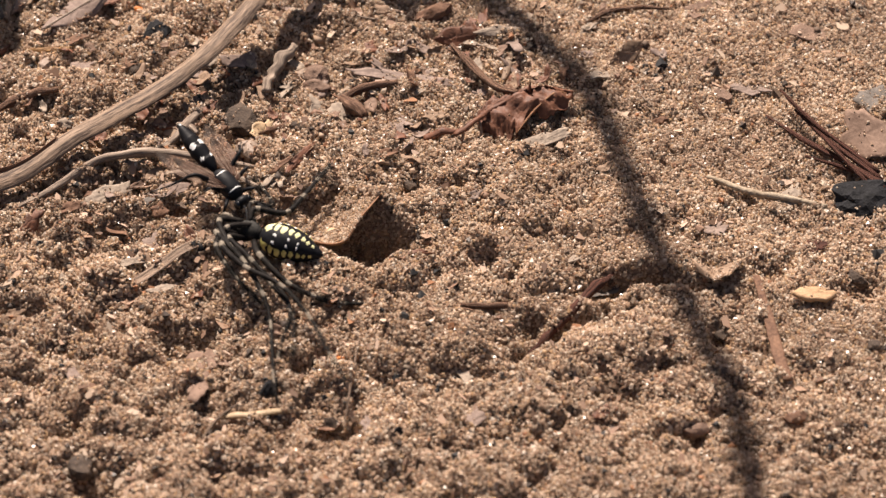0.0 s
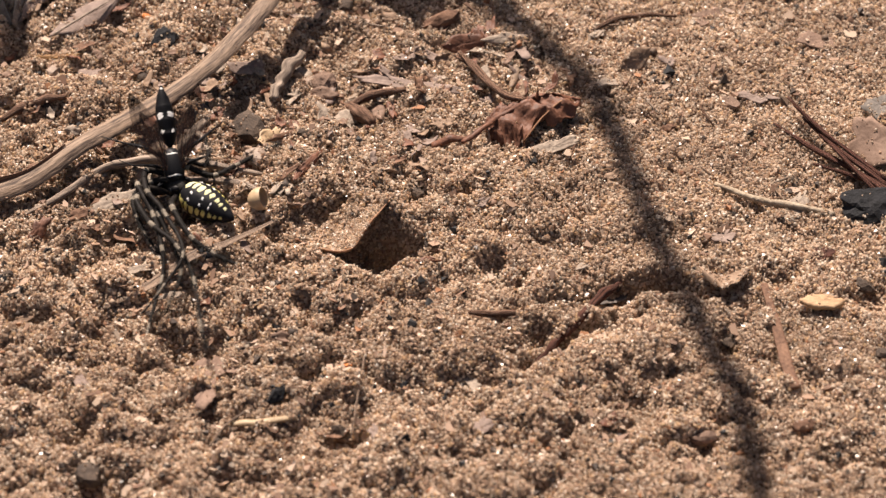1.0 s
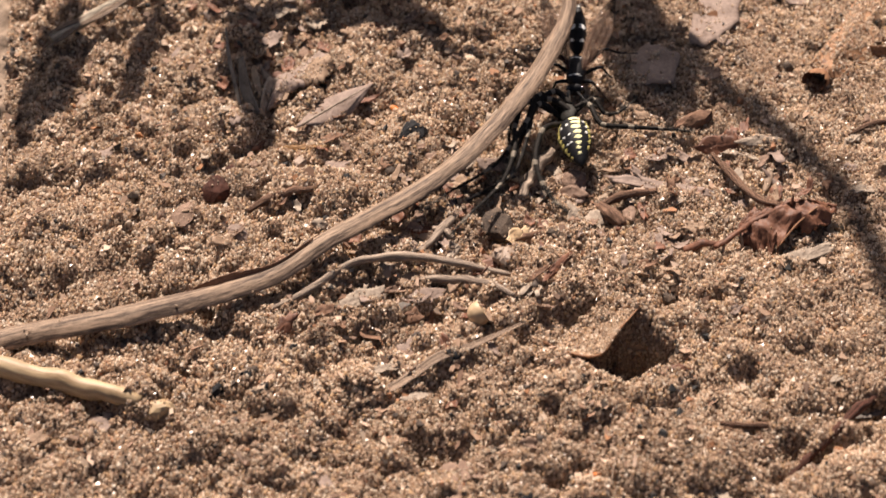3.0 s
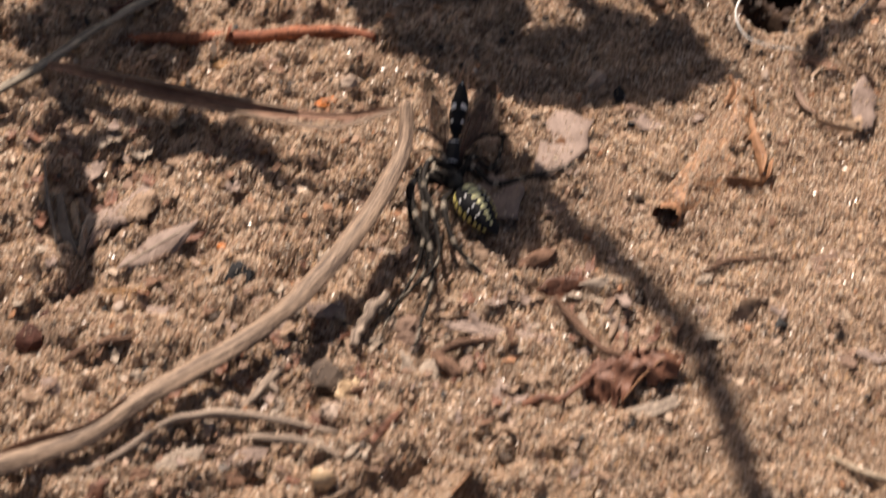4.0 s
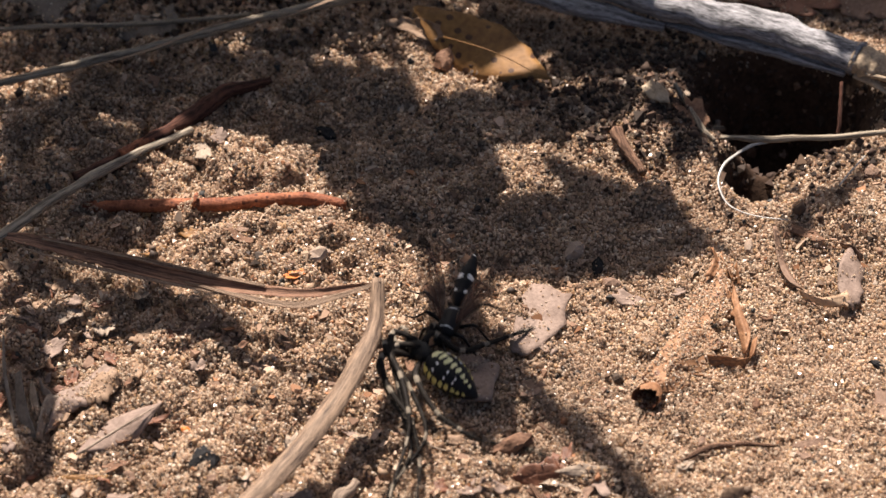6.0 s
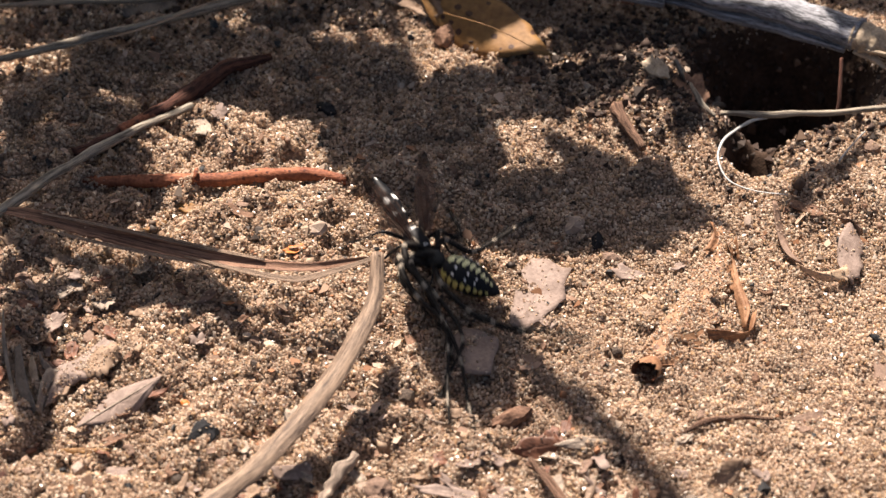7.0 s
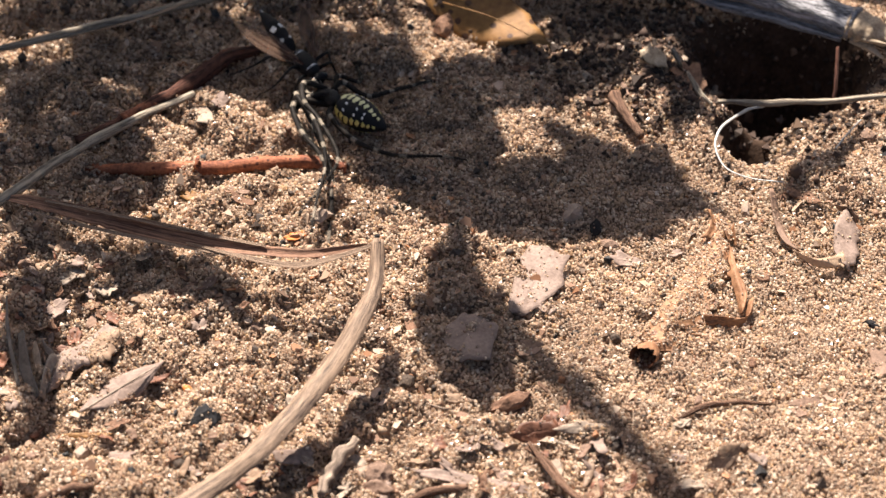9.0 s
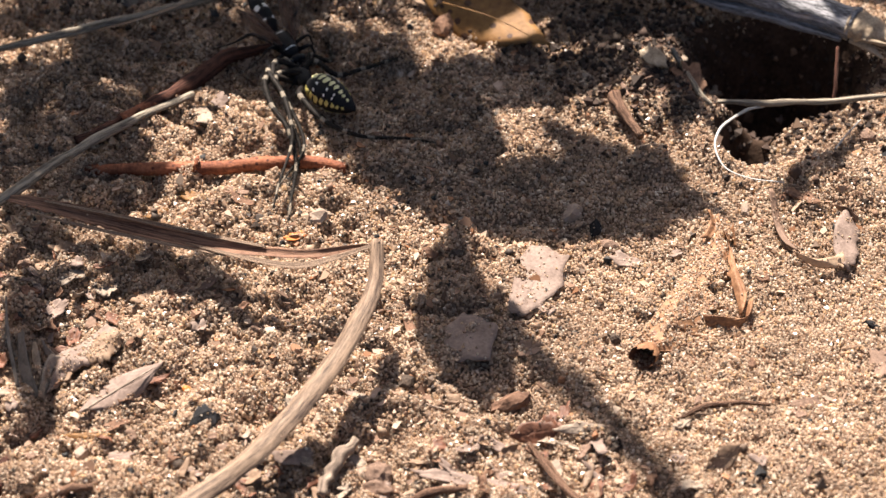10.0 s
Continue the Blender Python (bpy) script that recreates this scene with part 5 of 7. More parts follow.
v, f = sheet(laid([(13.5, 7.3, 1.6), (11.2, 1.0, 0.9), (8.4, -6.8, 0.6), (4.6, -14.7, 0.6)]),
             laid([(15.1, 6.8, 1.2), (15.9, 0.7, 0.5), (14.3, -9.1, 0.2), (7.6, -16.6, 0.3)]), seed=211, jag=0.2, bulge=0.35, wave=0.55)
dusted(v, f, 13.0)
under(mesh_object("blade", v, f, LEAF_ORANGE), roll)
for left, right, seed in (
    ([(13.9, 6.2, 2.4), (15.1, 3.1, 2), (15.9, 0.2, 1.4), (17.0, -4.0, 1.2)], [(14.6, 6.2, 1.2), (15.6, 2.6, 0.7), (15.4, -1.0, 0.4), (16.6, -5.4, 0.4)], 214),
    ([(16.2, -1.9, 1.4), (17.6, -5.9, 1.6), (17.4, -8.4, 1)], [(15.2, -2.9, 0.4), (16.5, -6.7, 0.6), (17.0, -9.2, 0.3)], 215),
    ([(18.5, -7.0, 1.6), (18.0, -9.8, 1.2), (15.5, -10.5, 1.3), (12.4, -10.2, 0.9)], [(17.7, -7.1, 0.3), (17.3, -10.5, 0.2), (15.2, -10.8, 0.2), (12.8, -10.9, 0.2)], 216),
    ([(12.7, 6.4, 3.2), (13.2, 5.0, 2.4), (12.0, 2.5, 2.2)], [(13.5, 7.1, 1.4), (14.2, 4.7, 1.4), (13.5, 2.9, 1.2)], 217),
    ([(16.0, 5.1, 2), (16.3, 3.6, 1.6), (16.5, 2.6, 0.8)], [(15.6, 5.4, 0.8), (15.9, 4.0, 0.6), (16.2, 3.0, 0.4)], 218),
):
    v, f = sheet(laid(left), laid(right), seed, 7, 5, 0.25, 0.14, 0.14, 0.25)
    dusted(v, f, 0.25)
    under(mesh_object("torn_edge", v, f, LEAF_EDGE), roll, "orange-brown torn edge")
# the rolled tip: a short open tube, its inside coloured darker for shade
rng = np.random.RandomState(8)
axis = np.array((-0.25, -0.72, 0.30))
axis /= np.linalg.norm(axis)
wide = np.cross(axis, (0, 0, 1.0))
wide /= np.linalg.norm(wide)
tall = np.cross(wide, axis)
mouth = np.array(laid([(5.3, -18.2, 1.3)])[0])
turns = np.linspace(0, 2 * np.pi, 28, endpoint=False)
ragged = 0.30 * rng.normal(size=28) + 0.5 * np.sin(turns * 2 + 1)
verts, faces, slots = [], [], []
for far, r in ((0.0, 1.75), (-1.2, 1.65), (-2.6, 1.35), (-3.8, 0.9), (-3.7, 0.75), (-2.5, 1.18), (-1.1, 1.48), (0.0, 1.62)):
    reach = far + (ragged if far == 0.0 else 0 * ragged)
    wobble = 1 + 0.05 * np.sin(turns * 3 + far) + 0.03 * rng.normal(size=28)
    verts += list(mouth + axis * reach[:, None] + (wide * np.cos(turns)[:, None] * 1.12 + tall * np.sin(turns)[:, None] * 0.95) * (0.82 * r * wobble)[:, None])
for k in range(7):
    for j in range(28):
        faces.append((k * 28 + j, (k + 1) * 28 + j, (k + 1) * 28 + (j + 1) % 28, k * 28 + (j + 1) % 28))
        slots.append(0 if k < 4 else 1)
v = np.array(verts)
dusted(v, faces[:112], 1.5)
under(mesh_object("rolled_tip", v, faces, [LEAF_EDGE, LEAF_RUST], None, slots), roll, "hollow roll at the leaf's tip, inside coloured darker as shade")
husk = holder("hooked_leaf", (30, 5, 1))
tagged(husk, "pale curled leaf hooked over its own dark shadow", "leaf")
for left, right, mat, seed in (
    ([(29.6, 8.4, 1.8), (28.5, 5.1, 2.2), (28.2, 1.8, 1.9), (29.0, -0.9, 1.5)], [(31.0, 8.6, 0.4), (31.6, 5.0, 0.5), (31.3, 1.0, 0.6), (29.9, -1.7, 0.8)], LEAF_PINK, 221),
    ([(23.4, 1.9, 0.9), (25.7, -0.1, 1.4), (27.8, -0.3, 1.8), (29.3, 0.8, 1.8)], [(23.9, 1.2, 0.2), (26.1, -0.6, 0.8), (28.3, -1.5, 1.2), (29.8, -1.5, 1.2)], LEAF_BUFF, 222),
    ([(28.4, 8.7, 2.4), (30.0, 8.5, 2.2), (31.4, 7.5, 1.6)], [(29.0, 9.1, 1), (30.2, 8.6, 1), (31.2, 7.1, 0.8)], LEAF_BROWN, 223),
    ([(20.4, 11.0, 2.2), (20.9, 7.3, 1.6), (22.0, 3.8, 1), (23.8, 1.9, 0.6)], [(21.3, 11.9, 0.8), (21.9, 8.2, 0.4), (23.0, 4.3, 0.3), (24.3, 1.9, 0.2)], LEAF_BROWN, 224),
):
    v, f = sheet(laid(left), laid(right), seed, 8, 6, 0.3, 0.08, 0.22, 0.18)
    dusted(v, f, 1.2)
    under(mesh_object("lobe", v, f, mat), husk)
piece("bark_flake", (22.8, 12.6, 0.5), (27.0, 10.7, 0.5), 2.0, TWIG, "dark bark flake by the den", "bark flake", seed=225, tilt=(4, 0))
golden = holder("yellow_leaf", (-14, 46, 2))
tagged(golden, "yellow-brown dead leaf with a pale midrib in half shade", "leaf")
a, b = (-26.5, 50.4, 2), (-8.4, 38.8, 2)
v, f = plate(math.hypot(b[0] - a[0], b[1] - a[1]), 9.0, seed=231, jag=0.07, point=0.6, curl=0.8, cup=-1.0, wave=0.4, thick=0.2, around=44)
under(mesh_object("blade", resting(turned(v, 20, 4, math.degrees(math.atan2(b[1] - a[1], b[0] - a[0]))), (a[0] + b[0]) / 2, (a[1] + b[1]) / 2, 0.3, 1.2), f, LEAF_GOLD), golden)
v, f, u = tube(spline(laid([(-22.4, 45.3, 2.9), (-15.5, 41.6, 3.0), (-9.1, 38.9, 2.2)]), 5), (0.09, 0.07, 0.04), 6, 0.05, 3)
under(mesh_object("midrib", v, f, LEAF_GOLD, u), golden)
piece("leaf_fragment", (-29.5, 50.4, 1.5), (-21.7, 46.1, 2), 3.2, LEAF_TAN, "curled ochre leaf beside the yellow leaf", "leaf", seed=232, tilt=(50, 0), curl=0.8, cup=0.7)
lump("clod", (-22.3, 43.2, 0), (2.6, 1.8, 1.8), 0, TWIG, "brown knobbly seed case", "clod", seed=233, rough=0.25)
branch = holder("grey_branch", (20, 55, 7))
tagged(branch, "split weathered grey branch lying above the den", "branch")
for pts, r, mat, name, seed in (([(-19.3, 58.4, 7.0), (-7.1, 54.2, 7.0), (4.1, 50.0, 7.0), (15.2, 46.6, 6.5), (24.7, 43.4, 6.0), (31.6, 40.3, 5.5)], (2.0, 2.4, 2.5, 2.6, 2.5, 2.4), GREY_WOOD, "limb", 241),
                                ([(-16.8, 53.1, 5.5), (-10.0, 51.5, 5.5), (-2.5, 48.8, 5.5), (6.5, 46.3, 5.0)], (0.9, 1.5, 1.6, 0.8), GREY_WOOD, "split_limb", 242),
                                ([(6.5, 47.2, 5.0), (14.6, 44.7, 4.8), (22.6, 41.9, 4.6), (29.9, 38.7, 4.4)], (0.5, 1.0, 1.0, 0.6), GREY_WOOD, "split_limb", 245),
                                ([(31.0, 40.4, 5.6), (33.0, 39.6, 5.5), (35.6, 38.6, 5.0), (38.5, 38.0, 4.6)], (2.3, 2.3, 1.8, 0.9), PALE_WOOD, "broken_end", 243),
                                ([(31.0, 38.4, 4.6), (33.3, 37.5, 4.2), (35.4, 35.6, 3.6)], (0.6, 0.7, 0.15), PALE_WOOD, "broken_end", 244)):
    v, f, u = tube(spline(pts, 9), r, 20, 0.06 if mat is PALE_WOOD else 0.09, seed, flat=0.7)
    under(mesh_object(name, v, f, mat, u), branch, "pale splintered end" if mat is PALE_WOOD else "")
rng = np.random.RandomState(77)
for n in range(14):      # splinters that stand out of the break
    at = np.array((33.5, 39.2, 5.0)) + rng.normal(0, 1, 3) * (0.8, 1.0, 0.9)
    way = np.array((rng.uniform(1.5, 4.0), rng.uniform(-2.4, 0.2), rng.uniform(-0.7, 0.5)))
    v, f, u = tube(spline([at, at + way * 0.5 + rng.normal(0, 0.15, 3), at + way], 4), (0.42, 0.3, 0.06), 6, 0.12, n + 1, 0.6)
    under(mesh_object("splinter", v, f, PALE_WOOD if n % 3 else TWIG_FIBRE, u), branch)
stick("root", [(14.0, 28.6, 1.5), (20.5, 28.3, 1.8), (27.7, 28.9, 1.8), (37.1, 30.5, 2.0)], (0.36, 0.44, 0.38, 0.3), GREY_STALK, "grey root spanning the mouth of the den", "root", seed=244, rough=0.14, hung=True)
stick("root", [(29.0, 29.9, 1.2), (29.2, 32.3, 3.0), (29.3, 36.2, 5.0)], (0.26, 0.3, 0.26), DARK_BARK, "thin dark upright root in the den", "root", seed=245, hung=True)
stick("white_fibre", [(19.9, 28.3, 1.2), (17.6, 26.4, 2.0), (14.5, 22.2, 2.6), (13.7, 18.8, 2.2), (15.1, 15.5, 1.6), (18.2, 13.9, 1.4), (22.4, 13.1, 1.6)], (0.16, 0.24, 0.2, 0.16, 0.13, 0.1, 0.08), SILK,
      "white curved plant fibre looped over the den", "fibre", seed=246, flat=0.6, hung=True, dust=0)
stick("fibre", [(28.9, 20.4, 0.6), (30.4, 23.3, 0.8), (32.3, 26.6, 0.8)], (0.12, 0.14, 0.1), SILK, "thin pale fibre", "fibre", seed=247)
stick("small_twig", [(0.6, 28.3, 1.2), (2.1, 25.1, 1.2), (4.4, 21.1, 0.8)], (0.9, 0.8, 0.5), TWIG, "short dark twig with a pale broken end", "twig", seed=250)
piece("bark_chip", (4.4, 36.1, 1.5), (7.2, 32.5, 1.8), 2.2, PALE_WOOD, "pale wood splinter catching the sun", "wood chip", seed=251, thick=0.7, tilt=(20, 0))
stick("straw_piece", [(8.1, 36.9, 2), (11.1, 35.0, 2), (14.8, 42.4, 2)], (0.35, 0.45, 0.35), GREY_STALK, "grey straw on the bank of the den", "straw", seed=252)
stick("straw_piece", [(9.2, 36.2, 2), (11.7, 29.3, 2), (13.3, 27.9, 1.6)], (0.3, 0.4, 0.3), GREY_STALK, "grey straw on the bank of the den", "straw", seed=253)
for at, r, mat, label, seed in (
    ((-1.1, 5.4, 0), (1.3, 0.9, 0.9), CHAR, "black crumb beside a white grain", 261), ((-0.5, 5.3, 0.5), (0.45, 0.4, 0.45), WHITE_STONE, "tiny white quartz grain", 262),
    ((0.9, 2.8, 0), (2.2, 1.2, 0.8), CLOD, "dull brown clod in shade", 263), ((-35.4, 4.4, 0.5), (2.3, 1.2, 1.2), PEBBLE, "pale brown seed shell", 264),
    ((-21.7, 0.1, 0), (1.2, 1.7, 0.8), TWIG, "dark brown scrap of bark", 265), ((-28.0, 2.5, 0), (1.0, 0.8, 0.8), CHAR, "black crumb by the fold of the blade", 266),
    ((-39.0, -23.4, 0), (1.1, 1.0, 1.0), TWIG, "dark brown crumb in a pit", 267), ((-50.1, -16.7, 0), (1.0, 0.8, 0.7), CRUMB, "dark crumb", 268),
    ((-41.4, -14.3, 0), (1.4, 1.4, 0.8), CLOD, "brown crumb", 269), ((-47.8, -37.9, 0), (1.1, 1.2, 0.8), CRUMB, "dark grey crumb", 270),
    ((-22.5, -22.7, 0), (1.7, 1.5, 1.0), CRUMB, "dark crumb in shade", 271), ((-70.6, -5.5, 0), (1.4, 1.1, 1.2), CLOD, "reddish clod in the litter", 272),
    ((-66.0, -4.5, 0), (1.5, 0.9, 1.0), CLOD, "reddish clod in the litter", 273), ((7.1, -13.2, 0), (0.7, 0.6, 0.6), CHAR, "small black crumb", 274),
    ((2.0, -13.7, 0), (1.0, 0.9, 0.7), CRUMB, "dark crumb", 275), ((32.7, -10.2, 0), (1.4, 0.8, 0.7), CHAR, "black charcoal crumb", 276),
    ((33.0, 24.3, 0), (1.6, 1.3, 1.2), CLOD, "pale clod above the den", 277), ((12.2, -23.7, 0), (1.6, 1.0, 0.6), CLOD, "brown crumb on smooth sand", 278),
    ((17.6, 9.8, 0), (1.3, 0.9, 0.9), PEBBLE, "grey-brown pebble", 279),
    ((-68.1, -38.2, 0), (0.9, 1.2, 0.8), DARK_BARK, "dark red berry skin", 281),
    ((-69.9, 27.6, 0), (1.0, 1.0, 0.8), CHAR, "black crumb in shade", 283), ((-3.7, 7.7, 0), (1.3, 1.8, 0.9), PEBBLE, "sandy seed case in shade", 284),
    ((-36.7, 29.7, 0), (1.6, 1.1, 0.8), CHAR, "black crumb in shade", 285), ((-34.1, 29.7, 0), (1.4, 1.0, 0.8), CRUMB, "dark crumb in shade", 286),
    ((-59.3, -36.3, 0), (1.6, 1.0, 0.8), PEBBLE, "tan clod", 287),
):
    lump("charcoal_grain" if mat is CHAR else "pebble" if mat in (PEBBLE, WHITE_STONE) else "chip" if mat is ORANGE else "clod", at, r, seed * 41 % 180, mat, label, "charcoal" if mat is CHAR else "crumb", seed=seed, angular=0.5, group="crumbs on the sand")
for a, b, w, mat, label, seed in (
    ((-66.6, -14.5, 0.5), (-65.3, -10.8, 0.7), 2.6, LEAF_PINK, "pinkish leaf scrap in the litter", 301), ((-61.6, -15.9, 0.4), (-59.9, -12.2, 0.6), 2.0, LEAF_BROWN, "dull brown leaf scrap", 302),
    ((-61.0, -9.1, 0.4), (-57.9, -9.9, 0.6), 3.0, LEAF_PALE, "pale leaf scrap lit by the sun", 303), ((-53.0, 9.7, 0.4), (-50.6, 7.5, 0.6), 2.0, LEAF_GOLD, "ochre leaf scrap", 304),
    ((-47.4, 7.8, 0.5), (-43.3, 5.8, 0.6), 1.6, TWIG, "dark curled bark scrap", 305), ((-57.4, 4.9, 0.3), (-54.8, 6.9, 0.4), 1.4, LEAF_GOLD, "ochre leaf sliver", 306),
    ((-39.3, 0.5, 0.3), (-36.6, 1.4, 0.4), 1.6, ORANGE, "orange-brown leaf scrap", 307), ((-26.8, -26.1, 0.4), (-31.0, -22.8, 0.5), 1.4, LEAF_PINK, "pink-brown leaf sliver beside the blade", 308),
    ((-62.3, -33.5, 0.2), (-56.0, -33.7, 0.3), 0.8, LEAF_GOLD, "ochre straw sliver", 309),
    ((7.9, 0.9, 0.4), (10.3, 1.4, 0.4), 1.4, LEAF_PINK, "pale leaf scrap", 315), ((-9.9, -17.8, 0.3), (-6.6, -17.1, 0.4), 3.0, LEAF_BROWN, "brown leaf scrap at the edge of shade", 316),
    ((-7.5, -10.6, 0.3), (-5.2, -9.6, 0.4), 2.0, LEAF_PINK, "broken corner of bark", 317), ((-53.4, 25.2, 0.6), (-50.3, 21.0, 0.8), 2.6, LEAF_PALE, "pale crumpled leaf scrap at the stalk's tip", 318),
    ((-50.7, 24.2, 0.4), (-48.8, 26.4, 0.6), 2.6, LEAF_PINK, "pinkish crumbled leaf scrap", 319), ((1.4, 0.3, 0.3), (5.2, -1.4, 0.3), 2.6, LEAF_PINK, "dusty leaf scrap", 320),
    ((18.9, -2.9, 0.3), (20.8, -2.4, 0.4), 1.2, TWIG, "dark splinter", 321), ((-15.4, 37.0, 0.4), (-7.2, 34.2, 0.4), 1.4, TWIG, "dark twig-like splinter in shade", 322),
    ((-65.6, 45.6, 1), (-57.7, 52.3, 1.6), 6.0, LEAF_GREY, "dark dead leaf in deep shade", 323), ((-81.6, 52.9, 1), (-69.2, 53.1, 1.6), 8.0, LEAF_GREY, "dark dead leaf in deep shade", 324),
    ((-57.7, 57.6, 1), (-52.3, 57.7, 1.2), 3.0, LEAF_TAN, "tan leaf scrap catching the sun", 325), ((-48.2, 55.0, 1), (-40.7, 56.6, 1.2), 3.0, LEAF_BROWN, "brown leaf strip in shade", 326),
    ((4.1, 63.3, 0.5), (15.5, 59.2, 0.5), 9.0, LEAF_BROWN, "brown leaf litter behind the branch", 327), ((17.8, 60.7, 0.5), (29.0, 55.8, 0.5), 9.0, LEAF_RUST, "rust-brown leaf litter behind the branch", 328),
    ((29.1, 59.7, 0.5), (38.0, 54.7, 0.5), 7.0, LEAF_BROWN, "brown leaf litter behind the branch", 329), ((11.8, 28.7, 0.5), (8.9, 35.0, 1.5), 5.0, TWIG, "dark dead leaf on the bank of the den", 330),
    ((-25.0, -4.3, 0.4), (-20.9, -19.9, 0.5), 1.6, TWIG, "long dark leaf strip in shade", 331),
    ((32.3, -13.8, 0.3), (36.0, -19.8, 0.4), 4.0, LEAF_BROWN, "brown leaf scrap on smooth sand", 333),
):
    piece("leaf_fragment", a, b, w, mat, label, "leaf scrap", seed=seed, jag=0.2, wave=0.2, thick=0.22, curl=0.25, tilt=(seed % 5 * 5 - 6, seed % 3 * 5 - 5), group="scraps of leaf and bark")
stick("thin_root", [(9.6, -27.3, 0.2), (12.5, -25.5, 0.5), (16.1, -24.7, 0.5), (20.4, -24.6, 0.3)], (0.2, 0.4, 0.35, 0.2), TWIG, "thin dark rootlet on smooth sand", "root", seed=341)


# ---- thick litter beside the blade and under the weed ----
rng = np.random.RandomState(404)
KINDS = ((LEAF_PINK, "pinkish grey"), (LEAF_BROWN, "dull brown"), (LEAF_PALE, "bleached pale"), (LEAF_RUST, "rust brown"), (TWIG, "dark brown"), (LEAF_TAN, "tan"))
for n, (zone, spread) in enumerate([((-66.2, -9.8), (6, 7))] * 46 + [((-23.3, -38.7), (14, 7))] * 44 + [((-43.3, -59.1), (12, 6))] * 26 + [((-9.7, -36.3), (16, 3))] * 18 + [((11.8, 44.5), (9, 8))] * 16 + [((-38, -48), (15, 9))] * 60 + [((-58, -22), (12, 12))] * 40 + [((-5, -33), (14, 5))] * 24 + [((-20, -66), (28, 14))] * 26):
    mat, colour = KINDS[rng.randint(len(KINDS))]
    x, y = zone[0] + rng.normal() * spread[0], zone[1] + rng.normal() * spread[1]
    flake("leaf_fragment", (x, y, rng.uniform(0.1, 0.8)), rng.uniform(1.6, 4.2), rng.uniform(0.9, 2.2), rng.uniform(0, 180), mat, colour + " scrap of dead leaf in the litter", "leaf scrap",
          tilt=(rng.normal() * 18, rng.normal() * 14), seed=500 + n, jag=0.25, wave=0.25, curl=rng.uniform(-0.2, 0.5), cup=rng.uniform(-0.1, 0.3), thick=0.2, around=20, rings=3, dust=0.7, group="litter of small leaf scraps")
for n in range(26):
    x, y = rng.normal(-14, 24), rng.normal(-45, 16)
    turn, long = rng.uniform(0, 6.28), rng.uniform(1.5, 4.5)
    pts = [(x + k * long * math.cos(turn + 0.15 * k), y + k * long * math.sin(turn + 0.15 * k), 0.35) for k in (-0.5, 0, 0.5)]
    stick("plant_fibre", pts, (0.08, 0.14, 0.06), (STRAW, TWIG, ROOT)[n % 3], "tiny dry plant fibre lying on the sand", "fibre", seed=700 + n, group="tiny plant fibres", dust=0, steps=3, around=5)


# ---- loose crumbs and leaf bits too many to count ----
def scatter(n, seed, box, crumbly):
    rng = np.random.RandomState(seed)
    x, y = rng.uniform(box[0], box[2], n), rng.uniform(box[1], box[3], n)
    keep = field(x, y, 11, 21) + 0.45 * crumbly / (1 + np.exp((x + 0.25 * y + 10) / 10)) > rng.uniform(0.25, 1.05, n)
    return x[keep], y[keep]


MOULD = grain_material("leaf_mould", [(0.0, (0.028, 0.018, 0.013)), (0.35, (0.05, 0.03, 0.022)), (0.7, (0.09, 0.055, 0.038)), (0.92, (0.16, 0.105, 0.07))], rough=0.85)
CRUMB_BITS = grain_material("humus_crumbs", [(0.0, (0.05, 0.036, 0.028)), (0.3, (0.12, 0.08, 0.055)), (0.55, (0.20, 0.12, 0.08)), (0.72, (0.02, 0.02, 0.021)), (0.84, (0.33, 0.24, 0.17)), (0.965, (0.30, 0.14, 0.065))], rough=0.7)
cxs, cys = scatter(9000, 31, (-100, -112, 50, 66), 1.0)
scatter_grains("soil_crumbs", cxs, cys, np.clip(np.random.RandomState(8).lognormal(math.log(0.30), 0.4, len(cxs)), 0.16, 0.9), 0.12, CRUMB_BITS, 12, "dark brown soil crumbs and charcoal bits among the sand")
rng = np.random.RandomState(61)
den = np.array((20.7, 39.0))
spot = np.vstack([den + rng.normal(0, 1, (1500, 2)) * (10, 8), np.array((3.7, 38.2)) + rng.normal(0, 1, (900, 2)) * (7, 8), np.array((-68.3, 55.9)) + rng.normal(0, 1, (1500, 2)) * (22, 7)])
scatter_grains("leaf_mould", spot[:, 0], spot[:, 1], np.clip(rng.lognormal(math.log(0.42), 0.35, len(spot)), 0.2, 1.1), 0.25, MOULD, 15, "dark brown leaf mould round the den")
lx, ly = scatter(3400, 41, (-100, -112, 50, 66), 1.0)
bits_v, bits_f = [], []
rng = np.random.RandomState(77)
for x, y, z in zip(lx, ly, relief(lx, ly)):
    n, r, a = rng.randint(4, 7), rng.uniform(0.35, 1.0), rng.uniform(0, 6.28)
    tx, ty, k = rng.normal(0, 0.35), rng.normal(0, 0.35), rng.uniform(0.3, 0.8)
    angles = np.sort(rng.uniform(0, 6.28, n))
    px, py = r * np.cos(angles), r * k * np.sin(angles)
    qx, qy = x + px * math.cos(a) - py * math.sin(a), y + px * math.sin(a) + py * math.cos(a)
    top = np.stack([qx, qy, z + 0.32 + tx * (qx - x) + ty * (qy - y)], 1)
    m = len(bits_v)
    bits_v += list(top) + list(top - (0, 0, 0.12))
    bits_f += [tuple(range(m, m + n)), tuple(range(m + 2 * n - 1, m + n - 1, -1))]
    bits_f += [(m + j, m + n + j, m + n + (j + 1) % n, m + (j + 1) % n) for j in range(n)]
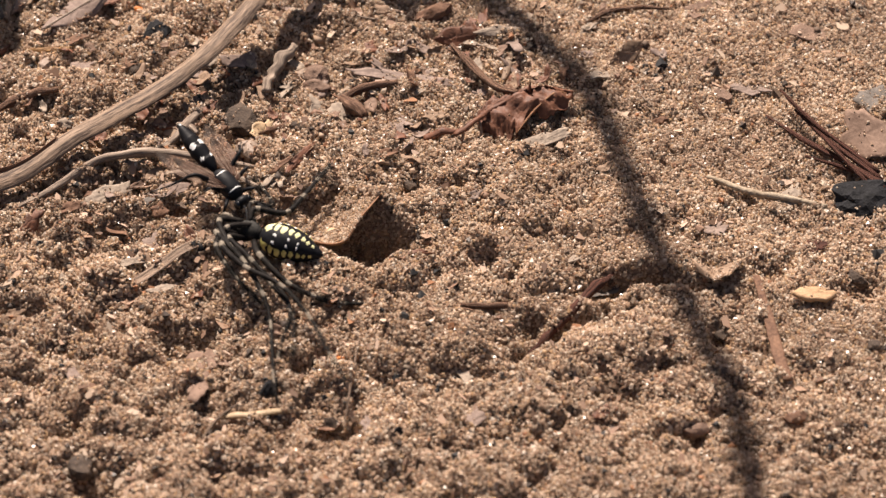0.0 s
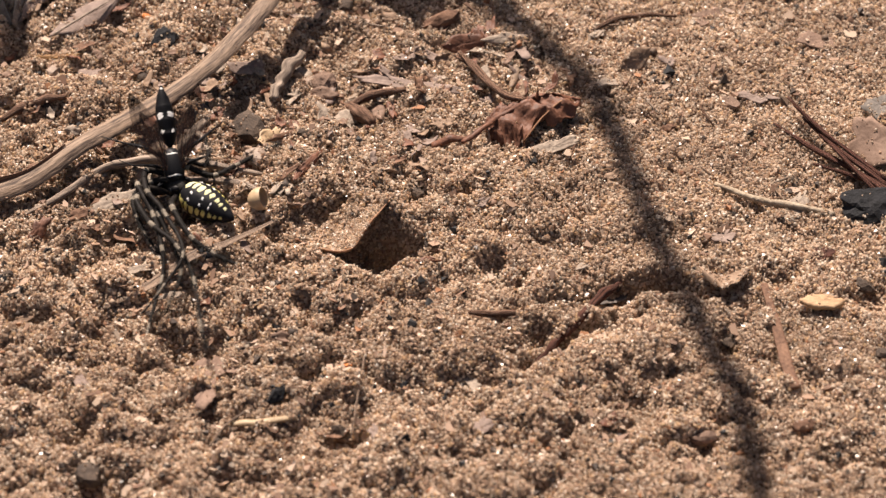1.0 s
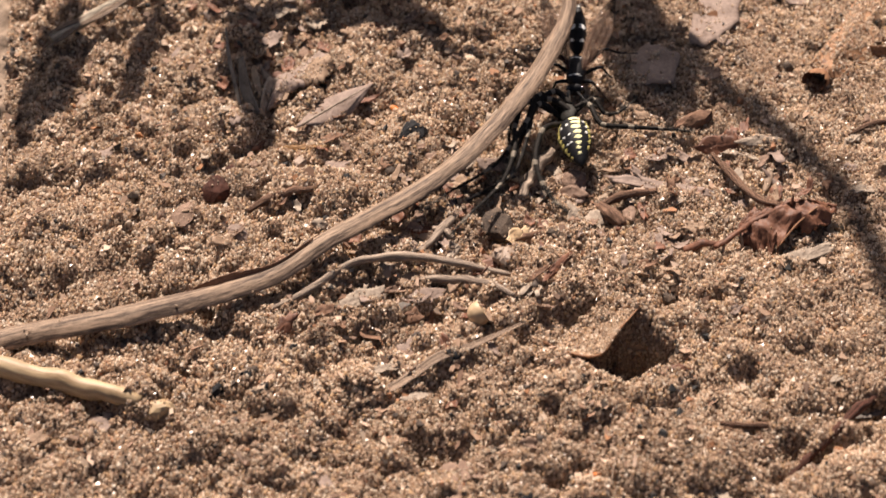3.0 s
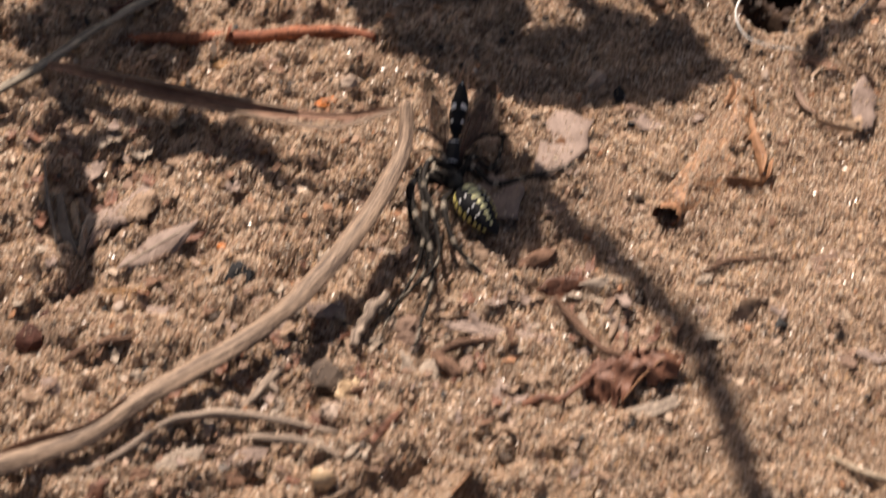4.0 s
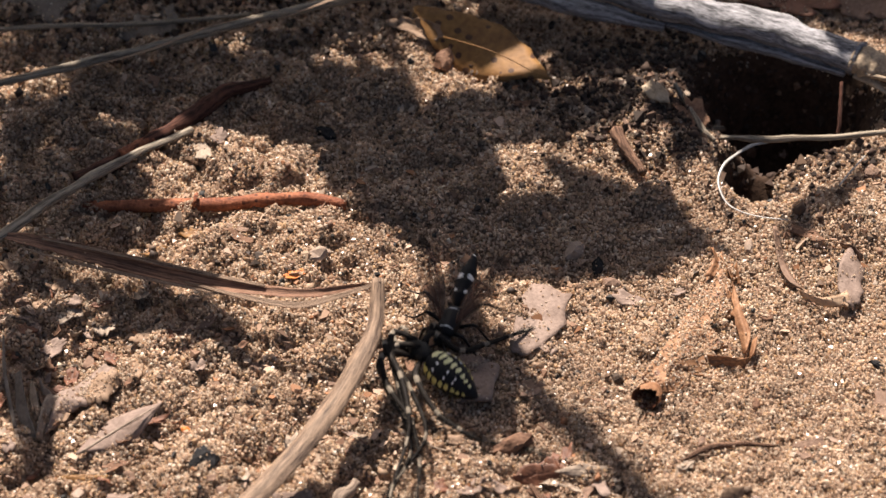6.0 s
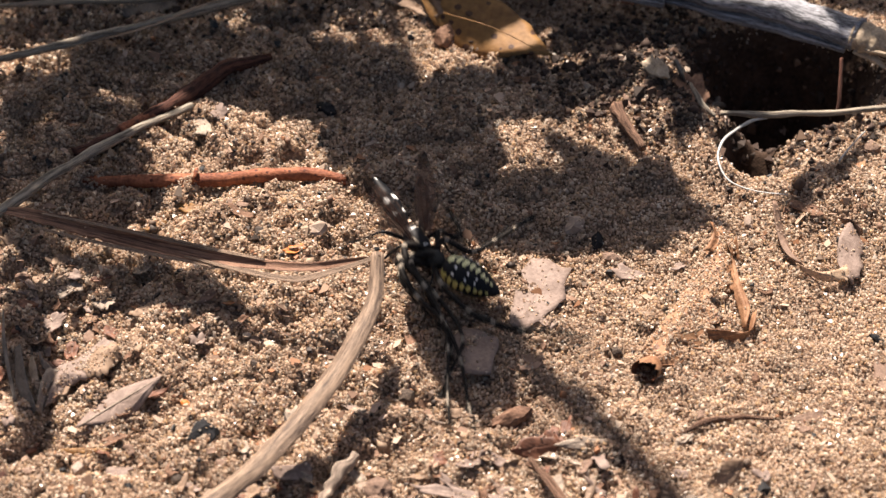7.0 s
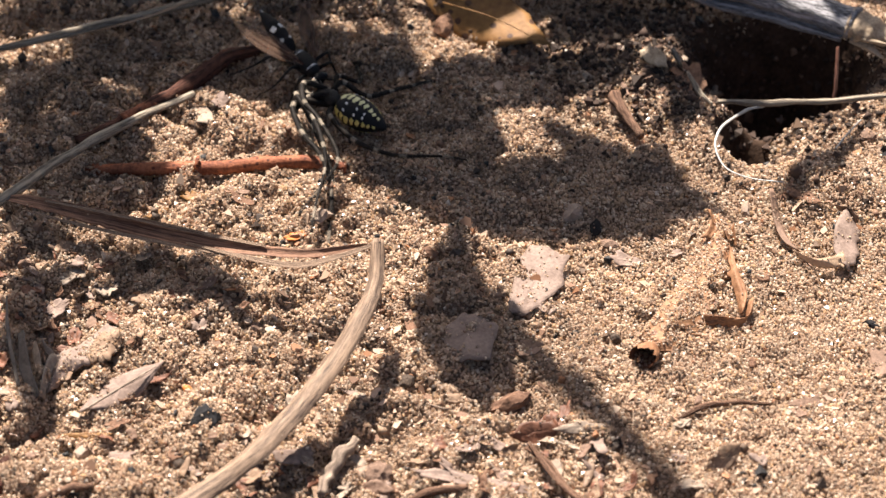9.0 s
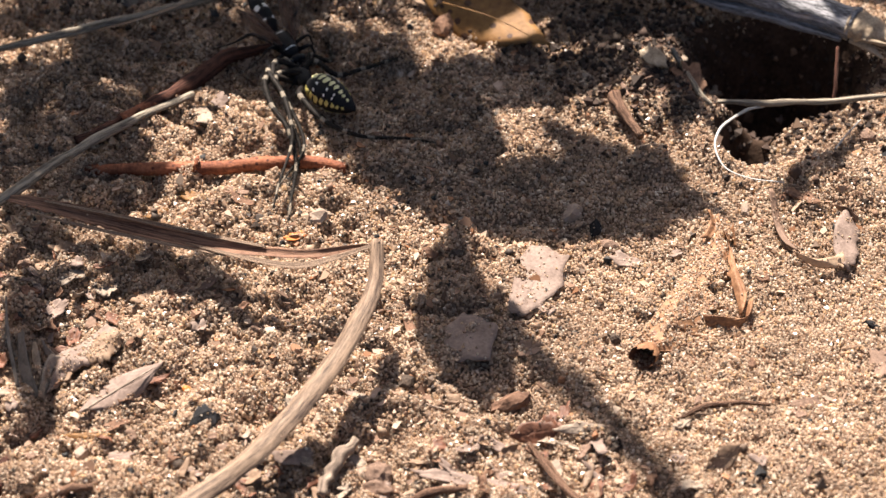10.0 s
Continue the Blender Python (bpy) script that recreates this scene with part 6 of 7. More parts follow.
BITS = grain_material("leaf_bits", [(0.0, (0.30, 0.20, 0.14)), (0.25, (0.20, 0.12, 0.08)), (0.45, (0.42, 0.31, 0.24)), (0.62, (0.12, 0.07, 0.045)), (0.78, (0.40, 0.31, 0.235)), (0.94, (0.26, 0.125, 0.06))], rough=0.75)
tagged(mesh_object("leaf_bits", bits_v, bits_f, BITS, smooth=False), "tiny torn bits of dead leaf strewn over the sand", "litter", kind="stuff")

# ---- grains that lie on the litter ----
rng = np.random.RandomState(91)
dx, dy, dz = [], [], []
for verts, faces, amount in DUSTED:
    for face in faces:
        a, b, c = verts[face[0]], verts[face[1]], verts[face[2]]
        n = np.cross(b - a, c - a)
        area = float(np.linalg.norm(n)) * (1.0 if len(face) == 4 else 0.5)
        if n[2] > 0.55 * np.linalg.norm(n):
            spot = (a + b + c) / 3
            thick = amount * max(0.0, 2.6 * float(field(spot[0], spot[1], 1.7, 55)) - 0.8 + 0.2 * min(amount, 5.0))
            for _ in range(rng.poisson(area * thick)):
                s, t = rng.uniform(0, 1, 2)
                q = a + s * (b - a) + t * ((verts[face[3]] if len(face) == 4 else c) - a) * (1.0 if len(face) == 4 else 0.5)
                dx.append(q[0]), dy.append(q[1]), dz.append(q[2])
dx, dy, dz = np.array(dx), np.array(dy), np.array(dz)
scatter_grains("sand_dust", dx, dy, np.clip(rng.lognormal(math.log(0.15), 0.25, len(dx)), 0.08, 0.26), dz - relief(dx, dy) + 0.05, GRAINS, 14, "loose sand grains lying on leaves and twigs")


# ---- the wasp and the spider that it drags; built round their own origins, nose along +y ----
def lathe(profile, wide=1.0, high=1.0, around=18, bend=0.0):
    """A body of rounded rings along y: profile of (y, radius); bend lifts its far end."""
    p = spline([(y, r, 0) for y, r in profile], 5)
    a = np.linspace(0, 2 * np.pi, around, endpoint=False)
    verts, faces = [], []
    for y, r, _ in p:
        r = max(r, 0.02)
        verts += [(wide * r * math.cos(t), y, high * r * math.sin(t) + bend * y * y) for t in a]
    n = len(p)
    faces = [(i * around + j, (i + 1) * around + j, (i + 1) * around + (j + 1) % around, i * around + (j + 1) % around) for i in range(n - 1) for j in range(around)]
    faces += [tuple(range(around)), tuple(range(n * around - 1, (n - 1) * around - 1, -1))]
    return verts, faces


def radius_at(profile, y):
    line = spline([(a, r, 0) for a, r in sorted(profile)], 5)
    return float(np.interp(y, line[:, 0], line[:, 1]))


def patch(profile, y, angle, long, width, wide, high, bend, proud=0.035, seed=1):
    """A mark that hugs a lathed body: centre at y and at degrees from its back."""
    rng = np.random.RandomState(seed)
    k = 12
    verts = []
    rim = 1 + 0.24 * rng.normal(size=k)
    for f in (0.0, 0.55, 1.0):
        for j in range(k):
            t = 2 * math.pi * j / k
            py = y + f * rim[j] * long / 2 * math.cos(t)
            pa = radians(90 - angle) + f * rim[j] * math.sin(t) * width / 2 / max(radius_at(profile, y), 0.3)
            r = radius_at(profile, py) + proud * (1.0 if f < 1 else 0.15)
            verts.append((wide * r * math.cos(pa), py, high * r * math.sin(pa) + bend * py * py))
    faces = [(a * k + j, a * k + (j + 1) % k, (a + 1) * k + (j + 1) % k, (a + 1) * k + j) for a in range(2) for j in range(k)]
    return verts, faces


def limb(parent, name, points, radii, mats, bands=(), seed=1, label=""):
    """A jointed leg whose origin is its hip; bands: changes of material along its length, from 0 to 1."""
    path = spline(points, 5)
    v, f, u = tube(path, radii, 7, 0.03, seed)
    n = len(path)
    slots = None
    if bands:
        slots = []
        for face in f:
            s = min(face[0] // 7, n - 1) / (n - 1)
            slots.append(sum(s > b for b in bands) % 2)
    ob = mesh_object(name, v, f, mats, u, slots, centre=points[0])
    return under(ob, parent, label)


wasp = holder("spider_wasp", (0, 0, 0))
tagged(wasp, "black spider wasp with white abdomen spots dragging a spider backwards", "wasp")
BELLY = [(0.0, 0.25), (-0.6, 0.65), (-1.5, 1.02), (-2.0, 1.0), (-3.2, 1.2), (-3.7, 1.12), (-4.9, 1.06), (-5.3, 0.96), (-6.5, 0.62), (-7.4, 0.22), (-7.7, 0.04)]
v, f = lathe(BELLY, 1.0, 0.92, 20, 0.012)
belly = under(mesh_object("abdomen", v, f, BLACK), wasp)
for y, angle, long, width, seed in ((-1.9, 42, 0.5, 0.7, 1), (-1.9, -42, 0.5, 0.7, 2), (-3.9, 38, 0.75, 1.15, 3), (-3.9, -38, 0.75, 1.15, 4), (-7.25, 0, 0.3, 0.3, 5)):
    v, f = patch(BELLY, y, angle, long, width, 1.0, 0.92, 0.012, 0.03, seed)
    under(mesh_object("white_spot", v, f, WHITE_SPOT), belly, "chalk white spot")
CHEST = [(0.1, 0.3), (0.5, 0.85), (1.3, 1.2), (2.3, 1.32), (3.4, 1.25), (4.2, 0.95), (4.7, 0.4)]
v, f = lathe(CHEST, 1.0, 0.95, 18)
chest = under(mesh_object("thorax", v, f, BLACK_DULL), wasp)
for y, w_, seed in ((3.75, 2.1, 6), (1.0, 1.5, 7)):
    v, f = patch(CHEST, y, 0, 0.22, w_, 1.0, 0.95, 0.0, 0.03, seed)
    under(mesh_object("pale_line", v, f, WHITE_SPOT), chest, "thin whitish line")
v, f = ball((1.12, 0.72, 0.95), 3, 0.02, 3)
head = under(mesh_object("head", v + (0, 5.25, -0.15), f, BLACK_DULL), wasp)
for side in (1, -1):
    v, f = ball((0.36, 0.5, 0.66), 4, 0.01, 2)
    under(mesh_object("eye", v + (side * 0.85, 5.4, 0.0), f, EYE), head)
    v, f, u = tube(spline([(side * 0.3, 5.85, 0.2), (side * 1.0, 7.2, 0.9), (side * 2.2, 8.6, 0.6), (side * 3.3, 8.9, -0.3)], 6), (0.16, 0.13, 0.09), 6, 0.03, 5)
    under(mesh_object("antenna", v, f, BLACK_DULL, u), head)
WINGS, WASP_LEGS = [], []
for side in (1, -1):
    for kind, long, width, hip in (("forewing", 10.6, 3.1, (side * 0.95, 3.1, 1.0)), ("hindwing", 7.2, 2.2, (side * 0.95, 2.3, 0.9))):
        v, f = plate(long, width, thick=0.03, jag=0.0, point=0.45, wave=0.12, seed=6, around=40, rings=6)
        v = v * (1, 1, 1) + (long / 2, 0, 0)
        slots = [1 if np.mean([v[k][0] for k in face]) > long * 0.8 else 0 for face in f]
        v = turned(v, 0, 0, -90 + side * 14) + hip
        ob = under(mesh_object(kind, v, f, [WING, WING_TIP], None, slots, centre=hip), wasp, "smoky brown wing with a darker tip")
        for k in (-0.7, -0.1, 0.6):
            line = [(0.1, k * 0.1, 0.03), (long * 0.4, k * width * 0.36, 0.05), (long * 0.78, k * width * 0.30, 0.04)]
            vv, ff, uu = tube(turned(spline(line, 5), 0, 0, -90 + side * 14) + hip, (0.05, 0.035, 0.02), 5, 0.0, 7)
            vein = mesh_object("vein", vv, ff, DARK_BARK, uu)
            vein.parent = ob
            vein.matrix_parent_inverse = Matrix.Translation(Vector(hip) * MM).inverted()
        WINGS.append((ob, side, hip, kind))
    for n, (hip, knee, foot, toe, r) in enumerate((((0.7, 3.6, -0.8), (2.2, 4.9, 0.6), (3.4, 5.4, -2.4), (4.2, 6.2, -3.6), 0.19), ((0.8, 2.4, -0.9), (3.0, 2.6, 0.9), (4.8, 2.0, -2.2), (6.4, 1.2, -3.7), 0.19),
                                                   ((0.8, 1.1, -0.8), (3.2, -0.8, 1.4), (4.8, -3.0, -1.6), (6.4, -5.0, -3.6), 0.23))):
        pts = [(side * x, y, z) for x, y, z in (hip, knee, foot, toe)]
        mid = [pts[0], tuple((np.array(pts[0]) + pts[1]) / 2 + (0, 0, 0.25)), pts[1], tuple((np.array(pts[1]) + pts[2]) / 2), pts[2], pts[3]]
        WASP_LEGS.append((limb(wasp, "leg", mid, (r * 1.3, r * 1.4, r, r * 0.75, r * 0.5, r * 0.3), BLACK, seed=n + 10), pts[0], side, n))

spider = holder("orb_spider", (0, 0, 0))
tagged(spider, "limp orb spider with a black and yellow abdomen and banded legs", "spider")
SACK = [(0.0, 0.5), (-0.5, 1.35), (-1.6, 1.95), (-3.2, 2.15), (-5.0, 1.85), (-6.6, 1.2), (-7.7, 0.55), (-8.2, 0.05)]
v, f = lathe(SACK, 1.0, 0.92, 24)
sack = under(mesh_object("abdomen", v, f, BLACK_DULL), spider)
for side in (1, -1):
    for n, (y, long, width) in enumerate(((-0.95, 1.25, 1.5), (-2.05, 0.66, 1.5), (-2.95, 0.62, 1.35), (-3.85, 0.6, 1.2), (-4.7, 0.56, 1.05), (-5.5, 0.5, 0.85), (-6.2, 0.42, 0.65), (-6.85, 0.34, 0.45))):
        v, f = patch(SACK, y, side * (47 - n * 1.5), long, width, 1.0, 0.92, 0, 0.05, 30 + n)
        under(mesh_object("yellow_mark", v, f, CREAM_MARK if side > 0 else YELLOW_MARK), sack, "pale yellow mark")
    for n, (y, angle, long) in enumerate(((-1.9, 80, 0.5), (-2.9, 84, 0.45), (-3.9, 80, 0.4), (-2.2, 13, 0.42), (-4.0, 12, 0.36), (-5.2, 9, 0.25))):
        v, f = patch(SACK, y, side * angle, long, 0.42, 1.0, 0.92, 0, 0.05, 50 + n)
        under(mesh_object("pale_dot", v, f, WHITE_SPOT), sack, "small whitish dot")
    for n, y in enumerate((-1.6, -2.5, -3.4, -4.3, -5.2, -6.0)):
        v, f = patch(SACK, y, side * 98, 0.75, 0.9 - 0.08 * n, 1.0, 0.92, 0, 0.05, 60 + n)
        under(mesh_object("yellow_mark", v, f, YELLOW_MARK), sack, "pale yellow mark")
v, f = lathe([(-0.1, 0.4), (0.4, 0.9), (1.4, 1.2), (2.4, 0.98), (3.2, 0.72), (3.7, 0.4)], 1.0, 0.66, 18)
carapace = under(mesh_object("carapace", v, f, SILVER), spider, "carapace covered with silvery hair")
for x, y in ((0.25, 3.5), (-0.25, 3.5), (0.55, 3.2), (-0.55, 3.2)):
    v, f = ball((0.13, 0.13, 0.13), 2, 0.0, 1)
    under(mesh_object("eye", v + (x, y, 0.45), f, EYE), carapace)
for side in (1, -1):
    limb(spider, "palp", [(side * 0.45, 3.5, -0.2), (side * 0.9, 4.6, 0.3), (side * 0.7, 5.5, -0.4), (side * 0.3, 5.9, -1.0)], (0.24, 0.24, 0.18), LEG_PALE, seed=3, label="pale yellowish feeler")
    v, f = ball((0.34, 0.4, 0.7), 4, 0.03, 2)
    under(mesh_object("jaw", v + (side * 0.36, 3.6, -0.7), f, BLACK), spider)
SPIDER_LEGS = []
ROLL = -42      # degrees by which the spider lies over on its side
for n, pts in enumerate((
    ((-0.8, 2.6, -0.2), (-3.2, 4.4, 1.3), (-5.8, -0.2, 1.3), (-9.0, -4.4, 0.6), (-12.0, -7.0, -0.4), (-18.4, -10.4, -1.0), (-22.0, -12.6, -1.6)),
    ((-1.0, 1.9, -0.2), (-5.0, 3.0, 1.5), (-7.6, -0.8, 1.0), (-8.8, -5.6, 0.6), (-11.4, -10.0, -0.6), (-16.4, -14.6, -1.2), (-19.5, -17.6, -1.6)),
    ((-1.0, 1.3, -0.2), (-3.6, 2.6, 1.2), (-5.6, -1.2, 1.2), (-7.2, -4.6, 0.4), (-9.4, -8.8, -0.6), (-13.4, -11.0, -1.3), (-15.6, -12.0, -1.7)),
    ((-0.9, 0.7, -0.2), (-3.6, -1.6, 0.9), (-5.2, -6.4, 0.4), (-4.8, -9.6, -0.2), (-3.6, -12.6, -0.8), (-0.4, -17.0, -1.2), (1.0, -19.8, -1.6)),
    ((0.8, 2.6, 0.0), (-1.0, 5.0, 1.4), (-4.4, 2.2, 1.7), (-6.0, -1.6, 1.4), (-9.6, -7.6, 0.2), (-14.4, -8.6, -1.0), (-19.6, -9.4, -1.6)),
    ((1.0, 1.9, -0.1), (2.6, 1.8, 1.0), (3.6, -1.6, 0.4), (6.8, -2.4, 0.0), (10.6, -2.8, -0.7), (13.2, -3.0, -1.2), (14.6, -3.1, -1.7)),
    ((1.0, 1.3, -0.2), (3.2, 3.2, 0.8), (4.6, 1.2, 0.2), (6.2, 2.0, -0.6), (7.6, 3.6, -1.2), (8.8, 5.2, -1.8), (9.2, 6.0, -2.0)),
    ((0.9, 0.7, -0.2), (-1.8, 3.4, 0.9), (-5.2, 3.2, 0.9), (-6.8, 1.2, 0.5), (-7.9, -1.0, 0.0), (-8.4, -3.2, -0.8), (-8.8, -5.0, -1.4)),
)):
    pts = [tuple(p) for p in np.vstack([pts[:1], turned(pts[1:], 0, -ROLL, 0)])]
    r = 0.33 if n != 6 else 0.25
    leg = limb(spider, "leg", pts, (r, r * 1.25, r * 1.15, r * 1.05, r * 0.95, r * 0.75, r * 0.6, r * 0.45, r * 0.3), [LEG_DARK, LEG_PALE],
               (0.14, 0.17, 0.31, 0.35, 0.47, 0.51, 0.64, 0.69, 0.83, 0.87), seed=n + 40)
    # short hairs that stand off the leg
    rng = np.random.RandomState(900 + n)
    line = spline(pts, 12)
    hv, hf = [], []
    for k in range(3, len(line) - 1):
        for _ in range(8):
            way = rng.normal(size=3)
            way = way / np.linalg.norm(way) + 0.7 * (line[k + 1] - line[k]) / np.linalg.norm(line[k + 1] - line[k])
            root = line[k] + rng.uniform(0, 1) * (line[k + 1] - line[k])
            thin = np.cross(way, (0.3, 0.5, 0.8))
            thin = 0.035 * thin / np.linalg.norm(thin)
            m = len(hv)
            hv += [root - thin, root + thin, root + way * (r + rng.uniform(0.25, 0.7)), root + np.cross(thin, way) * 0.7]
            hf += [(m, m + 1, m + 2), (m + 1, m + 3, m + 2), (m + 3, m, m + 2)]
    hairs = mesh_object("hair", hv, hf, SILVER if n % 2 else LEG_DARK, smooth=False, centre=pts[0])
    hairs.parent = leg
    hairs.matrix_parent_inverse = Matrix.Translation(Vector(pts[0]) * MM).inverted()
    tagged(hairs, "fine silvery leg hair")
    SPIDER_LEGS.append((leg, pts[0], n))

# ---- the pale husk that is caught on a leg of the spider ----
v, f = lathe([(-1.4, 0.05), (-1.2, 0.75), (-0.6, 1.3), (0.1, 1.48), (0.62, 1.4), (0.6, 1.3), (0.0, 1.3), (-0.6, 1.05), (-1.05, 0.4)], 1.0, 0.96, 22)
husk_ball = mesh_object("seed_husk", v, f, SHELL)
tagged(husk_ball, "cream round husk of a seed pulled along the sand", "seed husk")


def heading(front, back, share, roll=0.0):
    """A pose with +y from back to front, and the origin at that share of the way from the front."""
    a, b = Vector(front) * MM, Vector(back) * MM
    y = (a - b).normalized()
    x = y.cross(Vector((0, 0, 1))).normalized()
    m = Matrix((x, y, x.cross(y))).transposed().to_4x4()
    return Matrix.Translation(a.lerp(b, share)) @ m @ pose(0, 0, 0, 0, roll, 0)


def motions():
    # wasp: seconds, its head, its tail
    rows = [
        (0, (-31.26, -66.82, 2.83), (-41.13, -56.04, 7.39)), (0.2, (-32.10, -64.13, 2.93), (-40.78, -57.87, 6.09)), (0.4, (-32.80, -63.87, 2.78), (-28.43, -57.17, 6.92)), (0.5, (-33.60, -61.25, 2.92), (-27.94, -55.59, 6.77)), (0.65, (-36.96, -59.57, 2.38), (-39.33, -52.74, 5.95)),
        (0.8, (-40.32, -58.04, 2.16), (-47.39, -52.46, 4.95)), (1, (-41.58, -60.12, 2.08), (-43.53, -51.89, 8.10)), (1.2, (-43.95, -52.90, 2.51), (-45.36, -41.43, 5.96)), (1.5, (-42.98, -43.16, 2.89), (-45.99, -34.00, 6.74)), (1.8, (-39.58, -38.52, 3.53), (-40.98, -27.28, 5.83)),
        (2, (-36.05, -39.53, 3.26), (-34.91, -27.21, 5.19)), (2.2, (-32.93, -38.63, 2.99), (-29.14, -25.24, 5.09)), (2.75, (-28.71, -26.05, 2.10), (-28.48, -16.39, 5.42)), (3.3, (-22.15, -18.98, 3.17), (-23.25, -3.76, 5.74)), (3.5, (-22.05, -10.76, 2.66), (-25.25, -1.60, 5.87)),
        (4, (-21.06, -12.92, 2.85), (-20.49, -4.44, 6.11)), (4.5, (-19.91, -13.81, 2.96), (-16.03, -0.18, 5.82)), (4.8, (-20.40, -14.32, 2.93), (-9.98, -11.96, 4.95)), (5, (-20.91, -13.28, 2.84), (-11.43, -6.09, 4.94)), (5.5, (-19.97, -12.34, 2.96), (-12.58, -4.53, 4.95)), (5.7, (-19.15, -14.62, 3.00), (-12.66, -3.99, 4.85)),
        (6.2, (-19.36, -9.39, 2.97), (-18.62, 1.13, 5.33)), (6.8, (-19.68, -7.31, 3.19), (-25.04, 1.96, 5.57)), (7, (-21.52, -1.44, 2.82), (-27.54, 6.29, 5.80)), (7.2, (-25.38, 5.14, 3.12), (-31.83, 10.72, 5.34)), (7.5, (-30.87, 9.57, 3.45), (-39.26, 21.26, 5.62)), (7.8, (-33.25, 12.62, 3.30), (-40.86, 19.02, 4.93)),
        (8, (-33.34, 13.63, 3.22), (-41.39, 24.32, 5.00)), (8.2, (-34.16, 18.78, 2.96), (-42.15, 27.84, 4.40)), (8.5, (-34.64, 26.62, 2.58), (-45.45, 31.06, 3.93)), (8.8, (-36.32, 28.19, 2.61), (-45.00, 37.14, 5.38)), (9, (-37.18, 29.01, 2.60), (-45.77, 38.28, 5.53)), (9.2, (-37.93, 30.83, 2.86), (-46.68, 41.96, 5.60)),
        (9.5, (-39.88, 31.87, 2.91), (-46.59, 40.82, 5.39)), (10, (-40.61, 32.73, 2.93), (-47.58, 42.01, 5.63)),
    ]
    walk(wasp, [(t, heading(a, b, 0.44)) for t, a, b in rows])
    # spider: seconds, the front of its abdomen, the tip of it
    rows = [
        (0, (-29.68, -70.84, 2.64), (-22.42, -73.86, 2.18)), (0.2, (-29.78, -69.26, 2.45), (-22.08, -75.41, 2.28)), (0.4, (-30.28, -67.37, 2.64), (-23.65, -74.56, 2.48)), (0.5, (-32.63, -63.56, 3.20), (-25.25, -70.04, 2.20)), (0.65, (-36.06, -62.87, 2.15), (-28.35, -66.18, 2.26)),
        (0.8, (-39.72, -61.74, 1.82), (-31.85, -64.57, 2.11)), (1, (-40.63, -61.13, 1.80), (-33.40, -66.73, 1.78)), (1.2, (-41.56, -59.17, 1.95), (-36.85, -63.05, 1.30)), (1.5, (-41.01, -47.64, 3.08), (-35.87, -58.25, 1.70)), (1.8, (-38.49, -46.65, 2.62), (-35.66, -56.22, 1.85)),
        (2, (-36.92, -45.66, 2.42), (-36.20, -55.61, 1.91)), (2.2, (-33.50, -45.12, 2.29), (-34.70, -57.07, 2.00)), (2.75, (-27.90, -34.70, 1.97), (-27.09, -43.77, 1.52)), (3.3, (-22.76, -24.28, 2.64), (-17.26, -33.26, 1.86)), (3.5, (-21.21, -20.29, 3.18), (-15.86, -25.26, 1.80)),
        (4, (-19.74, -17.47, 3.26), (-15.08, -23.79, 1.82)), (4.5, (-19.71, -17.13, 3.25), (-15.25, -23.81, 1.84)), (4.8, (-20.74, -19.49, 3.16), (-15.49, -25.51, 1.82)), (5, (-21.33, -17.09, 3.19), (-15.09, -22.97, 1.97)), (5.5, (-22.10, -17.47, 3.17), (-15.30, -23.64, 1.89)), (5.7, (-21.43, -18.58, 3.21), (-15.33, -23.30, 1.98)),
        (6.2, (-19.85, -12.35, 2.97), (-14.18, -17.93, 2.15)), (6.8, (-18.20, -9.53, 3.02), (-11.83, -15.62, 2.17)), (7, (-19.34, -3.43, 3.08), (-12.31, -7.48, 2.15)), (7.2, (-20.61, 3.37, 2.87), (-14.89, -0.29, 1.99)), (7.5, (-28.55, 8.51, 3.38), (-22.19, 5.14, 2.19)), (7.8, (-30.32, 9.66, 3.40), (-23.42, 7.75, 2.22)),
        (8, (-31.52, 10.50, 3.42), (-24.82, 7.82, 2.34)), (8.2, (-32.46, 15.62, 3.12), (-25.00, 10.37, 2.39)), (8.5, (-32.93, 21.08, 2.96), (-25.63, 15.39, 2.69)), (8.8, (-33.41, 23.19, 2.93), (-25.61, 18.21, 2.77)), (9, (-34.45, 24.46, 2.70), (-26.15, 18.07, 2.78)), (9.2, (-35.77, 26.97, 2.54), (-27.62, 20.40, 2.72)),
        (9.5, (-37.81, 29.15, 2.58), (-30.35, 22.74, 2.37)), (10, (-38.55, 28.60, 2.62), (-30.74, 22.24, 2.28)),
    ]
    walk(spider, [(t, heading(a, b, 0.0, ROLL)) for t, a, b in rows])
    # legs tread while the wasp walks backwards, and trail on the spider
    for leg, hip, side, n in WASP_LEGS:
        steps = []
        for k in range(101):
            swing = 16 * math.sin(k * 1.9 + n * 2.1 + (side > 0) * 3.1)
            lift = 8 * math.cos(k * 1.9 + n * 2.1 + (side > 0) * 3.1)
            steps.append((k / 10, Matrix.Translation(Vector(hip) * MM) @ pose(0, 0, 0, 0, -side * lift, swing)))
        walk(leg, steps)
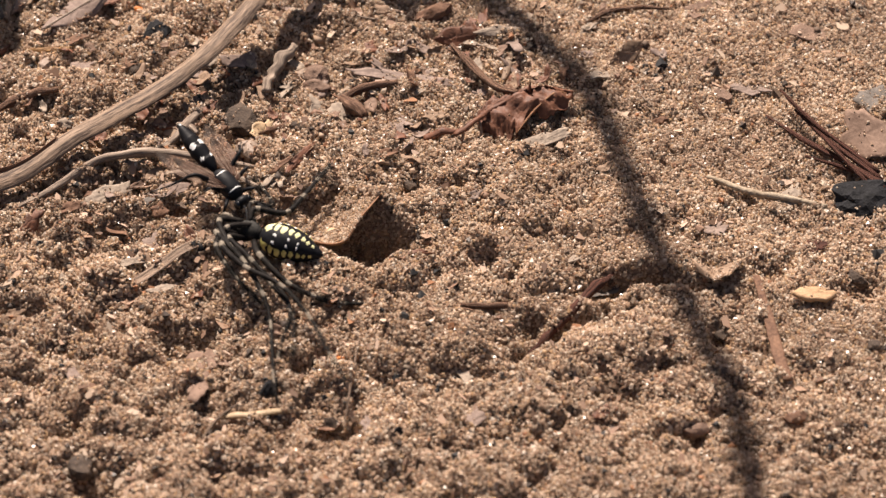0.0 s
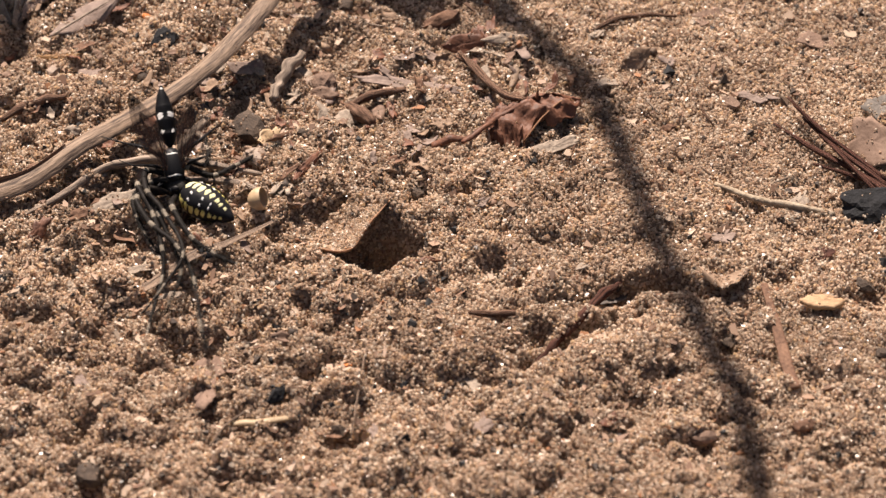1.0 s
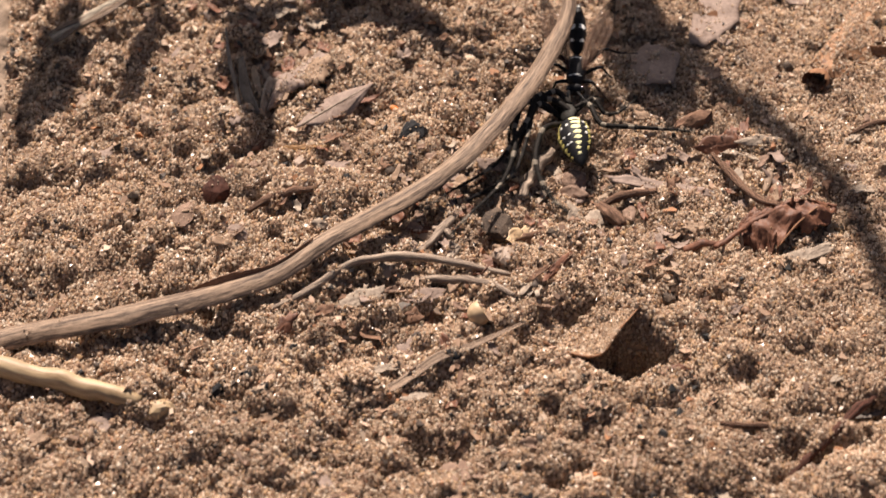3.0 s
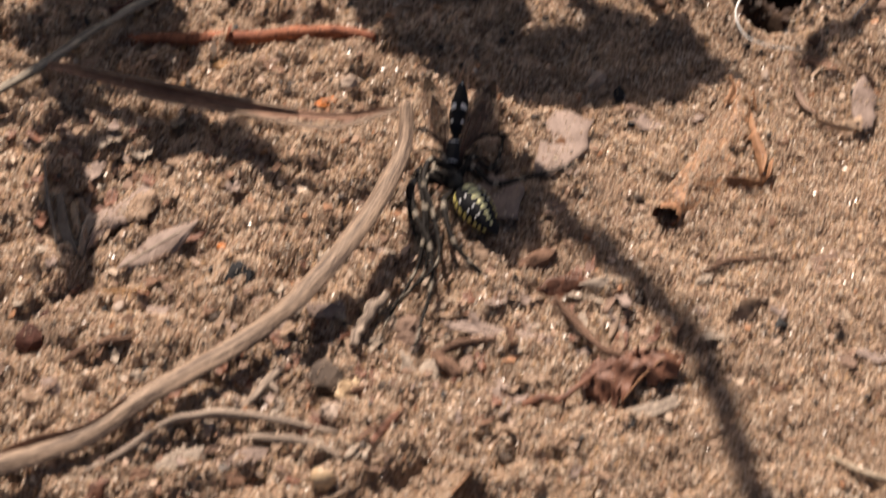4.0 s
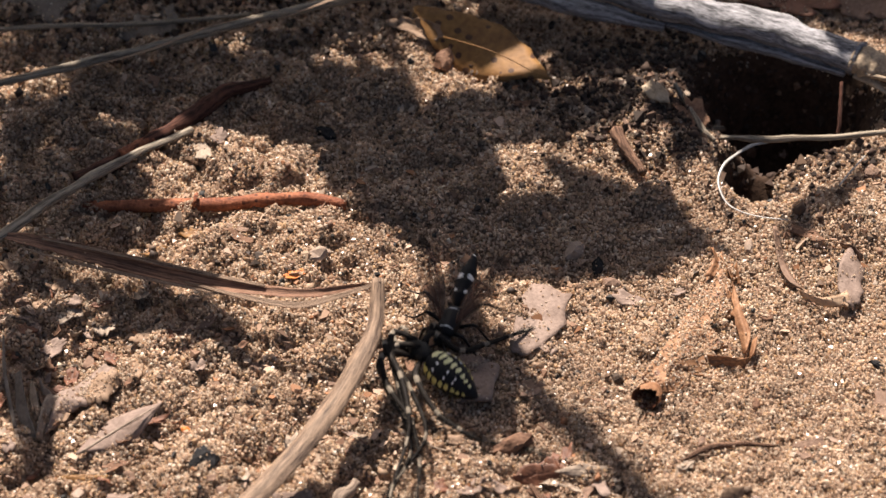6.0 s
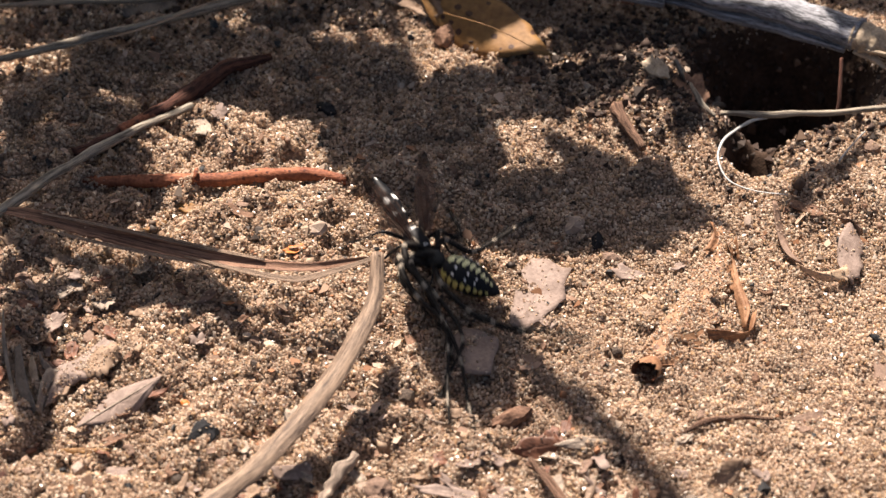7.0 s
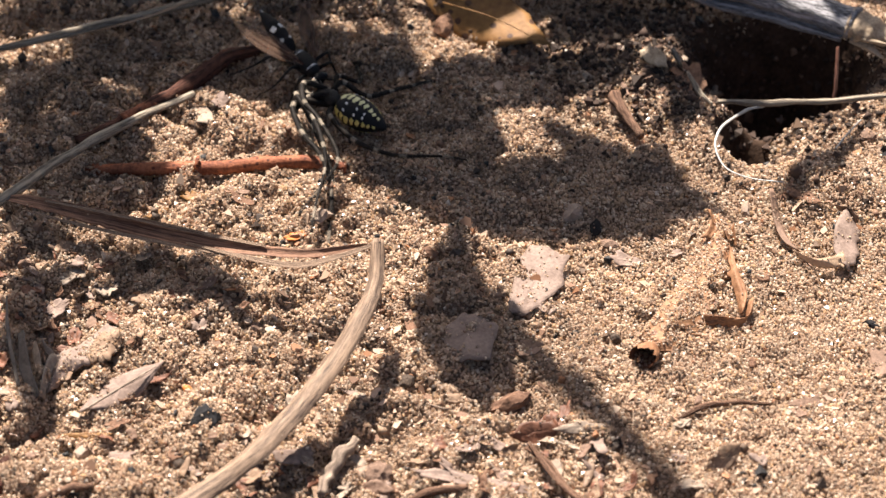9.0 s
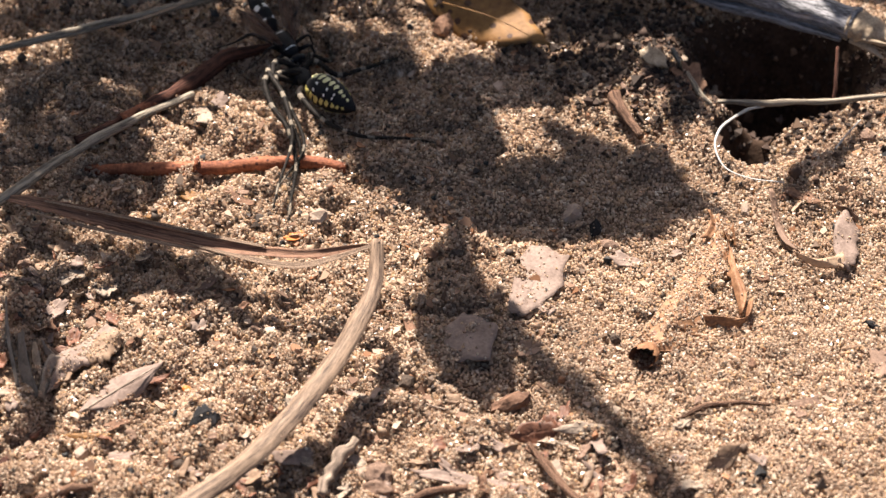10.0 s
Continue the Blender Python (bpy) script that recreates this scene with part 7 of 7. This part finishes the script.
    for leg, hip, n in SPIDER_LEGS:
        steps = [(k / 5, Matrix.Translation(Vector(hip) * MM) @ pose(0, 0, 0, 0, 4 * math.sin(k * 0.9 + n), 7 * math.sin(k * 1.3 + n * 1.7))) for k in range(51)]
        walk(leg, steps)
    # wings: seconds, how far they are raised and spread, in degrees
    flicks = [(0.0, -14, 2), (0.2, -12, 3), (0.5, 20, 40), (0.8, 20, 40), (1.0, 20, 4), (1.2, 24, 6), (1.5, 38, 24), (2.0, 34, 26), (2.8, 20, 10), (3.5, 14, 4), (4.5, 10, 6), (5.0, 22, 10), (5.5, 64, 16), (5.7, 40, 16),
              (6.4, 30, 10), (7.0, 36, 6), (7.5, 14, 0), (8.0, 24, -2), (8.25, 30, 4), (8.5, 66, 34), (8.8, 28, 22), (9.2, 10, 8), (10.0, 10, 8)]
    for wing, side, hip, kind in WINGS:
        walk(wing, [(t, Matrix.Translation(Vector(hip) * MM) @ pose(0, 0, 0, -up * (0.9 if kind == "hindwing" else 1.0), 0, side * wide)) for t, up, wide in flicks])
    rows = [(0, (-21.5, -66.9, 0.0), None), (0.4, (-21.8, -66.9, 0.0), None), (0.5, (-26.0, -62.4, 1.3), None), (0.6, (-27.8, -61.6, 1.3), None), (0.8, (-30.9, -63.8, 1.3), None), (1, (-31.58, -63.10, 1.51), (-28.49, -63.23, 1.68)), (1.5, (-32.79, -62.52, 1.19), (-29.51, -63.01, 1.71)), (2, (-32.70, -62.86, 1.18), (-29.59, -63.21, 1.62)), (2.2, (-33.55, -62.84, 0.99), (-30.11, -63.33, 1.58)),
            (3.3, (-35.04, -64.52, 0.78), (-32.01, -64.70, 1.13)), (3.5, (-33.53, -64.31, 0.91), (-30.19, -64.59, 1.37)), (3.8, (-32.45, -65.05, 1.00), (-28.45, -65.08, 1.24))]
    spins = (200, 220, 240, 255, 265, 270, 275, 280, 285, 320, 340, 345)
    rows = [(t, Matrix.Translation(Vector((a[0], a[1], ground_at(a[0], a[1]) + 1.3)) * MM) @ pose(0, 0, 0, 25, 10, s)) for (t, a, _), s in zip(rows, spins)]
    walk(husk_ball, rows + [(10.0, rows[-1][1])])


motions()
